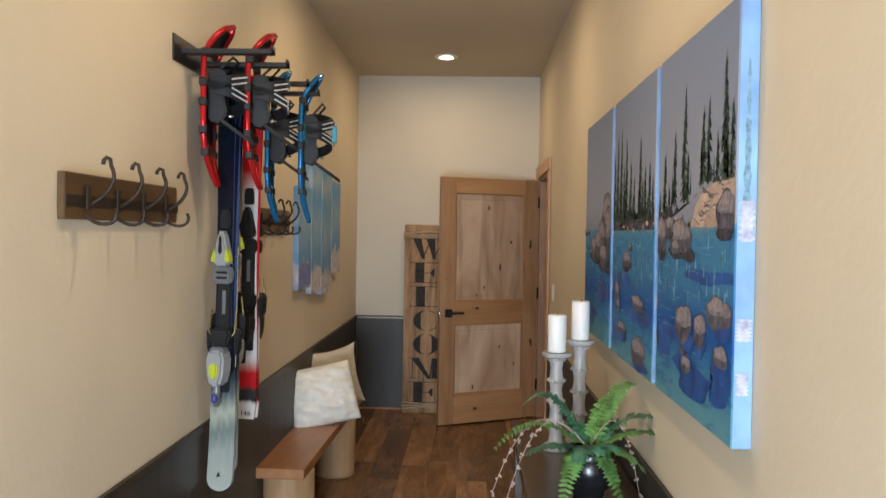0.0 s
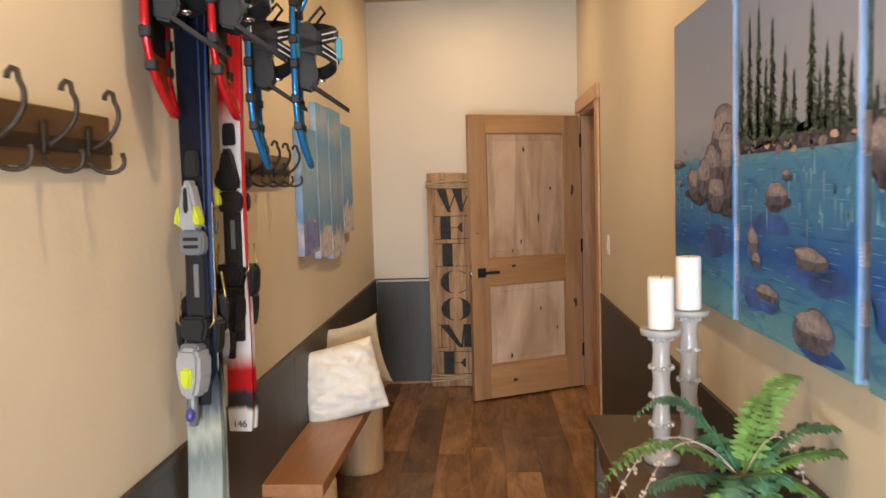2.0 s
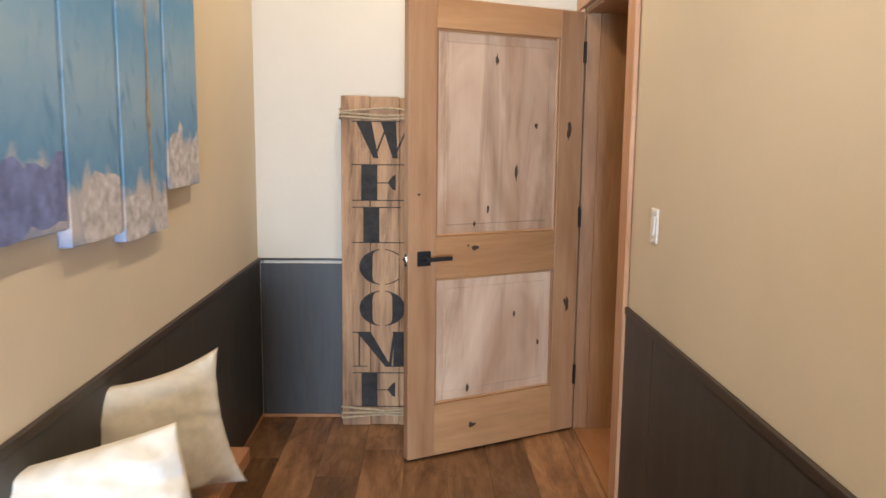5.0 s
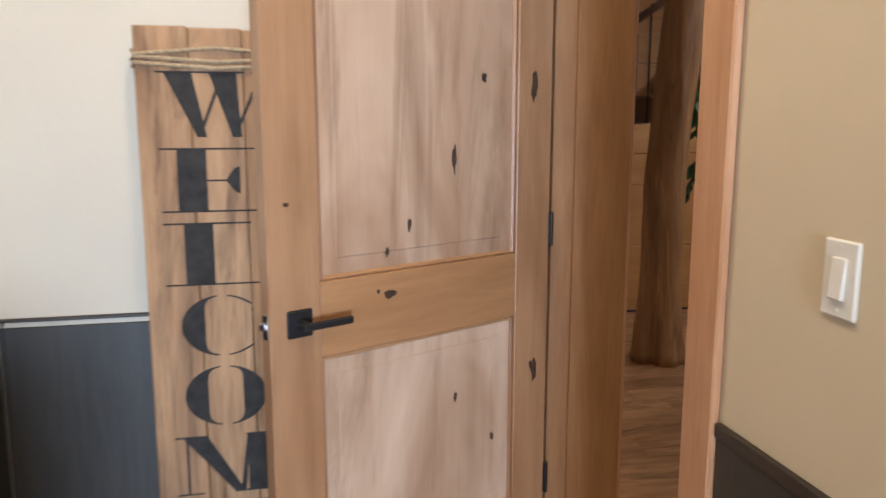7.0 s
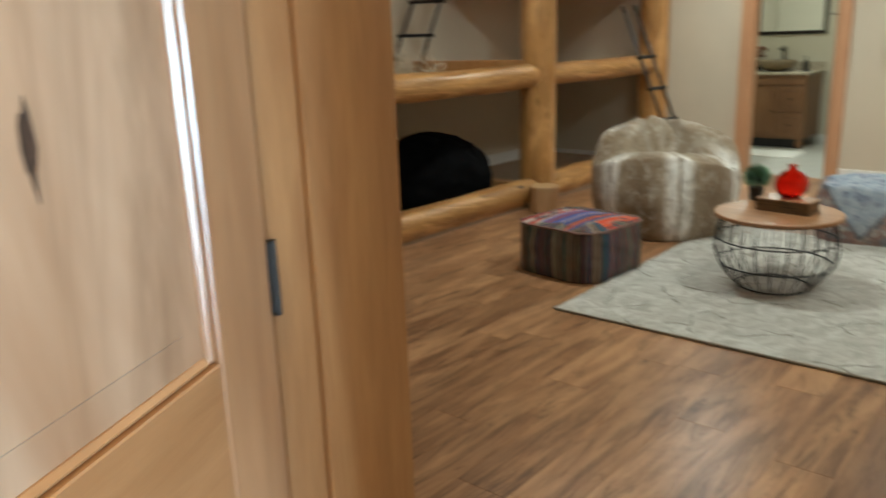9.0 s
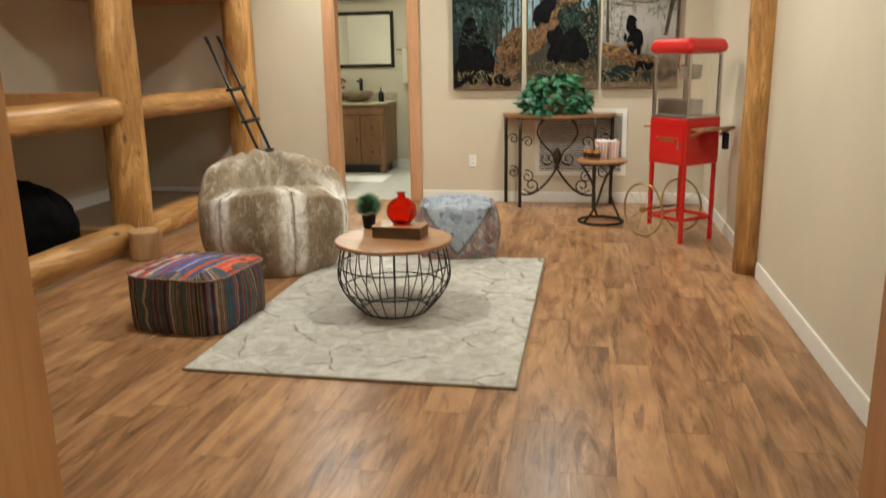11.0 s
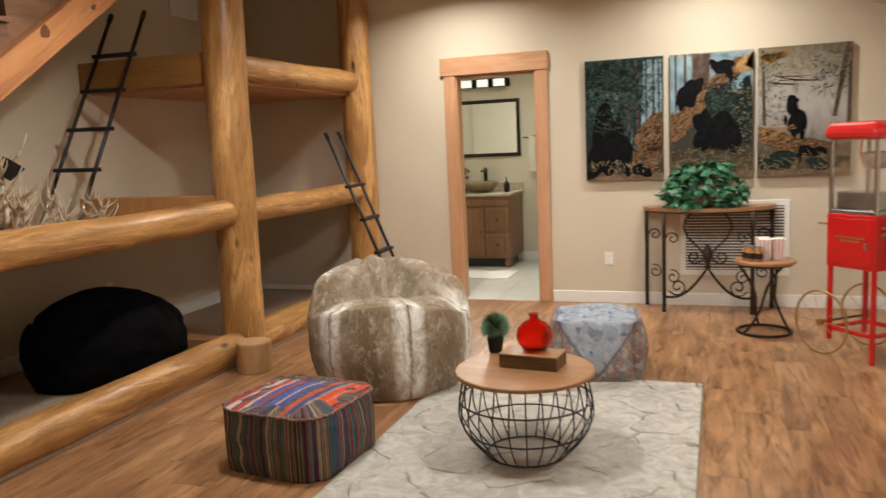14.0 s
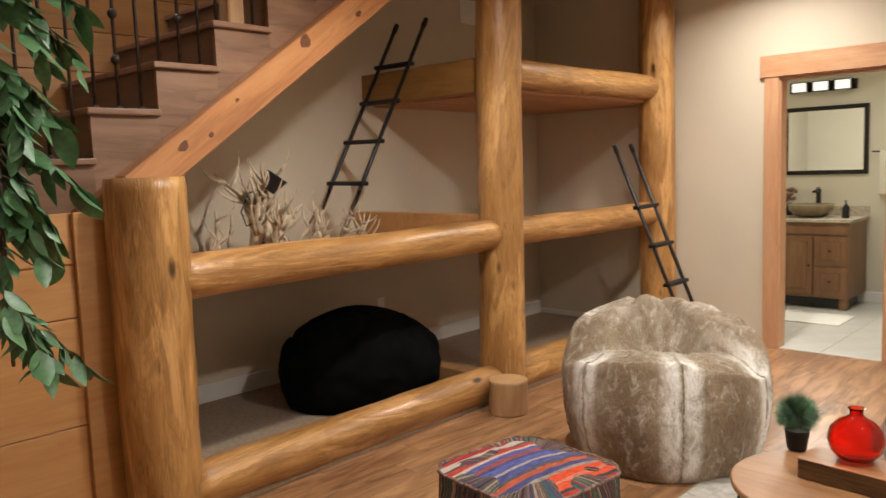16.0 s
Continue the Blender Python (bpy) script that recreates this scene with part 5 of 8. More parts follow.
setting("floor_alcove", box(3.4, XB, 10.0, YB, -0.006, 0.06), M_CARPET, "tan carpeted floor of the bunk alcove")

bath_way = thing("doorway_bath", "fir-cased open doorway to the bathroom", "doorway")
bath_way["kind"] = "structure"
for a, b in ((B0, B0 + 0.018), (B1 - 0.018, B1)):
    part("jamb", box(XB - 0.002, XB + 0.122, a, b, 0, BH, 0.002), M_CASE, bath_way)
part("head_jamb", box(XB - 0.002, XB + 0.122, B0 + 0.018, B1 - 0.018, BH - 0.018, BH, 0.002), M_CASEH, bath_way)
for a, b in ((B0 - 0.105, B0 + 0.004), (B1 - 0.004, B1 + 0.105)):
    part("casing", box(XB - 0.022, XB - 0.0025, a, b, 0, BH + 0.004, 0.003), M_CASE, bath_way)
part("head_casing", box(XB - 0.030, XB - 0.0025, B0 - 0.115, B1 + 0.135, BH + 0.004, 2.242, 0.004), M_CASEH, bath_way)
for z in (0.25, 1.0, 1.75):
    part("hinge", box(XB + 0.07, XB + 0.10, B0 + 0.0185, B0 + 0.022, z, z + 0.09, 0.001), M_HINGE, bath_way)

# ---- log bunks ----
bunk = thing("log_bunk", "built-in bunk frame of varnished golden pine logs", "bunk bed", pose(5.86, 10.06, 0))
B_IN = bunk.matrix_basis.inverted()


def bunk_log(name, a, b, r, seed):
    a, b = Vector(a), Vector(b)
    d = b - a
    m = B_IN @ Matrix.Translation(a) @ d.to_track_quat("Z", "Y").to_matrix().to_4x4()
    return part(name, log_mesh(d.length, r, seed), M_LOG, bunk, "", True, m)


bunk_log("post", (3.535, 10.08, 0), (3.535, 10.08, 1.49), 0.160, 1)
bunk_log("post", (5.87, 10.07, 0), (5.93, 10.07, 2.66), 0.145, 2)
bunk_log("post", (7.94, 10.04, 0), (7.94, 10.04, 2.96), 0.145, 3)
bunk_log("front_rail", (3.62, 10.06, 1.052), (5.80, 10.07, 1.058), 0.098, 4)
bunk_log("front_rail", (5.95, 10.07, 1.058), (7.88, 10.05, 1.05), 0.092, 5)
bunk_log("base_rail", (3.62, 10.05, 0.116), (5.74, 10.05, 0.116), 0.108, 6)
bunk_log("base_rail", (5.98, 10.07, 0.12), (7.88, 10.06, 0.12), 0.112, 7)
bunk_log("upper_rail", (5.98, 10.07, 2.075), (7.88, 10.05, 2.065), 0.095, 8)


def bunk_box(name, x0, x1, y0, y1, z0, z1, mat_):
    return part(name, box(x0, x1, y0, y1, z0, z1, 0.006, m=B_IN), mat_, bunk)


M_PLY = wood("reddish_bunk_deck", (0.30, 0.13, 0.055), (0.42, 0.20, 0.09), (0.52, 0.28, 0.14), "X", 0.5, 0.8, True)
M_LOGY = wood("hewn_side_beam", (0.17, 0.078, 0.018), (0.27, 0.13, 0.034), (0.36, 0.19, 0.06), "Y", 0.4, 0.7, True, 1.5)
bunk_box("side_beam", 5.90, 6.0, 10.16, YB - 0.002, 1.965, 2.185, M_LOGY)
bunk_box("side_beam", 5.78, 5.88, 10.09, YB - 0.002, 0.95, 1.185, M_PINEWALL)
bunk_box("side_beam", 5.60, 5.72, 10.14, YB - 0.02, 0.062, 0.20, M_JAMB)
for x0, x1, z in ((6.005, XB - 0.004, 1.955), (5.8805, XB - 0.004, 0.975), (3.45, 5.7795, 0.955)):
    n = 8
    for k in range(n):
        y0 = 10.08 + (YB - 0.004 - 10.08) * k / n
        bunk_box("deck_board", x0, x1, y0 + 0.001, y0 + (YB - 10.084) / n - 0.001, z, z + 0.03, M_PLY)

stump = part("log_stump", log_mesh(0.205, 0.118, 21), M_STUMP, None, "", True, pose(5.60, 9.815, 0))
tagged(stump, "short sawn log stump beside the bunk post", "stump")
part("cut_face", lathe([(0.112, 0.2055), (0.112, 0.2065)], 28), M_LOGEND, stump, "pale cut face")

beam = setting("ceiling_beam", box(5.67, 5.87, YR + 0.004, 10.0, 2.61, 2.87, 0.012, 2), M_CASEH, "sawn pine beam across the ceiling")
setting("stair_beam", box(4.75, 5.72, 10.02, 10.17, 2.58, 2.8, 0.01, 2), M_TRIMO, "sawn pine beam beside the stairs")
wp = log_between("wall_log_post", (5.70, 5.60, 0), (5.70, 5.60, 2.609), 0.10, 33, "varnished log post standing against the wall", "log post")


# ---- ladders ----
def ladder(label, lo_a, lo_b, hi_a, hi_b, rungs, chrome=0.0):
    la = thing("bunk_ladder", label, "ladder", Matrix.Translation(lo_a), "bunk ladders")
    inv = Matrix.Translation(-Vector(lo_a))
    for lo, hi in ((lo_a, hi_a), (lo_b, hi_b)):
        lo, hi = inv @ Vector(lo), inv @ Vector(hi)
        r = part("side_rail", tube([lo, lo.lerp(hi, 0.5), hi], 0.014, 10), M_BLACK, la, smooth=True)
        part("end_cap", tube([hi.lerp(lo, 0.035), hi, hi + (hi - lo).normalized() * 0.006], 0.018, 10), M_BLACK, r, smooth=True)
        if chrome:
            part("bright_sleeve", tube([lo.lerp(hi, 0.01), lo.lerp(hi, chrome)], 0.0155, 10), M_STEEL, r, "bright steel sleeve", True)
    for s in rungs:
        a, b = inv @ Vector(lo_a).lerp(Vector(hi_a), s), inv @ Vector(lo_b).lerp(Vector(hi_b), s)
        d = (b - a).normalized()
        a, b = a - d * 0.03, b + d * 0.03
        bm = bmesh.new()
        m = Matrix.Translation(a) @ d.to_track_quat("X", "Z").to_matrix().to_4x4()
        box(0, (b - a).length, -0.03, 0.03, -0.014, 0.014, 0.005, bm=bm, m=m)
        part("rung", bm, M_BLKP, la)


ladder("black steel bunk ladder leaning on the upper bunk", (5.04, 10.70, 0.985), (5.06, 11.03, 0.985), (6.106, 10.87, 2.54), (6.15, 11.215, 2.552), (0.27, 0.445, 0.62, 0.79), 0.24)
ladder("black steel bunk ladder leaning on the lower log rail", (7.62, 9.42, 0.0), (7.36, 9.42, 0.0), (7.492, 10.03, 1.615), (7.232, 10.02, 1.605), (0.17, 0.35, 0.53, 0.71))

# ---- alcove: beanbag, antlers, vent ----
def bag_point(t, a, rx, ry, h, seed, phase, amp, base, power, top, fine):
    s0, rb = math.sin(base), math.cos(base) ** power
    if t < 0.08:
        r0, u = rb * t / 0.08, 0.0
    else:
        th = base + (math.pi / 2 - base) * (t - 0.08) / 0.92
        r0, u = max(0.0, math.cos(th)) ** power, (math.sin(th) - s0) / (1 - s0)
    c, s = math.cos(a), math.sin(a)
    seam = abs(math.sin(3 * a + phase)) ** 0.4
    r = r0 * (1 - 0.035 * (1 - seam) * max(0.0, 1 - u))
    q = Vector((c * r0 * 2 + seed, s * r0 * 2, u * 2.4))
    r *= 1 + amp * (1.6 * noise.noise(q) + 0.7 * noise.noise(q * 2.7)) + fine * noise.noise(q * 22)
    x, y, z = rx * r * c, ry * r * s, h * u
    if top:
        x, y, z = top(x, y, z, u)
    return Vector((x, y, max(0.0, z + fine * h * noise.noise(q * 19) * u)))


def round_bag(args, n=110, rings=70):
    """A stuffed round bag on a flattened base, with shallow seams and creases."""
    bm = bmesh.new()
    rows = [[bm.verts.new(bag_point(k / rings, 2 * math.pi * i / n, *args)) for i in range(n)] for k in range(rings + 1)]
    for a, b in zip(rows, rows[1:]):
        for i in range(n):
            bm.faces.new((a[i], a[(i + 1) % n], b[(i + 1) % n], b[i]))
    bmesh.ops.remove_doubles(bm, verts=bm.verts, dist=0.0006)
    return bm


def bag_seams(args, parent, material, t0, t1, radius):
    for k in range(6):
        a = (k * math.pi - args[4]) / 3
        part("seam", tube([bag_point(t0 + (t1 - t0) * i / 24, a, *args[:-1], 0.0) for i in range(25)], radius, 5), material, parent)


def slump(x, y, z, u):
    k = u * u
    z += k * 0.05 * math.exp(-((x + 0.02) ** 2 + y * y) / 0.05)
    fold = 1 - abs(noise.noise(Vector((x * 3.5 + 2, y * 5, z * 4))))
    return x, y, z - 0.05 * u * max(0.0, fold - 0.82) * 5


BAG = (0.51, 0.42, 0.54, 5, 0.4, 0.05, -0.7, 0.66, slump, 0.0)
bag = thing("bean_bag", "slumped black cotton bean bag lying under the bunk", "bean bag", pose(5.13, 10.61, 0.06, 0, 0, -28))
part("cover", round_bag(BAG), M_BEAN, bag, "", True)
bag_seams(BAG, bag, M_BEAN, 0.14, 0.9, 0.004)

M_ANTLER = plain("bone_antler", (0.60, 0.50, 0.36), 0.55, var=0.35, scale=22, bumps=0.3)
M_ANTLERD = plain("brown_antler_base", (0.20, 0.13, 0.07), 0.6, var=0.4, scale=22)


def antler_mesh(seed, size):
    rng = random.Random(seed)
    bend = rng.uniform(-0.6, 0.6)
    main = [Vector((size * 0.35 * math.sin(s * 1.6 + bend) * s, size * 0.25 * s * math.cos(seed), size * (s - 0.12 * s * s))) for s in [i / 10 for i in range(11)]]
    bm = tube(main, 0.019 * size / 0.35, 7, taper=lambda s: 1 - 0.85 * s)
    for k in (2, 4, 5, 7, 8):
        o = main[k]
        d = Vector((rng.uniform(-1, 1), rng.uniform(-1, 1), rng.uniform(0.3, 1.0))).normalized()
        L = size * rng.uniform(0.28, 0.45)
        tube([o, o + d * L * 0.4, o + d * L * 0.75 + Vector((0, 0, L * 0.15)), o + d * L * 0.9 + Vector((0, 0, L * 0.4))], 0.0115 * size / 0.35, 6, bm, taper=lambda s: 1 - 0.85 * s)
    return bm


al = thing("antler_lamp", "table lamp built of pale antlers with a small black shade", "lamp", pose(4.52, 10.72, 0.985))
for k in range(11):
    a = k * 2.4
    part("antler", antler_mesh(k + 1, 0.38 if k % 3 else 0.46), M_ANTLER, al, "", True, pose(0.05 * math.cos(a), 0.05 * math.sin(a), 0.02 + 0.05 * (k % 4), 24 * math.sin(a * 1.3), 26 * math.cos(a), k * 47))
part("stem", tube([(0, 0, 0), (0.01, 0, 0.2), (0, 0.01, 0.4)], 0.024, 8, taper=lambda s: 1 - 0.4 * s), M_ANTLERD, al, smooth=True)
part("black_shade", lathe([(0.04, 0.0), (0.068, 0.10), (0.062, 0.10), (0.03, 0.004)], 18, m=pose(0.03, -0.05, 0.41, 20, 32, 0)), M_BLACK, al, "small black metal shade")
part("cord", tube([(0.02, -0.02, 0.42), (-0.09, -0.04, 0.40), (-0.15, -0.05, 0.30), (-0.12, -0.05, 0.22), (-0.04, -0.03, 0.24)], 0.004, 6), M_BLACK, al, smooth=True)
pile = thing("antler_pile", "row of shed pale antlers lying on the lower bunk", "antlers", pose(4.30, 10.60, 0.985))
for k in range(15):
    rng = random.Random(200 + k)
    x = -0.30 + 0.115 * k if k < 7 else 0.40 + 0.075 * (k - 7)
    part("antler", antler_mesh(40 + k, rng.uniform(0.26, 0.36)), M_ANTLER, pile, "", True, pose(x, rng.uniform(-0.12, 0.2), 0.0, rng.uniform(-25, 25), rng.uniform(-30, 30), rng.uniform(0, 360)))

vent = thing("wall_vent", "small white slatted air vent high on the wall", "vent", pose(7.22, YB, 2.79))
part("frame", box(-0.19, 0.19, -0.012, 0, -0.10, 0.10, 0.003), M_WHITE, vent)
for k in range(7):
    part("slat", box(-0.16, 0.16, -0.018, -0.0125, -0.078 + k * 0.024, -0.064 + k * 0.024, 0.001), M_WHITE, vent)

M_PINEKNOT = plain("red_brown_pine_knot", (0.13, 0.045, 0.018), 0.5, var=0.6, scale=90)

# ---- stairs ----
stairs = thing("staircase", "brown wooden staircase with iron balusters and orange trim", "staircase", pose(3.44, 10.33, 0))
stairs["kind"] = "structure"
RUN, RISE = 0.312, 0.2145
S_IN = stairs.matrix_basis.inverted()


def st_part(name, bm, mat_, parent=None, label="", smooth=False):
    bm.transform(S_IN)
    return part(name, bm, mat_, parent or stairs, label, smooth)


def sx(i):
    return 3.44 + RUN * i


def szt(i):
    return 1.795 + RISE * i


for i in range(-3, 8):
    st_part("tread", box(sx(i) - 0.022, sx(i + 1) + 0.004, 10.295, YB - 0.002, szt(i) - 0.03, szt(i), 0.007, 2), M_SKIRT)
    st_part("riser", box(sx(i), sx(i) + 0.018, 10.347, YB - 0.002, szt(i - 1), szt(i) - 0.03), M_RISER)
    zl = lambda x: 1.50 + 0.70 * (x - 3.53)
    x0, x1 = sx(i), sx(i + 1)
    out = [(x0, zl(x0)), (x1, zl(x1)), (x1, szt(i) - 0.031), (x0, szt(i) - 0.031)]
    bm = prism(out, 0.022, m=Matrix(((1, 0, 0, 0), (0, 0, -1, 10.345), (0, 1, 0, 0), (0, 0, 0, 1))))
    st_part("skirt_board", bm, M_SKIRT)
    for k, off in enumerate((0.06, 0.165, 0.27)):
        if k == 1 and i == 2:
            continue
        x = sx(i) + off
        b = st_part("baluster", tube([(x, 10.40, szt(i)), (x, 10.40, szt(i) + 0.85)], 0.008, 8), M_IRON, smooth=True)
        if k == 1:
            for zz in (0.22, 0.42):
                st_part("knuckle", lathe([(0.009, -0.022), (0.02, -0.008), (0.02, 0.008), (0.009, 0.022)], 10, m=Matrix.Translation((x, 10.40, szt(i) + zz))), M_IRON, b, smooth=True)
        st_part("shoe", box(x - 0.013, x + 0.013, 10.387, 10.413, szt(i), szt(i) + 0.018, 0.003), M_IRON, b)
x = sx(2) + 0.15
st_part("newel", box(x - 0.045, x + 0.045, 10.355, 10.445, szt(2), szt(2) + 1.05, 0.008), M_STUMP)
SLOPE = math.atan(0.70)
for s0, s1 in ((2.6, 3.53), (3.53, 5.75)):
    m = S_IN @ Matrix.Translation((s0, 10.245, zl(s0) - 0.003)) @ Matrix.Rotation(-SLOPE, 4, "Y")
    tb = part("trim_board", box(0, (s1 - s0) / math.cos(SLOPE), 0, 0.09, -0.161, 0, 0.004), M_TRIMO, stairs, "orange pine trim board", False, m)
    for n, (x, z) in enumerate(((1.21, -0.035), (0.31, -0.06), (0.46, -0.10), (0.68, -0.05), (1.62, -0.10), (2.3, -0.06)) if s0 > 3 else ()):
        r = (0.030, 0.022, 0.012, 0.009, 0.016, 0.022)[n]
        part("knot", prism(blob(0, 0, r * 1.3, r, random.Random(n), 16, 0.2), 0.0012, m=Matrix.Translation((x, 0.0003, z)) @ Matrix.Rotation(math.pi / 2, 4, "X")), M_PINEKNOT, tb)
out = [(2.6, zl(2.6) - 0.19), (5.75, zl(5.75) - 0.19), (5.75, zl(5.75) - 0.16), (2.6, zl(2.6) - 0.16)]
st_part("soffit", prism(out, 1.012, m=Matrix(((1, 0, 0, 0), (0, 0, -1, YB - 0.004), (0, 1, 0, 0), (0, 0, 0, 1)))), M_WALL2)
rail = [(sx(i) + 0.15, 10.40, szt(i) + 0.87) for i in range(-3, 8)]
st_part("handrail", tube(rail, 0.028, 10), M_RISER, smooth=True)

pw = thing("pine_wall_low", "honey pine board wall below the stairs", "wall")
pw["kind"] = "structure"
for z0, z1 in ((0.0, 0.48), (0.48, 0.93), (0.93, 1.15), (1.15, 1.36)):
    part("board", box(XW, 3.47, 10.19, 10.22, z0 + 0.002, z1 - 0.002, 0.003), M_PINEWALL, pw)
part("corner_board", box(3.27, 3.44, 10.165, 10.188, 0, 1.36, 0.003), M_PINEWALL, pw)
pw = thing("pine_wall_high", "honey pine board wall behind the stairs", "wall")
pw["kind"] = "structure"
for k in range(14):
    z0 = 1.2 + 0.22 * k
    part("board", box(XW, min(5.69, 3.62 + (z0 - 1.30) / 0.70), YB - 0.024, YB - 0.0015, z0 + 0.002, z0 + 0.218, 0.003), M_PINEWALL, pw)
part("landing", box(XW, sx(-3), 10.35, YB - 0.03, 1.10, 1.15), M_SKIRT, pw)


# ---- leafy tree beside the stairs ----
M_LEAF = plain("ficus_leaf", (0.075, 0.175, 0.075), 0.42, var=0.85, scale=16, bumps=0.1)
M_TRUNK = plain("grey_brown_bark", (0.12, 0.085, 0.055), 0.8, var=0.3, scale=20, bumps=0.6)
tree = thing("ficus_tree", "leafy green tree on a gnarled cedar trunk by the stairs", "tree", pose(2.77, 9.42, 0))
TX, TY = -0.38, -0.36


def gnarled(length, r, seed, foot=True):
    """A barkless cedar trunk, hollowed and flared at the foot."""
    bm = bmesh.new()
    rows = []
    for k in range(49):
        s = k / 48
        row = []
        for i in range(32):
            a = 2 * math.pi * i / 32
            c, q = math.cos(a), math.sin(a)
            rr = r * (1 - 0.25 * s) * (1 + 0.22 * noise.noise(Vector((c * 1.5 + seed, q * 1.5, s * 4))) + 0.10 * noise.noise(Vector((c * 4, q * 4 + seed, s * 9))))
            rr *= 1 - 0.35 * max(0.0, math.cos(3 * a + 1.0 + s * 2)) ** 4 * (1 - s) ** 1.5
            rr *= 1 + 0.25 * max(0, 1 - s * 6)
            row.append(bm.verts.new((rr * c + 0.05 * math.sin(s * 4 + seed), rr * q + 0.04 * math.sin(s * 3), s * length)))
        rows.append(row)
    for a, b in zip(rows, rows[1:]):
        for i in range(32):
            bm.faces.new((a[i], a[(i + 1) % 32], b[(i + 1) % 32], b[i]))
    bm.faces.new(rows[0][::-1])
    bm.faces.new(rows[-1])
    return bm


M_CEDAR = wood("peeled_cedar", (0.15, 0.06, 0.02), (0.34, 0.165, 0.06), (0.48, 0.27, 0.12), "Z", 0.5, 0.5, False, 1.6, 0.5, 0, 1.0, 0.0, 0.6, True)
trunk = part("trunk", gnarled(2.75, 0.125, 4), M_CEDAR, tree, "gnarled peeled cedar trunk", True, Matrix.Translation((TX, TY, 0)))


def leaf_mesh(L, W, seed):
    rng = random.Random(seed)
    bm = bmesh.new()
    n = 6
    g = []
    for i in range(n + 1):
        s = i / n
        w = W * math.sin(math.pi * s ** 0.8) * (1 if s < 1 else 0)
        z = -0.25 * L * s * s + 0.05 * L * math.sin(s * 5 + seed)
        g.append([bm.verts.new((s * L, -w, z - w * 0.25)), bm.verts.new((s * L, 0, z)), bm.verts.new((s * L, w, z - w * 0.25))])
    for a, b in zip(g, g[1:]):
        for k in (0, 1):
            bm.faces.new((a[k], a[k + 1], b[k + 1], b[k]))
    bmesh.ops.remove_doubles(bm, verts=bm.verts, dist=0.0004)
    return finish("leaf", bm, M_LEAF, True)


leaves = [leaf_mesh(0.085, 0.02, 1), leaf_mesh(0.105, 0.026, 2), leaf_mesh(0.07, 0.019, 3)]
rng = random.Random(12)
for k in range(54):
    az = k * 2.39996
    z0 = (rng.uniform(1.95, 2.62) if k % 2 else rng.uniform(1.22, 1.86)) if k % 9 else rng.uniform(0.86, 1.1)
    reach = rng.uniform(0.10, 0.27)
    base = Vector((0, 0, z0 + 0.1))
    tip = Vector((reach * math.cos(az), reach * math.sin(az), z0 + rng.uniform(-0.24, 0.0)))
    mid = base.lerp(tip, 0.5) + Vector((0, 0, 0.05))
    br = part("branch", tube([base, mid, tip], 0.005, 5, taper=lambda s: 1 - 0.7 * s), M_TRUNK, tree, smooth=True)
    for j in range(13):
        s = 0.25 + 0.75 * j / 12
        p = base.lerp(mid, s * 2) if s < 0.5 else mid.lerp(tip, s * 2 - 1)
        lf = new("leaf", leaves[rng.randrange(3)])
        lf.parent = br
        lf.matrix_basis = Matrix.Translation(p) @ Euler((rng.uniform(-0.5, 0.5), rng.uniform(0.25, 1.25), az + rng.uniform(-1.6, 1.6)), "XYZ").to_matrix().to_4x4() @ Matrix.Scale(rng.uniform(0.9, 1.4), 4)
part("leader", tube([(TX + 0.03, TY, 2.6), (TX * 0.4, TY * 0.4, 2.75), (0, 0, 2.6), (0.01, 0, 1.7), (0, 0, 0.95)], 0.014, 7, taper=lambda s: 1 - 0.6 * s), M_TRUNK, tree, smooth=True)

# ---- rug ----
def rug_material():
    m, t, p = nt("grey_floral_rug")
    v = coords(t)
    vo = t.nodes.new("ShaderNodeTexVoronoi")
    vo.feature = "DISTANCE_TO_EDGE"
    vo.inputs["Scale"].default_value = 4.2
    nv = t.nodes.new("ShaderNodeTexNoise")
    nv.inputs["Scale"].default_value = 3.0
    t.links.new(v, nv.inputs["Vector"])
    t.links.new(mixc(t, 0.22, v, nv.outputs["Color"]), vo.inputs["Vector"])
    gaps = ramp(t, noisef(t, v, 5, 4, 0.6), [(0.47, (1, 1, 1)), (0.56, (0, 0, 0))])
    line = mixc(t, gaps, ramp(t, vo.outputs["Distance"], [(0.0, (0.1, 0.1, 0.1)), (0.035, (1, 1, 1))]), (1, 1, 1))
    tone = ramp(t, noisef(t, v, 9, 5, 0.65, 1.2), [(0.36, (0.41, 0.385, 0.345)), (0.5, (0.50, 0.475, 0.435)), (0.64, (0.60, 0.58, 0.54))])
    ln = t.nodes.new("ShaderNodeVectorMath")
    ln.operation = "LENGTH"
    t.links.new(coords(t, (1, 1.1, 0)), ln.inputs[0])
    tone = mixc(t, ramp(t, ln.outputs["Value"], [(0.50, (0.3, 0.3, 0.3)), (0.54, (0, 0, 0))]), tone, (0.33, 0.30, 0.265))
    t.links.new(mixc(t, line, (0.20, 0.175, 0.145), tone), p.inputs["Base Color"])
    p.inputs["Roughness"].default_value, p.inputs["Specular IOR Level"].default_value = 0.95, 0.1
    hm = t.nodes.new("ShaderNodeMath")
    hm.operation = "ADD"
    t.links.new(line, hm.inputs[0])
    t.links.new(noisef(t, v, 130, 3), hm.inputs[1])
    bump(t, p, hm.outputs[0], 0.7, 0.006)
    return m


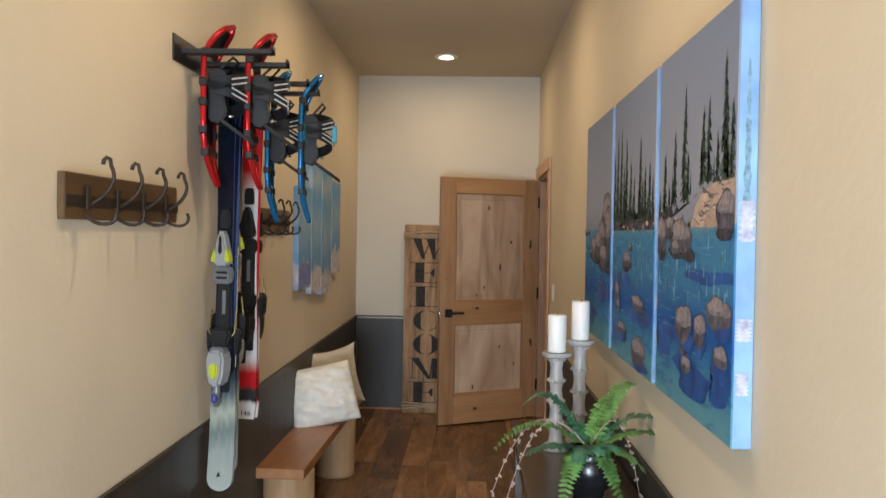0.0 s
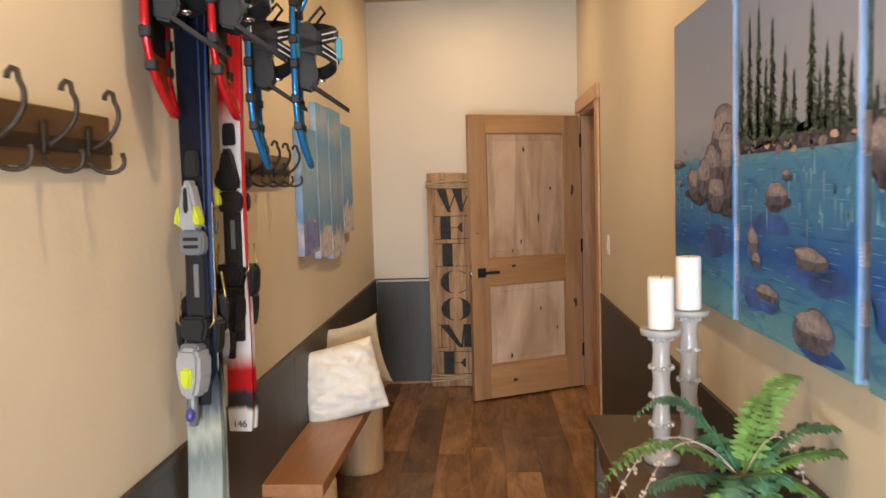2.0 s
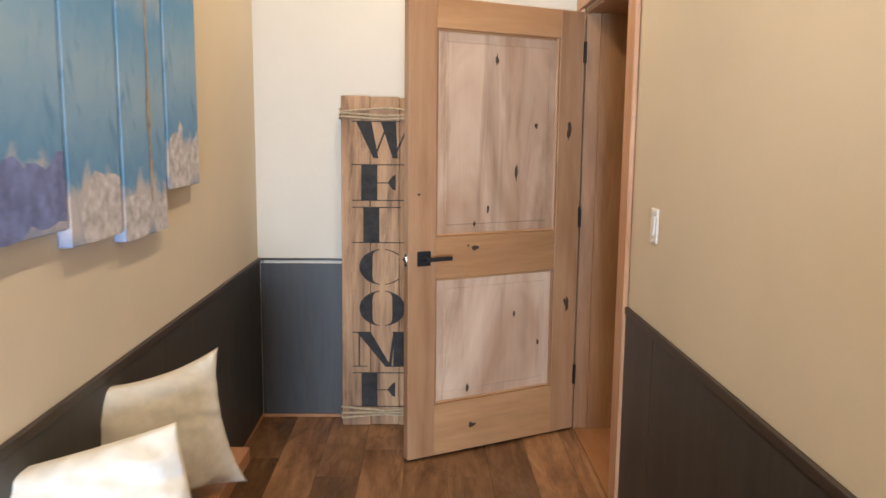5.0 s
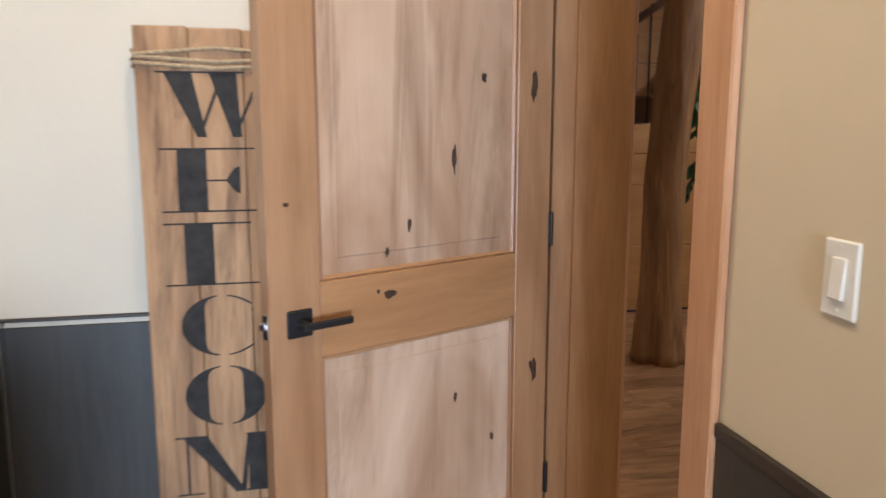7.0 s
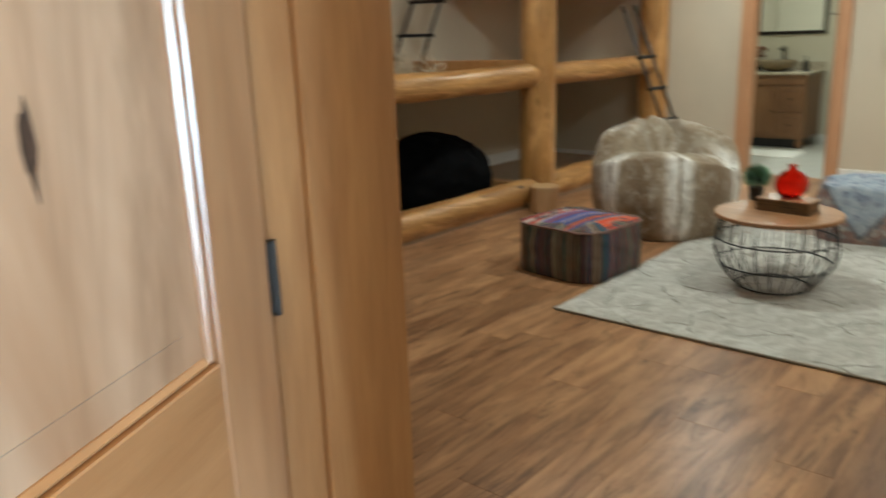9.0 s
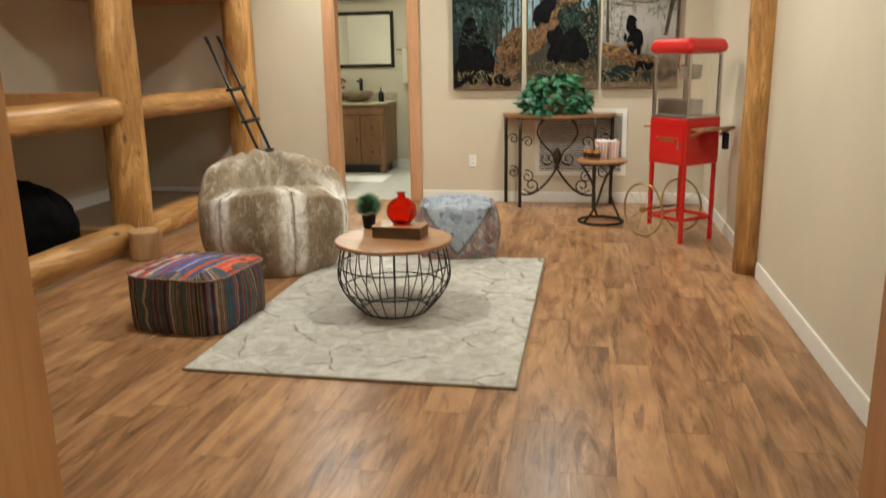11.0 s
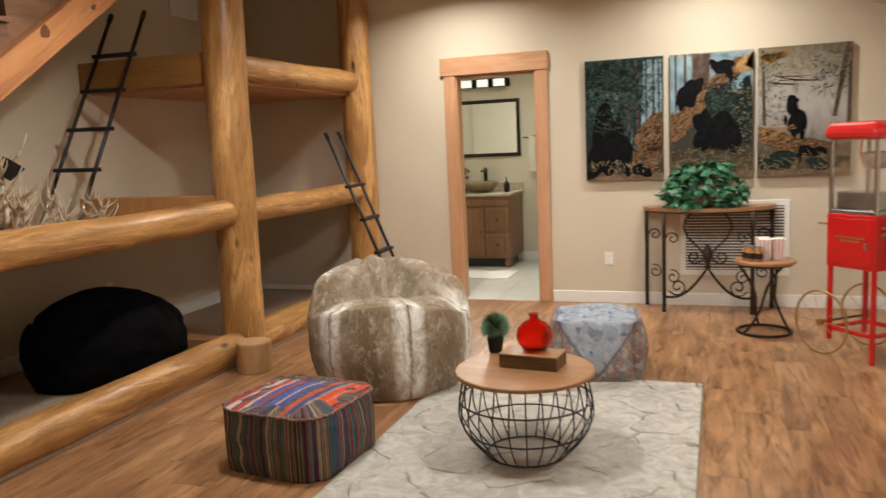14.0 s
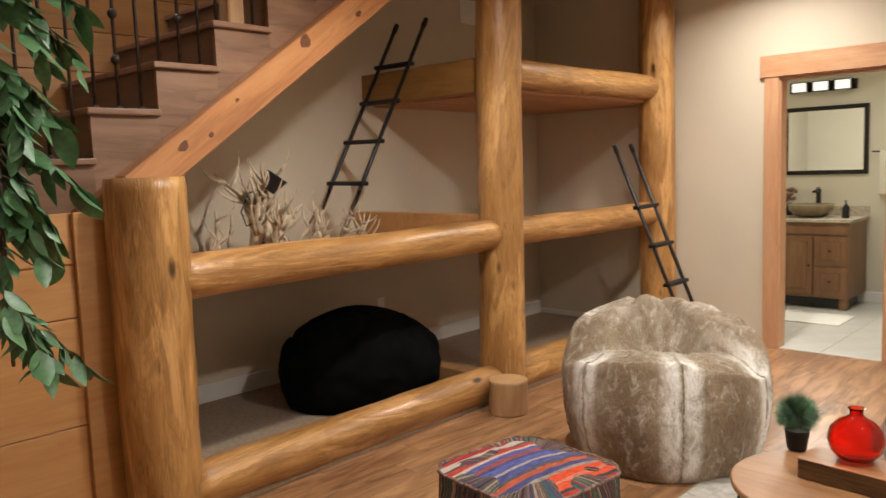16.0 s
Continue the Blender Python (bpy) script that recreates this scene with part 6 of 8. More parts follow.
rug = thing("area_rug", "pale grey area rug with a carved floral pattern", "rug", pose(4.735, 7.692, 0))
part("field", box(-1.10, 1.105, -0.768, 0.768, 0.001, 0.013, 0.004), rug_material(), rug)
part("edge_binding", tube([(-1.103, -0.77, 0.007), (1.108, -0.77, 0.007), (1.108, 0.77, 0.007), (-1.103, 0.77, 0.007)], 0.006, 6, closed=True), plain("rug_binding", (0.30, 0.26, 0.20), 0.9), rug)


# ---- striped pouf ----
def stripes_material(name, axis, palette, freq, seed):
    m, t, p = nt(name)
    v = coords(t)
    sep = t.nodes.new("ShaderNodeSeparateXYZ")
    t.links.new(v, sep.inputs[0])
    if axis == "XY":
        ad = t.nodes.new("ShaderNodeMath")
        ad.operation = "ARCTAN2"
        t.links.new(sep.outputs[0], ad.inputs[0])
        t.links.new(sep.outputs[1], ad.inputs[1])
        sc_ = t.nodes.new("ShaderNodeMath")
        sc_.operation = "MULTIPLY"
        sc_.inputs[1].default_value = 0.30
        t.links.new(ad.outputs[0], sc_.inputs[0])
        base = sc_.outputs[0]
    else:
        base = sep.outputs[1]
    wob = t.nodes.new("ShaderNodeMath")
    wob.operation = "MULTIPLY_ADD"
    wob.inputs[1].default_value = 0.003
    t.links.new(noisef(t, v, 14, 4), wob.inputs[0])
    t.links.new(base, wob.inputs[2])
    n = t.nodes.new("ShaderNodeTexNoise")
    n.noise_dimensions = "1D"
    n.inputs["Scale"].default_value, n.inputs["Detail"].default_value, n.inputs["Roughness"].default_value = freq, 2.5, 0.7
    off = t.nodes.new("ShaderNodeMath")
    off.operation = "ADD"
    off.inputs[1].default_value = seed
    t.links.new(wob.outputs[0], off.inputs[0])
    t.links.new(off.outputs[0], n.inputs["W"])
    r = t.nodes.new("ShaderNodeValToRGB")
    r.color_ramp.interpolation = "CONSTANT"
    el = r.color_ramp.elements
    while len(el) < len(palette):
        el.new(0.5)
    for k, (e, c) in enumerate(zip(el, palette)):
        e.position, e.color = 0.30 + 0.40 * k / len(palette), rgba(c)
    t.links.new(n.outputs["Fac"], r.inputs[0])
    c = mixc(t, 0.35, r.outputs[0], ramp(t, noisef(t, v, 55, 4), [(0.3, (0.06, 0.05, 0.05)), (0.75, (0.55, 0.5, 0.45))]), "OVERLAY")
    t.links.new(c, p.inputs["Base Color"])
    p.inputs["Roughness"].default_value, p.inputs["Specular IOR Level"].default_value = 0.9, 0.15
    bump(t, p, noisef(t, v, 150, 3), 0.5, 0.004)
    return m


def band_material(name, stops, lo, hi):
    """Broad woven bands across the top of the pouf."""
    m, t, p = nt(name)
    v = coords(t)
    sep = t.nodes.new("ShaderNodeSeparateXYZ")
    t.links.new(v, sep.inputs[0])
    mr = t.nodes.new("ShaderNodeMapRange")
    mr.inputs[1].default_value, mr.inputs[2].default_value = lo, hi
    wob = t.nodes.new("ShaderNodeMath")
    wob.operation = "MULTIPLY_ADD"
    wob.inputs[1].default_value = 0.035
    t.links.new(noisef(t, coords(t, (0.5, 1, 1)), 17, 5), wob.inputs[0])
    t.links.new(sep.outputs[1], wob.inputs[2])
    t.links.new(wob.outputs[0], mr.inputs[0])
    r = t.nodes.new("ShaderNodeValToRGB")
    r.color_ramp.interpolation = "CONSTANT"
    el = r.color_ramp.elements
    while len(el) < len(stops):
        el.new(0.5)
    for e, (pp, c) in zip(el, stops):
        e.position, e.color = pp, rgba(c)
    t.links.new(mr.outputs[0], r.inputs[0])
    c = mixc(t, 0.5, r.outputs[0], ramp(t, noisef(t, coords(t, (1, 3, 1)), 30, 5), [(0.3, (0.08, 0.06, 0.06)), (0.75, (0.8, 0.75, 0.7))]), "OVERLAY")
    t.links.new(c, p.inputs["Base Color"])
    p.inputs["Roughness"].default_value, p.inputs["Specular IOR Level"].default_value = 0.9, 0.15
    bump(t, p, noisef(t, v, 120, 3), 0.6, 0.004)
    return m


PAL = [(0.03, 0.02, 0.02), (0.20, 0.02, 0.02), (0.025, 0.06, 0.13), (0.10, 0.065, 0.045), (0.015, 0.10, 0.11), (0.16, 0.11, 0.08), (0.055, 0.03, 0.025), (0.28, 0.23, 0.18), (0.05, 0.06, 0.035), (0.26, 0.03, 0.03), (0.03, 0.05, 0.10), (0.07, 0.045, 0.03)]
PAL = [tuple(min(1.0, c * 1.35 + 0.006) for c in q) for q in PAL]
M_STRIPE = stripes_material("woven_stripes", "XY", PAL, 15.0, 3.7)
KILIM = [(0.45, 0.05, 0.035), (0.07, 0.06, 0.07), (0.62, 0.11, 0.045), (0.55, 0.20, 0.15), (0.62, 0.09, 0.035), (0.30, 0.27, 0.25), (0.08, 0.09, 0.22), (0.50, 0.12, 0.06), (0.11, 0.10, 0.12), (0.09, 0.11, 0.30), (0.42, 0.36, 0.33), (0.10, 0.13, 0.38), (0.08, 0.09, 0.22), (0.30, 0.10, 0.12), (0.10, 0.12, 0.36), (0.55, 0.50, 0.45), (0.48, 0.07, 0.05), (0.12, 0.09, 0.09), (0.52, 0.48, 0.44), (0.40, 0.05, 0.04)]
M_BANDS = band_material("kilim_bands", [(k / 20 + 0.012 * math.sin(k * 2.7), c) for k, c in enumerate(KILIM)], -0.28, 0.28)


def puffy_box(w, d, h, bulge, n=26, seed=0, corner=0.16):
    """A stuffed square cushion body."""
    bm = bmesh.new()
    bmesh.ops.create_cube(bm, size=2)
    bmesh.ops.subdivide_edges(bm, edges=list(bm.edges), cuts=n, use_grid_fill=True)
    for v in bm.verts:
        x, y, z = v.co
        k = (1 - corner) + corner * (1 - min(1.0, (abs(x) * abs(y)) ** 6))
        bx = 1 + bulge * (1 - y * y) * (1 - z * z)
        by = 1 + bulge * (1 - x * x) * (1 - z * z)
        bz = 1 + bulge * 1.6 * (1 - x * x) * (1 - y * y)
        wob = 0.012 * noise.noise(Vector((x * 2.2 + seed, y * 2.2, z * 2.2)))
        v.co = Vector((x * bx * k * w / 2 + wob, y * by * k * d / 2 + wob, (z * (bz if z > 0 else 1) + 1) * h / 2 + wob * 0.6 * (z + 1)))
    return bm


pouf = thing("pouf", "square kilim pouf woven in many coloured stripes", "pouf", pose(4.37, 8.75, 0, 0, 0, -7))
part("body", puffy_box(0.56, 0.58, 0.295, 0.085), M_STRIPE, pouf, "", True)
topm = bmesh.new()
bmesh.ops.create_grid(topm, x_segments=24, y_segments=24, size=1)
for v in topm.verts:
    x, y = v.co.x, v.co.y
    kk = 0.85 + 0.15 * (1 - min(1.0, (abs(x) * abs(y)) ** 6))
    v.co = Vector((x * kk * 0.276, y * kk * 0.286, 0.294 + 0.030 * (1 - x * x) * (1 - y * y) + 0.004 * noise.noise(Vector((x * 4, y * 4, 5)))))
part("top_panel", topm, M_BANDS, pouf, "kilim top in blue, orange and red bands", True)
PIPE = []
for k in range(64):
    a = 2 * math.pi * k / 64
    x, y = math.cos(a), math.sin(a)
    m_ = max(abs(x), abs(y))
    x, y = x / m_, y / m_
    kk = 0.85 + 0.15 * (1 - min(1.0, (abs(x) * abs(y)) ** 6))
    PIPE.append((x * kk * 0.282, y * kk * 0.292, 0.295 + 0.003 * math.sin(k * 2.3)))
part("piping", tube(PIPE, 0.007, 6, closed=True), plain("frayed_piping", (0.20, 0.12, 0.10), 0.95, var=0.8, scale=60), pouf, "frayed multicoloured edge piping", True)


# ---- patterned grey pouf ----
def mosaic_material():
    m, t, p = nt("faded_tribal_weave")
    v = coords(t)
    sep = t.nodes.new("ShaderNodeSeparateXYZ")
    t.links.new(v, sep.inputs[0])
    ab = t.nodes.new("ShaderNodeMath")
    ab.operation = "ABSOLUTE"
    t.links.new(sep.outputs[1], ab.inputs[0])
    ma = t.nodes.new("ShaderNodeMath")
    ma.operation = "MULTIPLY_ADD"
    ma.inputs[1].default_value = -1.35
    t.links.new(ab.outputs[0], ma.inputs[0])
    t.links.new(sep.outputs[2], ma.inputs[2])
    mask = ramp(t, ma.outputs[0], [(0.045, (0, 0, 0)), (0.055, (1, 1, 1))])
    vo = t.nodes.new("ShaderNodeTexVoronoi")
    vo.distance = "MANHATTAN"
    vo.inputs["Scale"].default_value = 26
    t.links.new(v, vo.inputs["Vector"])
    rose = ramp(t, vo.outputs["Color"], [(0.2, (0.24, 0.13, 0.11)), (0.45, (0.36, 0.22, 0.19)), (0.6, (0.17, 0.20, 0.24)), (0.8, (0.46, 0.41, 0.37))])
    blue = ramp(t, vo.outputs["Color"], [(0.2, (0.27, 0.33, 0.42)), (0.6, (0.42, 0.46, 0.53)), (0.85, (0.13, 0.16, 0.24))])
    edge = ramp(t, ma.outputs[0], [(0.03, (0, 0, 0)), (0.042, (1, 1, 1)), (0.058, (1, 1, 1)), (0.07, (0, 0, 0))])
    c = mixc(t, edge, mixc(t, mask, rose, blue), (0.14, 0.14, 0.16))
    c = mixc(t, 0.22, c, ramp(t, noisef(t, v, 60, 5), [(0.35, (0.10, 0.10, 0.11)), (0.65, (0.5, 0.48, 0.47))]))
    t.links.new(c, p.inputs["Base Color"])
    p.inputs["Roughness"].default_value, p.inputs["Specular IOR Level"].default_value = 0.92, 0.12
    bump(t, p, noisef(t, v, 150, 3), 0.4, 0.003)
    return m


M_MOSAIC = mosaic_material()
pouf2 = thing("pouf", "rounded grey-blue and rose patterned fabric pouf", "pouf", pose(6.0, 7.56, 0, 0, 0, 9))
part("body", puffy_box(0.50, 0.53, 0.37, 0.17, 26, 4, 0.24), M_MOSAIC, pouf2, "", True)
bm = bmesh.new()
for k in range(5):
    a = k * math.pi / 5
    d = Vector((0, 0.038 * math.cos(a), 0.026 * math.sin(a)))
    tube([Vector((-0.284, 0, 0.235)) - d, Vector((-0.286, 0, 0.235)) + d], 0.0016, 5, bm)
part("star_motif", bm, M_GREYP, pouf2, "dark woven star motif")


# ---- fur bean bag chair ----
def fur_material(panels):
    m, t, p = nt("striped_fur")
    v = coords(t)
    sep = t.nodes.new("ShaderNodeSeparateXYZ")
    t.links.new(v, sep.inputs[0])
    at = t.nodes.new("ShaderNodeMath")
    at.operation = "ARCTAN2"
    t.links.new(sep.outputs[1], at.inputs[0])
    t.links.new(sep.outputs[0], at.inputs[1])
    ml = t.nodes.new("ShaderNodeMath")
    ml.operation = "MULTIPLY_ADD"
    ml.inputs[1].default_value, ml.inputs[2].default_value = panels / 2, 1.43
    t.links.new(at.outputs[0], ml.inputs[0])
    wob = t.nodes.new("ShaderNodeMath")
    wob.operation = "MULTIPLY_ADD"
    wob.inputs[1].default_value = 0.6
    t.links.new(noisef(t, coords(t, (1, 1, 0.6)), 7, 5, 0.7, 0.6), wob.inputs[0])
    t.links.new(ml.outputs[0], wob.inputs[2])
    sn = t.nodes.new("ShaderNodeMath")
    sn.operation = "SINE"
    t.links.new(wob.outputs[0], sn.inputs[0])
    ab = t.nodes.new("ShaderNodeMath")
    ab.operation = "ABSOLUTE"
    t.links.new(sn.outputs[0], ab.inputs[0])
    base = ramp(t, ab.outputs[0], [(0.0, (0.36, 0.29, 0.21)), (0.05, (0.66, 0.60, 0.52)), (0.14, (0.96, 0.94, 0.91)), (0.40, (0.92, 0.89, 0.84)), (0.62, (0.40, 0.315, 0.225)), (1.0, (0.25, 0.18, 0.115))])
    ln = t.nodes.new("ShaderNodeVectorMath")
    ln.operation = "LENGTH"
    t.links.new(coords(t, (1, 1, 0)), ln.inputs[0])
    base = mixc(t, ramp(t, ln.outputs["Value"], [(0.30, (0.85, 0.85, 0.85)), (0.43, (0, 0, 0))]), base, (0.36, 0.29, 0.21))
    base = mixc(t, ramp(t, noisef(t, coords(t, (1, 1, 0.7)), 11, 5, 0.75, 0.8), [(0.47, (0, 0, 0)), (0.66, (0.6, 0.6, 0.6))]), base, (0.19, 0.135, 0.085))
    base = mixc(t, ramp(t, noisef(t, coords(t, (1, 1, 0.6)), 17, 5, 0.75, 0.8), [(0.52, (0, 0, 0)), (0.70, (0.6, 0.6, 0.6))]), base, (0.80, 0.75, 0.67))
    strand = ramp(t, noisef(t, coords(t, (1, 1, 0.3)), 70, 4, 0.7), [(0.3, (0.30, 0.29, 0.28)), (0.7, (0.72, 0.71, 0.70))])
    t.links.new(mixc(t, 0.35, base, strand, "OVERLAY"), p.inputs["Base Color"])
    p.inputs["Roughness"].default_value, p.inputs["Specular IOR Level"].default_value = 0.95, 0.15
    p.inputs["Sheen Weight"].default_value, p.inputs["Sheen Roughness"].default_value = 0.15, 0.5
    bump(t, p, noisef(t, coords(t, (1, 1, 0.4)), 85, 4, 0.7), 0.9, 0.012)
    return m


M_FUR = fur_material(6)
FRONT = (-0.958, -0.286)


def seat_hollow(x, y, z, u):
    """The sat-in hollow: a low lip in front, a deep dent, a crumpled crest behind it."""
    d, l = x * FRONT[0] + y * FRONT[1], x * FRONT[1] - y * FRONT[0]
    back = min(1.0, max(0.0, (0.13 - d - 0.19 * math.exp(-((l - 0.01) / 0.15) ** 2)) / 0.12))
    back = back * back * (3 - 2 * back)
    lip = 0.565 - 0.5 * (l - 0.03) ** 2
    crest = 0.745 + 0.035 * math.exp(-((d + 0.16) ** 2 + (l - 0.08) ** 2) / 0.015) - 0.55 * (l - 0.03) ** 2 - 0.9 * max(0.0, -d - 0.2) ** 2
    cap = lip + (crest - lip) * back
    cap -= 0.20 * math.exp(-((d - 0.06) ** 2 / 0.012 + (l - 0.01) ** 2 / 0.024))
    cap -= 0.085 * math.exp(-(l + 0.055 + 0.45 * (d + 0.12)) ** 2 / 0.0011) * back
    cap -= 0.030 * math.exp(-(l - 0.17 - 0.30 * (d + 0.12)) ** 2 / 0.0009) * back
    cap += 0.030 * noise.noise(Vector((x * 8, y * 8, 4))) * (0.4 + 0.6 * back) + 0.010 * noise.noise(Vector((x * 21, y * 21, 7)))
    over = z - cap
    if over > -0.10:
        k = min(1.0, (over + 0.10) / 0.20)
        k = k * k * (3 - 2 * k)
        z = z * (1 - k) + (cap + 0.10 * max(over, 0.0)) * k
    return x, y, z


FURBAG = (0.49, 0.51, 0.86, 11, 1.73, 0.022, -0.72, 0.62, seat_hollow, 0.010)
fb = thing("bean_bag_chair", "large striped brown and cream faux-fur bean bag chair", "bean bag", pose(5.56, 8.78, 0, 0, 0, 10))
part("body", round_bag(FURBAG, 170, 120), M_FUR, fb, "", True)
bag_seams(FURBAG, fb, plain("seam_cord", (0.17, 0.13, 0.09), 0.95), 0.10, 0.60, 0.004)

# ---- wire basket table ----
M_TOPW = wood("basket_table_wood", (0.20, 0.09, 0.035), (0.34, 0.165, 0.07), (0.45, 0.25, 0.12), "Y", 0.4, 1.0)
tbl = thing("basket_table", "round wooden-topped coffee table on a black wire basket", "coffee table", pose(4.615, 7.69, 0.013))
part("tabletop", lathe([(0.31, 0.388), (0.322, 0.391), (0.323, 0.406), (0.318, 0.410)], 64), M_TOPW, tbl)


def basket_r(s):
    return 0.285 + 0.030 * math.sin(s * 3.0) - 0.105 * max(0.0, (s - 0.42) / 0.58) ** 1.8


bk = part("wire_basket", tube([(basket_r(0) * math.cos(a), basket_r(0) * math.sin(a), 0.384) for a in [i * math.pi / 32 for i in range(64)]], 0.005, 6, closed=True), M_BLACK, tbl, smooth=True)
for s in (0.30, 0.66, 1.0):
    part("ring", tube([(basket_r(s) * math.cos(a), basket_r(s) * math.sin(a), 0.384 * (1 - s) + 0.006 * s) for a in [i * math.pi / 32 for i in range(64)]], 0.0045, 6, closed=True), M_BLACK, bk, smooth=True)
wire = None
for k in range(26):
    a = 2 * math.pi * k / 26
    if wire is None:
        wire = finish("wire", tube([(basket_r(s), 0, 0.384 * (1 - s) + 0.006 * s) for s in [i / 12 for i in range(13)]], 0.0035, 6), M_BLACK, True)
    w = new("wire", wire)
    w.parent, w.matrix_basis = bk, pose(0, 0, 0, 0, 0, math.degrees(a))

M_BLOCK = wood("rustic_block", (0.018, 0.010, 0.005), (0.15, 0.08, 0.03), (0.30, 0.17, 0.07), "Y", 0.55, 0.7, False, 0, 0.65, 0, 0.6, 0, 0.9)
blk = part("wooden_riser", box(-0.075, 0.075, -0.14, 0.14, 0, 0.062, 0.004, 2), M_BLOCK, None, "", False, pose(4.66, 7.66, 0.424, 0, 0, -6))
tagged(blk, "rustic dark-edged wooden riser block on the table", "wooden block")
part("lid_board", box(-0.077, 0.077, -0.142, 0.142, 0.0625, 0.068, 0.002), M_TOPW, blk)
M_REDG = clear("red_glass", (0.95, 0.09, 0.025), 0.03, 1.4)
vs = thing("red_vase", "round red glass bottle vase on the wooden riser", "vase", pose(4.69, 7.655, 0.4925))
part("glass_body", lathe([(0.03, 0.0), (0.055, 0.008), (0.078, 0.035), (0.086, 0.07), (0.078, 0.105), (0.052, 0.133), (0.026, 0.146), (0.02, 0.155), (0.021, 0.168), (0.028, 0.174), (0.024, 0.175), (0.016, 0.165), (0.016, 0.152), (0.022, 0.143), (0.048, 0.128), (0.073, 0.103), (0.081, 0.07), (0.073, 0.038), (0.052, 0.013), (0.01, 0.006)], 40), M_REDG, vs, smooth=True)
sp = thing("small_plant", "small green grass ball in a tapered black pot", "potted plant", pose(4.86, 7.895, 0.424))
part("pot", lathe([(0.03, 0), (0.033, 0.003), (0.043, 0.075), (0.041, 0.075), (0.036, 0.065)], 24), M_BLKP, sp, smooth=False)
M_GRASS = plain("sage_grass", (0.12, 0.22, 0.125), 0.6, var=0.6, scale=40, bumps=0)
bm = bmesh.new()
rng = random.Random(5)
for k in range(1900):
    u, a = rng.uniform(-0.8, 1), rng.uniform(0, 6.283)
    d = Vector((math.sqrt(1 - u * u) * math.cos(a), math.sqrt(1 - u * u) * math.sin(a), u))
    o = Vector((0, 0, 0.128)) + d * 0.02
    e = Vector((0, 0, 0.134)) + d * rng.uniform(0.066, 0.088) + Vector((rng.uniform(-0.01, 0.01), rng.uniform(-0.01, 0.01), 0))
    s = d.orthogonal().normalized() * 0.0028
    bm.faces.new([bm.verts.new(q) for q in (o - s, e, o + s)])
tagged(part("grass_ball", bm, M_GRASS, sp), kind="stuff")


# ---- iron demilune console ----
def scroll(cx, cz, r, turns, start, n=30, sgn=1):
    return [(cx + sgn * r * (1 - 0.8 * i / n) * math.cos(start + turns * 6.283 * i / n), cz + r * (1 - 0.8 * i / n) * math.sin(start + turns * 6.283 * i / n)) for i in range(n + 1)]


dc = thing("demilune_console", "half-round wood-topped console on scrolled black iron legs", "console table", pose(8.075, 6.92, 0))
half = [(-0.40 * math.sin(math.pi * i / 28), -0.53 * math.cos(math.pi * i / 28)) for i in range(29)]
part("tabletop", prism(half, 0.028, m=Matrix.Translation((0, 0, 0.838))), M_TOPW, dc, "brown half-round wooden top")
part("rim", tube([(x * 0.97, y * 0.97, 0.832) for x, y in half], 0.009, 6), M_IRON, dc, smooth=True)
for y, x in ((-0.50, -0.02), (0.50, -0.02), (-0.34, -0.30), (0.34, -0.30)):
    lg = [(x, y, 0.83), (x - 0.015, y * 1.0, 0.7), (x + 0.01, y, 0.5), (x - 0.012, y, 0.25), (x, y, 0.03)]
    g = part("leg", tube(lg, 0.016, 8), M_IRON, dc, smooth=True)
    part("foot", lathe([(0.012, 0), (0.02, 0.012), (0.014, 0.03)], 10, m=Matrix.Translation((x, y, 0))), M_IRON, g)
    sg = 1 if y > 0 else -1
    for cz, r, st in ((0.62, 0.055, 0.0), (0.30, 0.06, 1.2)):
        part("scroll", tube([(x - 0.01, y - sg * 0.07 + a - 0, z) for a, z in scroll(0, cz, r, 1.3, st, 24, sg)], 0.006, 6), M_IRON, g, smooth=True)
yy = [-0.34 + 0.68 * i / 24 for i in range(25)]
part("stretcher", tube([(-0.27, y, 0.13 + 0.24 * (1 - abs(y) / 0.34) ** 1.5 - 0.05 * math.sin(abs(y) / 0.34 * math.pi)) for y in yy], 0.011, 6), M_IRON, dc, smooth=True)
for sg in (-1, 1):
    part("scroll", tube([(-0.27, sg * 0.235 + a, z) for a, z in scroll(0, 0.21, 0.075, 1.4, 3.6, 26, -sg)], 0.007, 6), M_IRON, dc, smooth=True)
    part("scroll", tube([(-0.27, sg * 0.10 + a, z) for a, z in scroll(0, 0.46, 0.06, 1.3, 3.4, 24, sg)], 0.007, 6), M_IRON, dc, smooth=True)
    part("brace", tube([(-0.27, sg * 0.02, 0.46), (-0.28, sg * 0.06, 0.53), (-0.28, sg * 0.15, 0.62), (-0.28, sg * 0.185, 0.70), (-0.28, sg * 0.17, 0.77), (-0.26, sg * 0.12, 0.825)], 0.008, 6), M_IRON, dc, smooth=True)
part("finial", lathe([(0.012, -0.11), (0.03, -0.09), (0.014, -0.07), (0.026, -0.05), (0.045, 0.0), (0.035, 0.05), (0.014, 0.09)], 14, m=Matrix.Translation((-0.275, 0, 0.47))), M_IRON, dc, smooth=True)

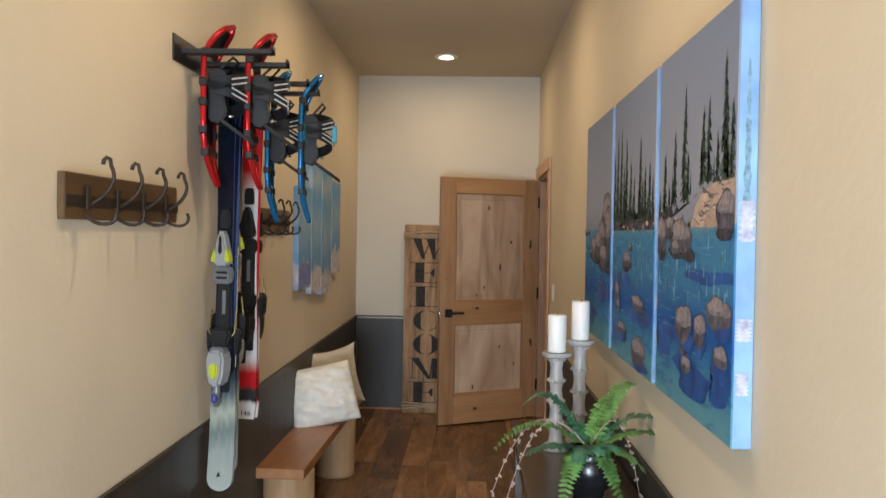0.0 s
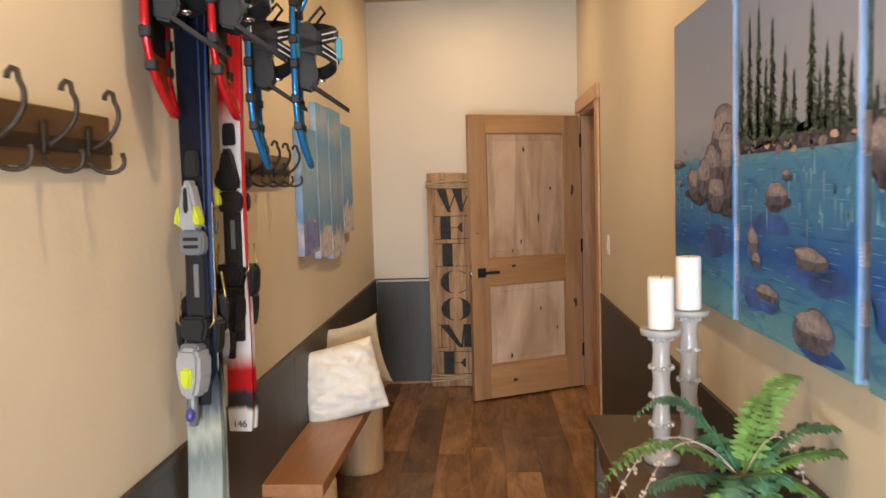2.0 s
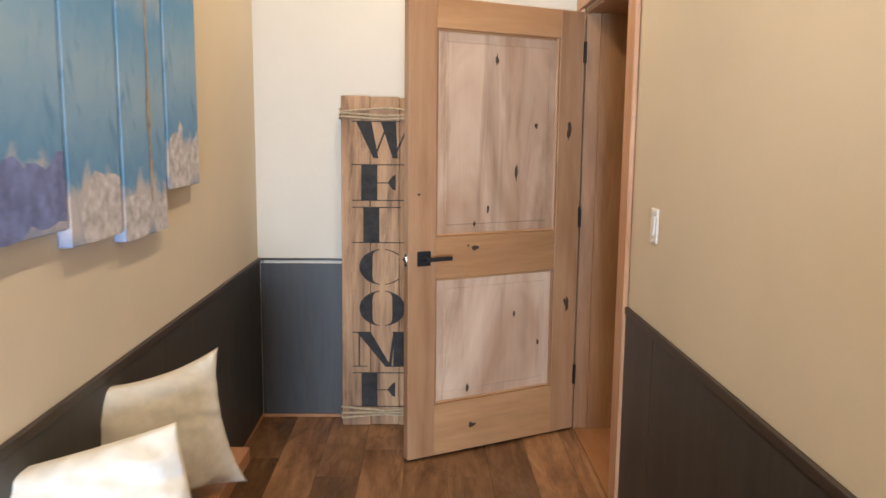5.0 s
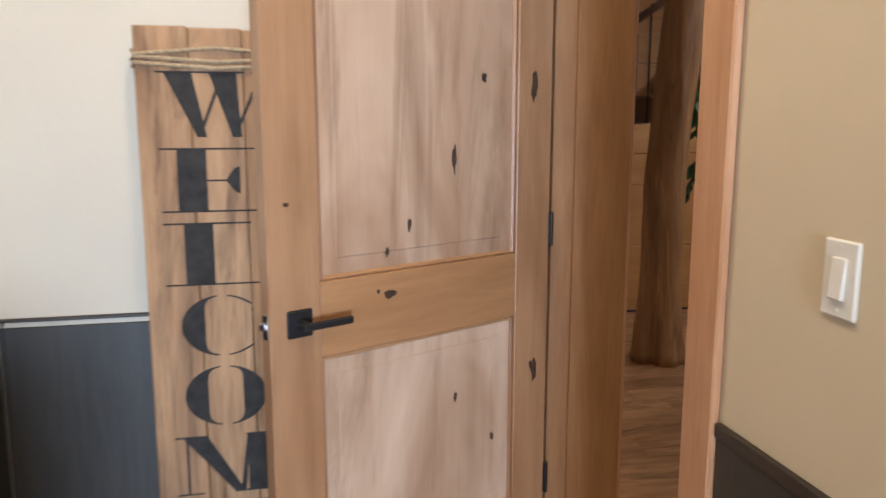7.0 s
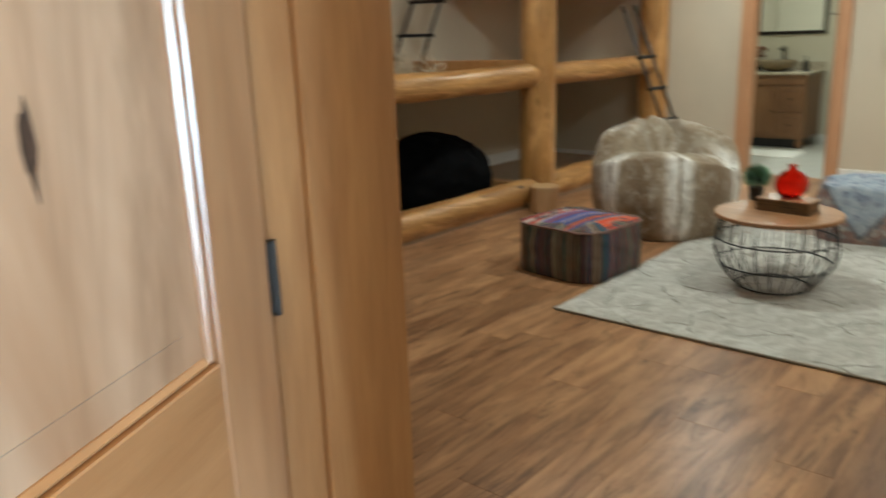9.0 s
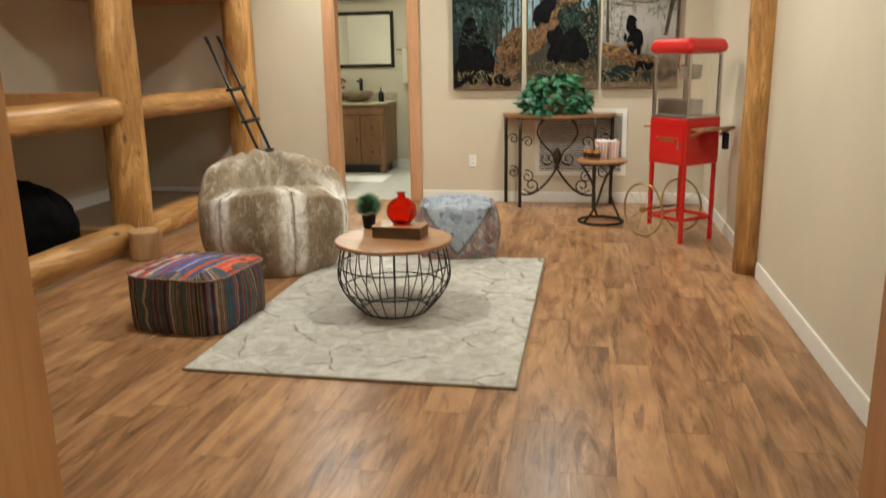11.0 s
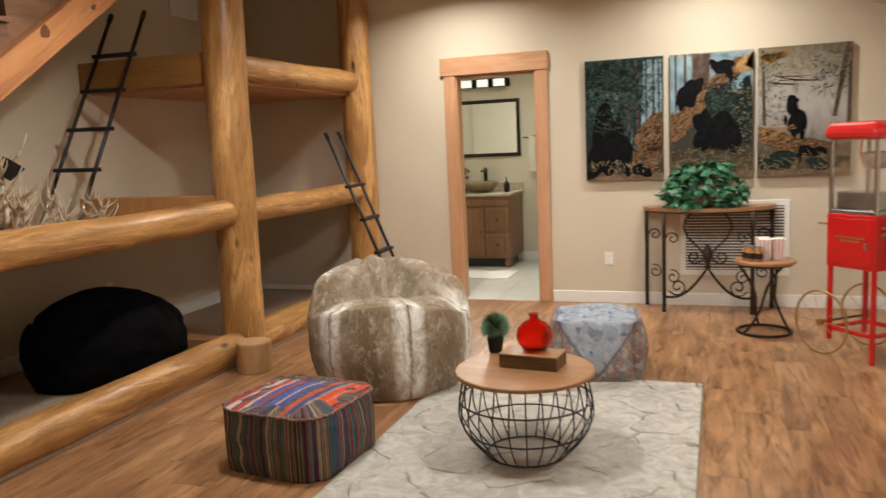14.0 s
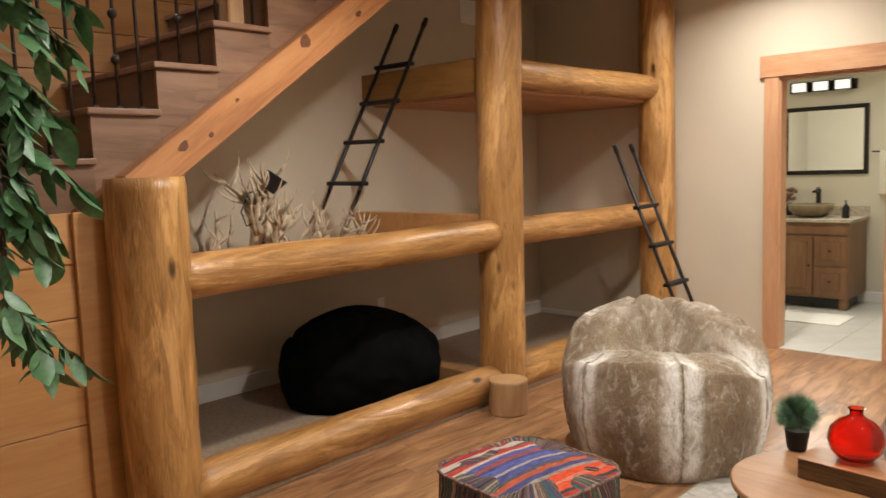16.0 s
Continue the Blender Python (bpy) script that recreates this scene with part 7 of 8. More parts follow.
ivy = thing("potted_ivy", "bushy trailing green ivy in a brown basket", "potted plant", pose(7.88, 6.95, 0.866))
part("basket", lathe([(0.09, 0), (0.12, 0.02), (0.135, 0.10), (0.125, 0.10), (0.1, 0.08)], 24), plain("brown_wicker", (0.16, 0.085, 0.04), 0.8, var=0.4, scale=60, bumps=0.7), ivy, smooth=True)
M_IVY = plain("ivy_leaf", (0.036, 0.15, 0.07), 0.4, var=0.75, scale=9, bumps=0.1)
ivy_leaf = []
for k in range(3):
    b = bmesh.new()
    rr = random.Random(k)
    sh = [(0, 0), (0.02, 0.028), (0.035, 0.022), (0.042, 0.008), (0.068, 0.0), (0.042, -0.008), (0.035, -0.022), (0.02, -0.028)]
    mid = b.verts.new((0.03, 0, 0.006))
    ring = [b.verts.new((x * rr.uniform(0.9, 1.1), y * rr.uniform(0.9, 1.1), -abs(y) * 0.25 - 0.004 * (x > 0.06))) for x, y in sh]
    for i in range(len(ring)):
        b.faces.new((mid, ring[i], ring[(i + 1) % len(ring)]))
    ivy_leaf.append(finish("leaf", b, M_IVY))
rng = random.Random(77)
crown2 = part("foliage", lathe([(0.09, 0.0), (0.10, 0.06), (0.05, 0.1)], 12, m=Matrix.Translation((0, 0, 0.08))), M_STEM, ivy)
for k in range(290):
    u, a = rng.uniform(-0.55, 1), rng.uniform(0, 6.283)
    q = math.sqrt(max(0, 1 - u * u))
    R = rng.uniform(0.75, 1.05)
    p = Vector((0.20 * R * q * math.cos(a), 0.31 * R * q * math.sin(a), 0.165 + 0.20 * R * u - 0.20 * max(0, q - 0.7)))
    p.x = max(-0.27, min(0.17, p.x))
    p.z = max(p.z, 0.02) if p.x > -0.22 and abs(p.y) < 0.3 and p.z < 0.02 else p.z
    lf = new("leaf", ivy_leaf[rng.randrange(3)])
    lf.parent = crown2
    lf.matrix_basis = Matrix.Translation(p) @ Euler((rng.uniform(-0.6, 0.6), rng.uniform(-0.3, 1.2), a + rng.uniform(-0.8, 0.8))).to_matrix().to_4x4() @ Matrix.Scale(rng.uniform(1.15, 1.75), 4)

# ---- wall grille and outlets ----
gr = thing("return_air_grille", "white louvred return air grille low on the wall", "vent", pose(XB, 6.715, 0.58))
part("frame", box(-0.012, 0, -0.43, 0.43, -0.315, 0.315, 0.003), M_WHITE, gr)
# Dark plate standing in for the shade between and behind the louvres.
part("recess_shade", box(-0.0135, -0.0122, -0.385, 0.385, -0.27, 0.27), plain("grille_shadow", (0.12, 0.11, 0.10), 0.8), gr)
for k in range(22):
    z = -0.262 + k * 0.0245
    part("louvre", box(-0.024, -0.014, -0.385, 0.385, z, z + 0.008, 0.001), M_WHITE, gr)
for y, z in ((7.75, 0.40),):
    o = thing("wall_outlet", "white double electrical outlet on the wall", "outlet", pose(XB, y, z))
    part("plate", box(-0.006, 0, -0.036, 0.036, -0.058, 0.058, 0.003), M_PLATE, o)
    for dz in (-0.021, 0.021):
        s = part("socket", box(-0.008, -0.0055, -0.017, 0.017, dz - 0.014, dz + 0.014, 0.002), M_PLATE, o)
        for dy in (-0.006, 0.006):
            part("slot", box(-0.0087, -0.0078, dy - 0.0012, dy + 0.0012, dz - 0.005, dz + 0.005), M_BLACK, s)
o = thing("wall_outlet", "white electrical outlet inside the bunk alcove", "outlet", pose(6.0, YB, 0.45))
part("plate", box(-0.036, 0.036, -0.006, 0, -0.058, 0.058, 0.003), M_PLATE, o)

# ---- side table with snack tubs ----
stb = thing("side_table", "small round wood-topped side table on twisted iron legs", "side table", pose(7.20, 6.52, 0))
part("tabletop", lathe([(0.205, 0.515), (0.212, 0.52), (0.212, 0.536), (0.205, 0.54)], 48), M_TOPW, stb)
part("base_ring", tube([(0.185 * math.cos(a), 0.185 * math.sin(a), 0.011) for a in [i * math.pi / 24 for i in range(48)]], 0.011, 8, closed=True), M_IRON, stb, smooth=True)
part("top_ring", tube([(0.18 * math.cos(a), 0.18 * math.sin(a), 0.507) for a in [i * math.pi / 24 for i in range(48)]], 0.008, 8, closed=True), M_IRON, stb, smooth=True)
for k in range(3):
    a0 = 2 * math.pi * k / 3 + 0.9
    path = []
    for i in range(21):
        s = i / 20
        r = 0.18 * (0.42 + 0.58 * abs(2 * s - 1) ** 1.6)
        path.append((r * math.cos(a0 + 1.5 * (s - 0.5)), r * math.sin(a0 + 1.5 * (s - 0.5)), 0.015 + 0.49 * s))
    part("leg", tube(path, 0.010, 8), M_IRON, stb, smooth=True)
M_TUB = plain("pink_striped_card", (0.72, 0.40, 0.37), 0.6, var=0.15, scale=30, bumps=0)
M_TUBW = plain("white_card", (0.78, 0.74, 0.71), 0.6, var=0.05, bumps=0)
for k, (dx, dy, turn) in enumerate(((0.02, -0.085, 8), (-0.03, 0.0, -12), (0.07, 0.01, 20))):
    tb = thing("popcorn_tub", "pink and white striped card popcorn tub on the side table", "popcorn tub", pose(7.20 + dx, 6.52 + dy, 0.54, 0, 0, turn), "popcorn tubs")
    own = box(-0.045, 0.045, -0.045, 0.045, 0, 0.15)
    for v in own.verts:
        if v.co.z < 0.01:
            v.co.x *= 0.75
            v.co.y *= 0.75
    part("carton", own, M_TUBW, tb)
    for face in range(4):
        for j in (-1, 0, 1):
            s = box(-0.0006, 0.0, -0.006, 0.006, 0.002, 0.149)
            for v in s.verts:
                f = 0.75 + 0.25 * v.co.z / 0.15
                v.co = Vector((-0.0455 * f + v.co.x, (v.co.y + j * 0.028) * f, v.co.z))
            s.transform(Matrix.Rotation(face * math.pi / 2, 4, "Z"))
            part("stripe", s, M_TUB, tb)
M_OIL = plain("amber_oil", (0.45, 0.20, 0.05), 0.3, var=0.2)
for k, (dx, dy) in enumerate(((-0.09, 0.10), (-0.03, 0.13), (-0.11, 0.045))):
    j = thing("seasoning_jar", "small amber seasoning jar with a dark label", "jar", pose(7.20 + dx, 6.52 + dy, 0.54), "seasoning jars")
    part("glass", lathe([(0.025, 0), (0.028, 0.004), (0.028, 0.075), (0.018, 0.088), (0.018, 0.095)], 20), M_OIL, j, smooth=True)
    part("lid", lathe([(0.021, 0.0955), (0.021, 0.112)], 20), M_WPLAS, j)
    part("label_band", lathe([(0.0285, 0.02), (0.0285, 0.06)], 20), M_BLACK, j)

# ---- popcorn cart ----
M_REDPAINT = plain("glossy_red_enamel", (0.58, 0.012, 0.012), 0.22, var=0.04, bumps=0, coat=0.3)
M_BRASS = plain("brass", (0.50, 0.36, 0.16), 0.3, 0.9)
cart = thing("popcorn_cart", "red enamel popcorn cart with glass case and brass wheels", "popcorn machine", pose(6.66, 5.933, 0, 0, 0, -49.5))
CU, CV = 0.17, 0.175
for sa in (-1, 1):
    for sb in (-1, 1):
        part("leg", box(sa * (CU - 0.014) - 0.014, sa * (CU - 0.014) + 0.014, sb * (CV - 0.014) - 0.014, sb * (CV - 0.014) + 0.014, 0.0 if sb < 0 else 0.10, 0.585, 0.003), M_REDPAINT, cart)
for sa in (-1, 1):
    part("lower_bar", box(sa * (CU - 0.014) - 0.011, sa * (CU - 0.014) + 0.011, -CV + 0.03, CV - 0.03, 0.165, 0.19, 0.003), M_REDPAINT, cart)
for sb in (-1, 1):
    part("lower_bar", box(-CU + 0.03, CU - 0.03, sb * (CV - 0.014) - 0.011, sb * (CV - 0.014) + 0.011, 0.165, 0.19, 0.003), M_REDPAINT, cart)
cb = part("cabinet", box(-CU - 0.005, CU + 0.005, -CV - 0.005, CV + 0.005, 0.585, 0.925, 0.006, 2), M_REDPAINT, cart)
part("cabinet_door", box(-CU - 0.011, -CU - 0.0055, -CV + 0.02, CV - 0.02, 0.61, 0.90, 0.002), M_REDPAINT, cb)
part("door_pull", box(-CU - 0.022, -CU - 0.0115, -CV + 0.05, -CV + 0.065, 0.71, 0.76, 0.003), M_STEEL, cb)
for k, (w, z) in enumerate(((0.11, 0.775), (0.07, 0.755))):
    part("lettering_bar", box(-CU - 0.0125, -CU - 0.0112, -w, w, z, z + 0.010), M_BRASS, cb)
for sb in (-1, 1):
    part("side_shelf", box(-0.13, 0.13, min(sb * (CV + 0.006), sb * (CV + 0.12)), max(sb * (CV + 0.006), sb * (CV + 0.12)), 0.84, 0.856, 0.003), M_TOPW, cart, "folding wooden side shelf")
case = part("case_base", box(-CU, CU, -CV, CV, 0.926, 0.95, 0.003), M_STEEL, cart)
for sa in (-1, 1):
    for sb in (-1, 1):
        part("case_post", box(sa * (CU - 0.012) - 0.012, sa * (CU - 0.012) + 0.012, sb * (CV - 0.012) - 0.012, sb * (CV - 0.012) + 0.012, 0.951, 1.38, 0.002), M_STEEL, case)
    gl = part("glass_pane", box(sa * (CU - 0.012) - 0.0015, sa * (CU - 0.012) + 0.0015, -CV + 0.026, CV - 0.026, 0.952, 1.375), M_GLASS, case)
    gl.visible_shadow = False
for sb in (-1, 1):
    gl = part("glass_pane", box(-CU + 0.026, CU - 0.026, sb * (CV - 0.012) - 0.0015, sb * (CV - 0.012) + 0.0015, 0.952, 1.375), M_GLASS, case)
    gl.visible_shadow = False
part("heater_box", box(-CU + 0.03, 0.02, -CV + 0.03, CV - 0.03, 0.951, 1.06, 0.004), M_STEEL, case)
part("kettle", lathe([(0.05, 0), (0.075, 0.01), (0.08, 0.09), (0.085, 0.10), (0.08, 0.105), (0.02, 0.11)], 24, m=Matrix.Translation((0, -0.03, 1.20))), M_STEEL, case, "steel popping kettle", True)
part("kettle_arm", tube([(0, -0.03, 1.30), (0, -0.03, 1.38)], 0.01, 8), M_STEEL, case)
part("kettle_cord", tube([(0.02, 0.03, 1.27), (0.05, 0.10, 1.2), (0.03, 0.12, 1.3), (0.02, 0.10, 1.375)], 0.006, 6), M_REDP, case, smooth=True)
own = box(-CU - 0.035, CU + 0.035, -CV - 0.035, CV + 0.035, 1.381, 1.495, 0.045, 3)
for v in own.verts:
    k = 1 - 0.10 * max(0, (v.co.z - 1.43) / 0.075)
    k *= 1 - 0.06 * max(0, (1.41 - v.co.z) / 0.03)
    v.co.x *= k
    v.co.y *= k
part("canopy", own, M_REDPAINT, cart, "ribbed red canopy")
for sa in (-1, 1):
    wx = sa * (CU + 0.035)
    rim = part("wheel", tube([(wx, CV + 0.01 + 0.205 * math.cos(a), 0.213 + 0.205 * math.sin(a)) for a in [i * math.pi / 24 for i in range(48)]], 0.008, 8, closed=True), M_BRASS, cart, "brass spoked wheel", True)
    part("hub", lathe([(0.02, -0.02), (0.024, 0), (0.02, 0.02)], 14, m=Matrix.Translation((wx, CV + 0.01, 0.213)) @ Matrix.Rotation(math.pi / 2, 4, "Y")), M_BRASS, rim)
    for k in range(10):
        a = math.pi * k / 5
        part("spoke", tube([(wx, CV + 0.01, 0.213), (wx, CV + 0.01 + 0.2 * math.cos(a), 0.213 + 0.2 * math.sin(a))], 0.0018, 5), M_BRASS, rim)
part("axle", tube([(-CU - 0.05, CV + 0.01, 0.213), (CU + 0.05, CV + 0.01, 0.213)], 0.008, 8), M_BLACK, cart)
hd = part("push_handle", tube([(-0.15, -CV - 0.03, 0.80), (-0.15, -CV - 0.15, 0.86), (0.15, -CV - 0.15, 0.86), (0.15, -CV - 0.03, 0.80)], 0.012, 8), M_TOPW, cart, "wooden push handle", True)
part("scoop", box(0.10, 0.14, -CV - 0.13, -CV - 0.09, 0.70, 0.82, 0.01, 2), M_BLKP, cart)


# ---- forest triptych ----
M_FOREST = [
    print_material("forest_print_dark", [(0.0, (0.07, 0.05, 0.032)), (0.16, (0.035, 0.032, 0.026)), (0.4, (0.012, 0.02, 0.022)), (0.7, (0.035, 0.065, 0.068)), (1.0, (0.028, 0.050, 0.045))], 0, 1.02, 0.5, 16, (1, 1.6, 1), ((0.17, 0.29, 0.32), 6.0, 0.56, (1, 3.0, 0.9), 0.75)),
    print_material("forest_print_mid", [(0.0, (0.10, 0.07, 0.04)), (0.2, (0.05, 0.038, 0.026)), (0.4, (0.04, 0.042, 0.036)), (0.7, (0.15, 0.17, 0.155)), (1.0, (0.34, 0.33, 0.30))], 0, 1.02, 0.45, 16, (1, 1.6, 1), ((0.06, 0.065, 0.058), 7.0, 0.52, (1, 3.5, 0.8), 0.8)),
    print_material("forest_print_light", [(0.0, (0.09, 0.065, 0.035)), (0.22, (0.10, 0.075, 0.045)), (0.34, (0.26, 0.24, 0.22)), (0.55, (0.40, 0.38, 0.37)), (0.8, (0.30, 0.28, 0.235)), (1.0, (0.16, 0.14, 0.09))], 0, 1.02, 0.35, 14, (1, 1.6, 1), ((0.15, 0.125, 0.085), 6.0, 0.55, (1, 3.0, 0.9), 0.7))]
M_SHADOWP = plain("printed_dark_shape", (0.006, 0.006, 0.007), 0.85, var=0.5, scale=25, bumps=0, spec=0.08)
M_LOGP = plain("printed_fallen_log", (0.15, 0.085, 0.045), 0.85, var=0.6, scale=45, bumps=0, spec=0.08)
M_LOGL = plain("printed_log_fibre", (0.27, 0.165, 0.085), 0.85, var=0.5, scale=40, bumps=0, spec=0.08)
M_LOGD = plain("printed_log_crack", (0.035, 0.022, 0.013), 0.85, var=0.5, scale=40, bumps=0, spec=0.08)
M_STUBP = plain("printed_splinters", (0.36, 0.21, 0.085), 0.85, var=0.5, scale=30, bumps=0, spec=0.08)
M_TRUNKP = plain("printed_trunk", (0.085, 0.06, 0.047), 0.85, var=0.5, scale=18, bumps=0, spec=0.08)
M_LEAFD = plain("printed_dark_foliage", (0.016, 0.026, 0.024), 0.85, var=0.6, scale=30, bumps=0, spec=0.08)
M_LEAFM = plain("printed_mid_foliage", (0.06, 0.085, 0.065), 0.85, var=0.6, scale=30, bumps=0, spec=0.08)
M_GRASSP = plain("printed_dry_grass", (0.24, 0.19, 0.11), 0.85, var=0.5, scale=30, bumps=0, spec=0.08)


M_MISTB = plain("printed_blue_mist", (0.20, 0.30, 0.35), 0.8, var=0.4, scale=12, bumps=0, spec=0.1)
M_WRAPF = plain("canvas_wrap_edge", (0.17, 0.12, 0.08), 0.8, var=0.4, scale=18, bumps=0, spec=0.1)


def inside(y, z, poly):
    hit, j = False, len(poly) - 1
    for i in range(len(poly)):
        (a, b), (c, d) = poly[i], poly[j]
        if (b > z) != (d > z) and y < (c - a) * (z - b) / (d - b) + a:
            hit = not hit
        j = i
    return hit


def slivers(rng, count, y0, y1, z0, z1, length, width, lean, spread, poly=None):
    """Many short printed strokes as thin triangles."""
    tris = []
    while len(tris) < count:
        y, z = rng.uniform(y0, y1), rng.uniform(z0, z1)
        if poly and not inside(y, z, poly):
            count -= 0.02
            continue
        a, L = lean + rng.gauss(0, spread), length * rng.uniform(0.5, 1.3)
        dy, dz = math.cos(a), math.sin(a)
        tris.append([(y - dz * width, z + dy * width), (y + dz * width, z - dy * width), (y + dy * L, z + dz * L)])
    return tris


FOREST = ("dim blue-green forest canvas print on the wall", "fallen log forest canvas print on the wall", "misty forest canvas print on the wall")
for k, (y0, y1) in enumerate(((7.275, 7.928), (6.572, 7.222), (5.858, 6.540))):
    c = canvas("canvas_print", FOREST[k], "forest triptych", XB, 8.055, y0, y1, 1.09, 2.115, M_FOREST[k])
    rng = random.Random(400 + k)
    w, h, f = (y1 - y0) / 2 - 0.004, 1.02, 8.055 - XB

    def uv(*pts):
        """Points of the print, counted from its lower corner, as canvas y and z."""
        return [(w - 2 * w * u, h * v) for u, v in pts]

    def mass(u, v, ru, rv, n=30, rough=0.3):
        return blob(w - 2 * w * u, h * v, 2 * w * ru, h * rv, rng, n, rough)

    def strokes(count, u0, u1, v0, v1, length, width, lean, spread, poly=None):
        return slivers(rng, count, w - 2 * w * u1, w - 2 * w * u0, h * v0, h * v1, length, width, lean, spread, poly)

    layers = []            # (material, outlines, strokes), from the back to the front
    if k == 0:
        layers += [(M_MISTB, [uv((0.72, 0.42), (0.76, 0.98), (0.98, 0.98), (1, 0.45)), uv((0.26, 0.5), (0.28, 0.72), (0.36, 0.74), (0.36, 0.5))], []),
                   (M_TRUNKP, [uv((u, 0.4), (u, 1), (u + q, 1), (u + q, 0.4)) for u, q in ((0.55, 0.03), (0.66, 0.04), (0.78, 0.02), (0.87, 0.025), (0.94, 0.02))], []),
                   (M_LEAFD, [mass(0.2, 0.86, 0.28, 0.12), mass(0.55, 0.86, 0.16, 0.14)], strokes(330, 0, 0.75, 0.5, 1.0, 0.05, 0.010, -0.6, 0.9)),
                   (M_LEAFM, [], strokes(300, 0.0, 0.72, 0.52, 1.0, 0.035, 0.004, -0.5, 1.0) + strokes(60, 0.12, 0.36, 0.62, 0.76, 0.05, 0.005, 3.6, 0.5)),
                   (M_LEAFD, [], strokes(120, 0.7, 1.0, 0.55, 1.0, 0.05, 0.005, -0.8, 0.8)),
                   (M_LOGP, [uv((0.62, 0.34), (0.72, 0.44), (0.86, 0.54), (1, 0.56), (1, 0.22), (0.85, 0.2), (0.7, 0.22)), mass(0.78, 0.16, 0.2, 0.13)], []),
                   (M_SHADOWP, [mass(0.22, 0.28, 0.24, 0.24, 46, 0.45), mass(0.42, 0.42, 0.07, 0.13), mass(0.5, 0.22, 0.12, 0.16), mass(0.72, 0.08, 0.14, 0.05)], []),
                   (M_LEAFM, [], strokes(70, 0.05, 0.6, 0.40, 0.6, 0.07, 0.003, 3.4, 0.4)),
                   (M_GRASSP, [], strokes(90, 0, 1, 0.05, 0.16, 0.04, 0.004, 1.2, 0.9))]
    elif k == 1:
        layers += [(M_MISTB, [uv((0.0, 0.5), (0.0, 0.98), (0.26, 0.98), (0.24, 0.5)), uv((0.5, 0.8), (0.5, 0.99), (0.98, 0.99), (0.98, 0.7), (0.8, 0.7))], []),
                   (M_TRUNKP, [uv((0.28, 0.55), (0.27, 0.995), (0.49, 0.995), (0.46, 0.55)), uv((0.06, 0.5), (0.05, 1), (0.08, 1), (0.08, 0.5)), uv((0.16, 0.5), (0.17, 1), (0.20, 1), (0.20, 0.5))], []),
                   (M_LEAFD, [mass(0.9, 0.5, 0.12, 0.24)], strokes(120, 0.76, 1.0, 0.28, 0.8, 0.05, 0.008, -1.4, 0.8)),
                   (M_GRASSP, [], strokes(90, 0.78, 1.0, 0.3, 0.72, 0.025, 0.004, 0.5, 1.2)),
                   (M_LOGP, [uv((0, 0.28), (0, 0.52), (0.14, 0.55), (0.36, 0.70), (0.6, 0.86), (0.8, 0.95), (0.98, 0.95), (0.82, 0.80), (0.6, 0.70), (0.42, 0.56), (0.2, 0.36))], []),
                   (M_STUBP, [uv((0.78, 0.86), (0.84, 0.93), (1, 0.985), (0.92, 0.92), (1, 0.93), (0.90, 0.88), (1, 0.85), (0.86, 0.83))], []),
                   (M_LEAFD, [mass(0.62, 0.60, 0.17, 0.12)], strokes(150, 0.44, 0.8, 0.48, 0.76, 0.05, 0.007, -1.3, 0.7)),
                   (M_LEAFM, [], strokes(110, 0.46, 0.78, 0.5, 0.76, 0.035, 0.004, -1.2, 0.9)),
                   (M_SHADOWP, [mass(0.58, 0.36, 0.26, 0.15, 46, 0.25), mass(0.40, 0.46, 0.10, 0.10), mass(0.80, 0.30, 0.07, 0.10), mass(0.37, 0.28, 0.05, 0.08), mass(0.22, 0.68, 0.14, 0.10, 40, 0.2), mass(0.12, 0.62, 0.05, 0.06), mass(0.33, 0.74, 0.08, 0.06), mass(0.64, 0.885, 0.13, 0.052, 30, 0.2), mass(0.53, 0.905, 0.045, 0.045, 20, 0.25), mass(0.72, 0.83, 0.05, 0.06)], []),
                   (M_GRASSP, [], strokes(170, 0, 1, 0.02, 0.24, 0.05, 0.003, 0.3, 0.8))]
    else:
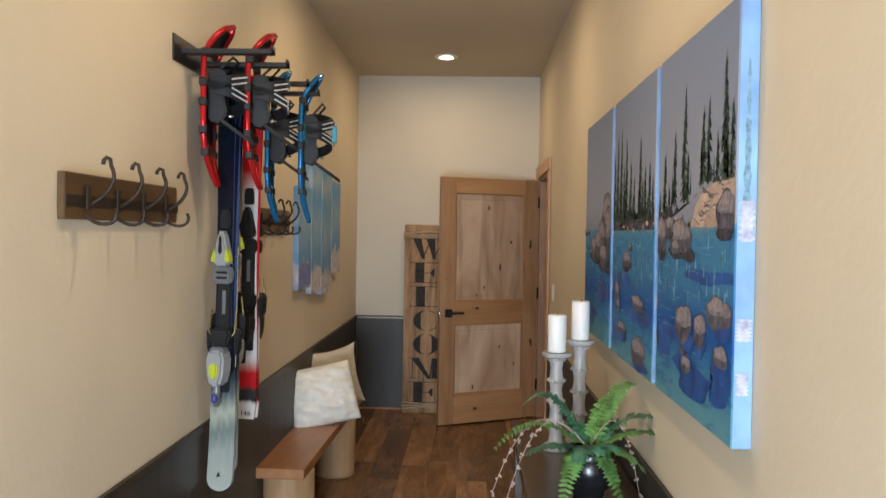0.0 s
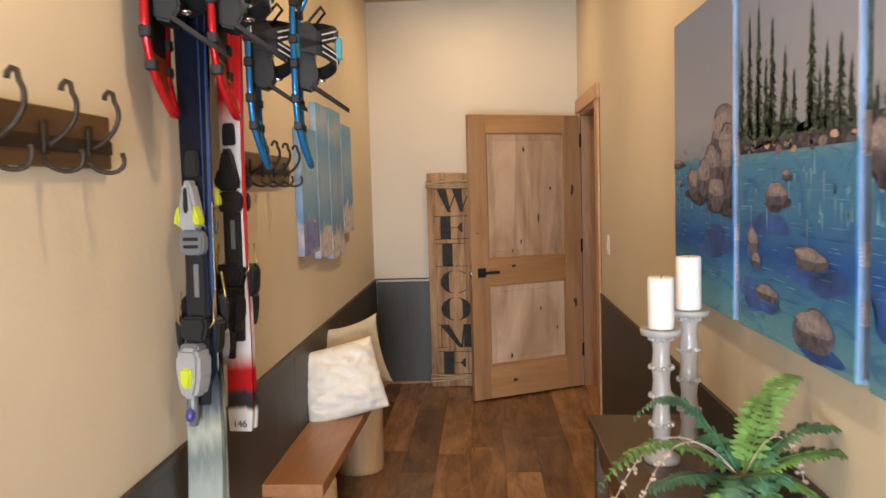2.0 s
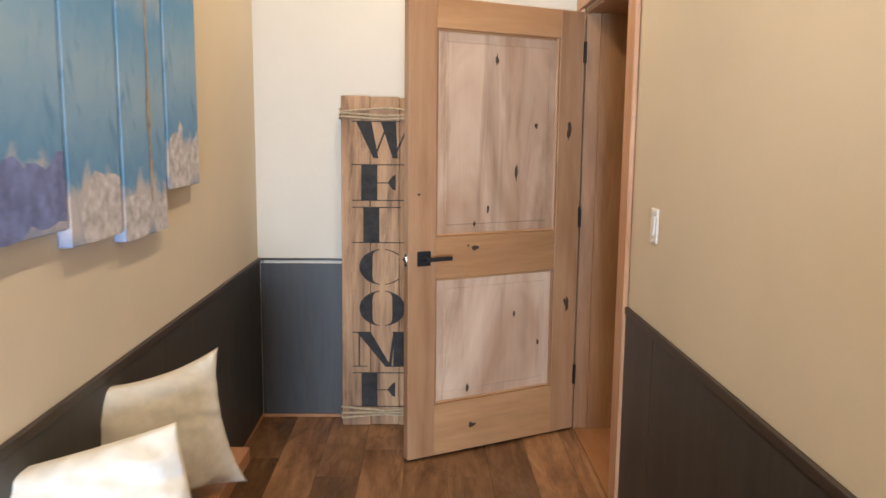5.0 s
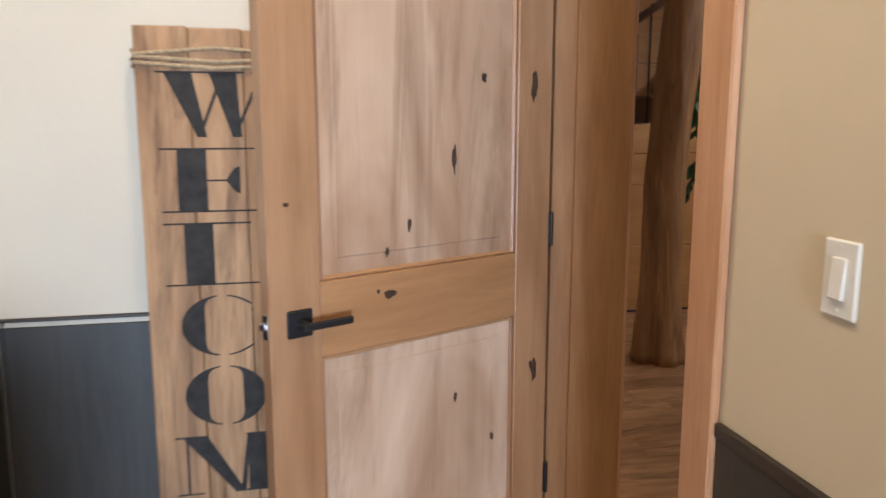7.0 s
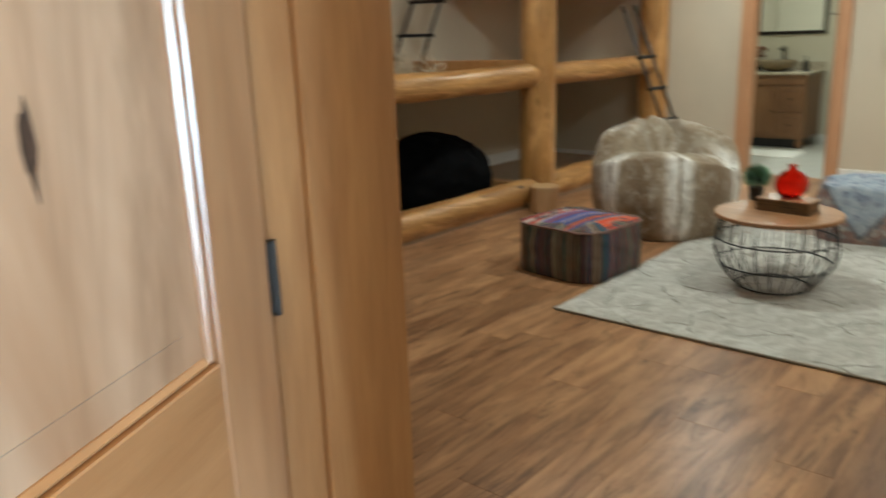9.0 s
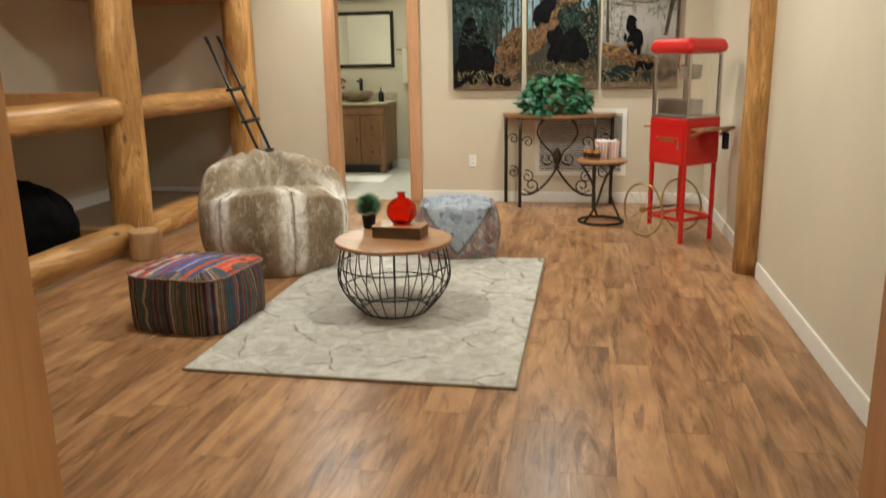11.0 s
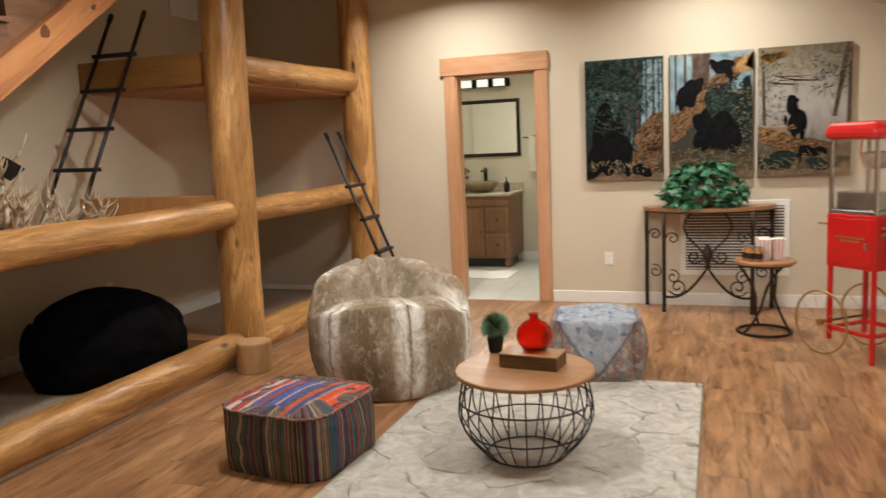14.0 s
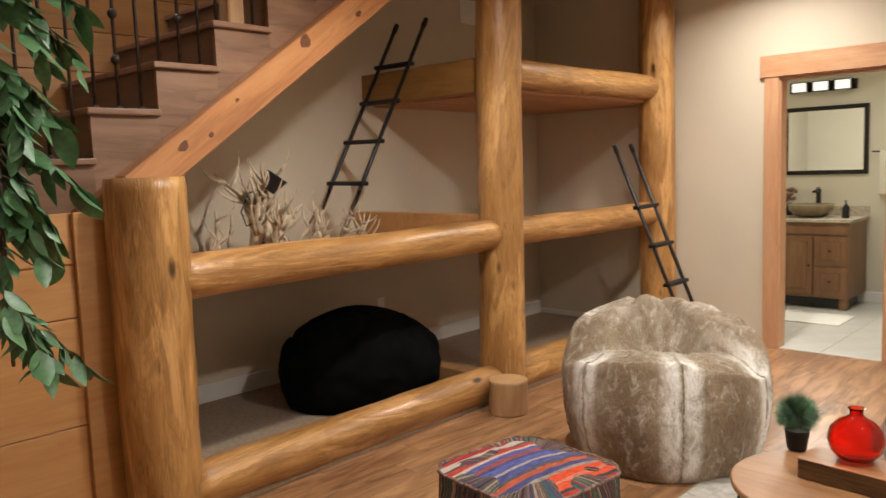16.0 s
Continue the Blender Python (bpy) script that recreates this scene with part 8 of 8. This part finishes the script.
        layers += [(M_TRUNKP, [uv((0.80, 0.45), (0.93, 1), (0.99, 1), (0.85, 0.45)), uv((0.95, 0.3), (0.97, 1), (1, 1), (1, 0.3)), uv((0.05, 0.4), (0.03, 0.98), (0.06, 0.98), (0.09, 0.4))], strokes(10, 0.1, 0.5, 0.72, 0.79, 0.26, 0.005, 3.3, 0.1)),
                   (M_GRASSP, [], strokes(120, 0.0, 1.0, 0.78, 1.0, 0.06, 0.005, -0.4, 1.1)),
                   (M_LEAFM, [], strokes(130, 0.0, 0.3, 0.4, 0.9, 0.035, 0.004, -1.0, 0.9) + strokes(130, 0.6, 1.0, 0.62, 1.0, 0.045, 0.004, -1.0, 0.9)),
                   (M_STUBP, [], strokes(40, 0.0, 0.22, 0.88, 0.95, 0.12, 0.006, math.pi - 0.35, 0.3)),
                   (M_LOGP, [uv((0, 0.30), (0, 0.40), (0.2, 0.36), (0.45, 0.30), (0.7, 0.27), (0.95, 0.22), (0.95, 0.12), (0.6, 0.14), (0.25, 0.2))], []),
                   (M_LEAFD, [mass(0.2, 0.12, 0.22, 0.08), mass(0.75, 0.10, 0.2, 0.06)], []),
                   (M_SHADOWP, [mass(0.43, 0.42, 0.105, 0.10, 30, 0.12), mass(0.375, 0.53, 0.065, 0.075, 24, 0.12), mass(0.375, 0.595, 0.06, 0.036, 20, 0.2), mass(0.30, 0.44, 0.022, 0.035, 16, 0.2), mass(0.39, 0.33, 0.03, 0.05, 16, 0.2), mass(0.48, 0.33, 0.03, 0.05, 16, 0.2), mass(0.6, 0.19, 0.13, 0.045, 30, 0.4), mass(0.46, 0.15, 0.03, 0.04, 16, 0.3)], []),
                   (M_STUBP, [], strokes(50, 0.0, 0.42, 0.30, 0.40, 0.09, 0.004, -0.35, 0.15)),
                   (M_GRASSP, [], strokes(120, 0, 1, 0.0, 0.16, 0.06, 0.004, 0.4, 0.8))]
    lift = 0.0005
    for mt, shapes, tris in layers:
        if shapes:
            on_face(c, "printed_shape", clip(shapes, w, h), f, mt, -1, lift)
        if mt is M_LOGP:
            for poly in shapes:
                ys, zs = [q[0] for q in poly], [q[1] for q in poly]
                lean = {0: 2.5, 1: 2.45, 2: 0.3}[k]
                print_strokes(c, clip(slivers(rng, 130, min(ys), max(ys), min(zs), max(zs), 0.06, 0.003, lean, 0.35, poly), w, h), f, M_LOGL, -1, lift + 0.0006)
                print_strokes(c, clip(slivers(rng, 110, min(ys), max(ys), min(zs), max(zs), 0.07, 0.004, lean, 0.35, poly), w, h), f, M_LOGD, -1, lift + 0.0007)
        if tris:
            print_strokes(c, clip(tris, w, h), f, mt, -1, lift + 0.0006)
        lift += 0.0008
    part("lower_edge", box(-0.0405, -0.001, -w - 0.003, w + 0.003, -0.0012, -0.0002), M_WRAPF, c)
    part("printed_ground", box(f - 0.0006, f - 0.0001, -w, w, 0.0, 0.055), M_WRAPF, c)

# ---- bathroom ----
BX, BY0, BY1, BZ = 10.5, 7.6, 10.4, 2.6
M_BATHW = plaster("bath_plaster", (0.62, 0.58, 0.47))
bw = box(BX, BX + 0.1, BY0, BY1, 0, BZ)
setting("bath_wall_east", bw, M_BATHW)
setting("bath_wall_south", box(XB + 0.12, BX, BY0 - 0.1, BY0, 0, BZ), M_BATHW)
setting("bath_wall_north", box(XB + 0.12, BX, BY1, BY1 + 0.1, 0, BZ), M_BATHW)
setting("bath_wall_west", box(XB + 0.1215, XB + 0.126, B1, BY1, 0, BZ), M_BATHW)
setting("bath_wall_west_end", box(XB + 0.1215, XB + 0.126, BY0, B0, 0, BZ), M_BATHW)
setting("bath_ceiling", box(XB + 0.12, BX + 0.1, BY0 - 0.1, BY1 + 0.1, BZ, BZ + 0.1), M_CEIL2)
run_board("bath_baseboard", BX - 0.014, BX, BY0, BY1, 0.004, 0.11)
M_TILE = plain("pale_grey_tile", (0.58, 0.57, 0.53), 0.3, var=0.08, scale=5, bumps=0.05)
bf = setting("bath_floor", box(XB, BX, BY0, BY1, -0.10, -0.004), plain("grey_grout", (0.36, 0.35, 0.33), 0.8), "pale grey tiled bathroom floor")
tile = finish("tile", box(0.0015, 0.3985, 0.0015, 0.3985, -0.01, 0.003, 0.0015), M_TILE)
for i in range(6):
    for j in range(7):
        ob = new("tile", tile)
        ob.parent, ob.location = bf, (XB + 0.004 + 0.4 * i, BY0 + 0.4 * j, 0)

M_VAN = wood("maple_vanity", (0.13, 0.055, 0.022), (0.22, 0.105, 0.045), (0.30, 0.16, 0.075), "Z", 0.4, 0.9)
M_STONE = plain("speckled_stone_top", (0.46, 0.40, 0.31), 0.25, var=0.4, scale=45, bumps=0)
van = thing("bath_vanity", "brown panelled wooden vanity on bun feet", "vanity", pose(9.90, 9.46, 0))
VY0, VY1 = -0.36, 0.74
part("carcass", box(0.0, 0.58, VY0, VY1, 0.11, 0.84, 0.004), M_VAN, van)
# Black block that stands in for the shade under the vanity.
part("toe_shadow_panel", box(0.06, 0.5, VY0 + 0.05, VY1 - 0.05, 0.004, 0.11), M_BLACK, van)
for y in (VY0 + 0.05, VY1 - 0.05):
    part("bun_foot", lathe([(0.03, 0.003), (0.045, 0.02), (0.05, 0.06), (0.035, 0.10), (0.045, 0.11)], 18, m=Matrix.Translation((0.045, y, 0))), M_VAN, van, smooth=True)


def front(parent, name, y0, y1, z0, z1):
    d = part(name, box(-0.02, -0.0005, y0, y1, z0, z1, 0.003), M_VAN, parent)
    part("raised_panel", box(-0.028, -0.0205, y0 + 0.05, y1 - 0.05, z0 + 0.05, z1 - 0.05, 0.006, 2), M_VAN, d)
    part("knob", lathe([(0.006, 0), (0.006, 0.012), (0.013, 0.018), (0.012, 0.025)], 14, m=Matrix.Translation((-0.02, y0 + (y1 - y0) * (0.5 if name == "drawer" else 0.08), (z0 + z1) / 2)) @ Matrix.Rotation(-math.pi / 2, 4, "Y")), M_HINGE, d)


part("top_moulding", box(-0.022, -0.0005, VY0 + 0.01, VY1 - 0.01, 0.73, 0.80, 0.005, 2), M_VAN, van)
front(van, "drawer", VY0 + 0.02, VY0 + 0.30, 0.43, 0.71)
front(van, "drawer", VY0 + 0.02, VY0 + 0.30, 0.14, 0.41)
front(van, "door", VY0 + 0.32, VY0 + 0.70, 0.14, 0.71)
front(van, "door", VY0 + 0.72, VY1 - 0.02, 0.14, 0.71)
ct = part("stone_counter", box(-0.025, 0.598, VY0 - 0.02, VY1 + 0.02, 0.8405, 0.872, 0.005, 2), M_STONE, None, "", False, pose(9.90, 9.46, 0))
tagged(ct, "speckled tan stone vanity top with a backsplash", "countertop")
part("backsplash", box(0.578, 0.598, VY0 - 0.02, VY1 + 0.02, 0.8725, 0.965, 0.003), M_STONE, ct)
sk = thing("vessel_sink", "round brown stone vessel sink on the vanity", "sink", pose(10.17, 9.53, 0.8725))
part("bowl", lathe([(0.10, 0), (0.15, 0.02), (0.20, 0.07), (0.215, 0.125), (0.205, 0.128), (0.18, 0.075), (0.09, 0.03), (0.01, 0.025)], 40), plain("honed_stone_bowl", (0.20, 0.15, 0.085), 0.4, var=0.3, scale=12), sk, smooth=True)
fc = thing("faucet", "tall dark bronze single-hole faucet", "faucet", pose(10.40, 9.53, 0.8725))
part("column", box(-0.02, 0.02, -0.02, 0.02, 0, 0.27, 0.004), M_HINGE, fc)
part("spout", box(-0.15, -0.02, -0.018, 0.018, 0.235, 0.26, 0.004), M_HINGE, fc)
part("lever", box(-0.06, 0.02, -0.008, 0.008, 0.2755, 0.287, 0.003), M_HINGE, fc)
sd = thing("soap_dispenser", "dark glass soap bottle with a pump", "soap bottle", pose(10.10, 9.19, 0.8725))
part("bottle", lathe([(0.03, 0), (0.034, 0.005), (0.034, 0.10), (0.015, 0.125), (0.014, 0.135)], 20), M_BLKP, sd, smooth=True)
part("pump", tube([(0, 0, 0.135), (0, 0, 0.17), (-0.04, 0, 0.168)], 0.006, 8), M_BLACK, sd)
vz = thing("flower_vase", "small vase of dried brown flowers on the vanity", "vase", pose(10.36, 9.80, 0.8725))
part("vessel", lathe([(0.03, 0), (0.045, 0.03), (0.03, 0.10), (0.035, 0.12)], 18), M_URN, vz, smooth=True)
bm = bmesh.new()
rng = random.Random(3)
for k in range(26):
    bmesh.ops.create_icosphere(bm, subdivisions=1, radius=rng.uniform(0.015, 0.026), matrix=Matrix.Translation((rng.uniform(-0.06, 0.06), rng.uniform(-0.08, 0.08), 0.15 + rng.uniform(0, 0.12))))
part("dried_blooms", bm, plain("dried_bloom", (0.16, 0.08, 0.05), 0.8, var=0.5, scale=30), vz)
mr = thing("wall_mirror", "rectangular wall mirror in a dark bronze frame", "mirror", pose(BX, 9.505, 1.63))
part("glass", box(-0.012, -0.002, -0.37, 0.37, -0.31, 0.31), M_MIRROR, mr)
for a, b, c, d in ((-0.405, -0.362, -0.345, 0.345), (0.362, 0.405, -0.345, 0.345)):
    part("frame_side", box(-0.028, -0.001, a, b, c, d, 0.004), M_HINGE, mr)
for a, b in ((-0.345, -0.302), (0.302, 0.345)):
    part("frame_rail", box(-0.027, -0.0015, -0.362, 0.362, a, b, 0.004), M_HINGE, mr)
vl = thing("vanity_light", "bronze three-lamp vanity light bar above the mirror", "wall light", pose(BX, 9.53, 2.172))
part("back_bar", box(-0.03, 0, -0.32, 0.32, -0.05, 0.05, 0.004), M_HINGE, vl)
M_SHADE = glow("frosted_shade", (1.0, 0.93, 0.80), 0.25)
for k in (-1, 0, 1):
    s = part("glass_shade", box(-0.10, -0.0305, k * 0.205 - 0.072, k * 0.205 + 0.072, -0.045, 0.045, 0.006), M_SHADE, vl, "frosted glass shade")
    for e in (-0.052, 0.0455):
        part("shade_band", box(-0.104, -0.031, k * 0.205 - 0.084, k * 0.205 + 0.084, e, e + 0.0065), M_HINGE, s)
    for e in (-0.084, 0.0725):
        part("shade_band", box(-0.104, -0.031, k * 0.205 + e, k * 0.205 + e + 0.0115, -0.0455, 0.0455), M_HINGE, s)
tw = thing("towel_holder", "dark bronze towel bar with a hanging white towel", "towel bar", pose(BX, 8.93, 1.50))
part("post", lathe([(0.025, 0), (0.025, 0.01), (0.01, 0.014), (0.01, 0.06)], 14, m=Matrix.Rotation(-math.pi / 2, 4, "Y")), M_HINGE, tw)
part("bar", tube([(-0.055, 0.13, 0), (-0.055, -0.30, 0)], 0.008, 8), M_HINGE, tw)
part("towel", box(-0.075, -0.035, -0.22, 0.06, -0.42, 0.012, 0.012, 2), plain("cream_towel", (0.66, 0.62, 0.52), 0.95, var=0.06, bumps=0.5), tw, "folded cream hand towel")
bm_ = part("bath_mat", box(-0.25, 0.25, -0.42, 0.42, 0, 0.014, 0.006, 2), plain("white_cotton_mat", (0.78, 0.76, 0.72), 0.95, var=0.05, scale=40, bumps=0.6), None, "", False, pose(9.38, 9.38, 0.0035))
tagged(bm_, "white cotton bath mat on the tile floor", "bath mat")
fp = thing("bath_plant", "leafy green plant standing beside the vanity", "potted plant", pose(10.28, 8.72, 0))
part("pot", lathe([(0.08, 0.003), (0.10, 0.02), (0.12, 0.24), (0.11, 0.25), (0.09, 0.22)], 24), M_URN, fp, smooth=True)
part("stem", tube([(0, 0, 0.2), (0.01, 0.01, 0.5), (0, 0, 0.75)], 0.014, 6), M_TRUNK, fp)
fol = part("foliage", lathe([(0.03, 0.5), (0.02, 0.6)], 8), M_STEM, fp)
rng = random.Random(9)
for k in range(46):
    a = rng.uniform(0, 6.283)
    lf = new("leaf", leaves[rng.randrange(3)])
    lf.parent = fol
    lf.matrix_basis = Matrix.Translation((0.09 * math.cos(a) * rng.random(), 0.09 * math.sin(a) * rng.random(), rng.uniform(0.5, 0.98))) @ Euler((0, rng.uniform(-0.4, 1.0), a)).to_matrix().to_4x4() @ Matrix.Scale(1.2, 4)

# ---- floor planks ----
def plank_floor(name, x0, x1, y0, y1, axis, width, length, material, label, seed):
    base = setting(name, box(x0, x1, y0, y1, -0.012, -0.006), M_JOINT, label)
    rng = random.Random(seed)
    lo, hi, a0, a1 = (y0, y1, x0, x1) if axis == "X" else (x0, x1, y0, y1)
    meshes = {}
    row, c = 0, lo
    while c < hi - 0.01:
        w = min(width, hi - c)
        s = a0 - rng.random() * length
        while s < a1:
            e = min(s + length, a1)
            b = max(s, a0)
            if e - b > 0.03:
                key = (round(e - b, 3), round(w, 3))
                if key not in meshes:
                    sx, sy = (key[0], key[1]) if axis == "X" else (key[1], key[0])
                    meshes[key] = finish("plank", box(0.0004, sx - 0.0004, 0.0004, sy - 0.0004, -0.008, 0, 0.0007), material)
                ob = new("plank", meshes[key])
                ob.parent = base
                ob.location = (b, c, 0) if axis == "X" else (c, b, 0)
            s += length
        c += w
        row += 1
    return base


plank_floor("floor_hall", XL, XR, YN, YF, "Y", 0.19, 1.22, M_PLANK_H, "walnut-brown plank floor of varied boards", 4)
plank_floor("floor_room", XR, XB, YR, 10.14, "X", 0.19, 1.22, M_PLANK_R, "warm brown laminate plank floor", 7)
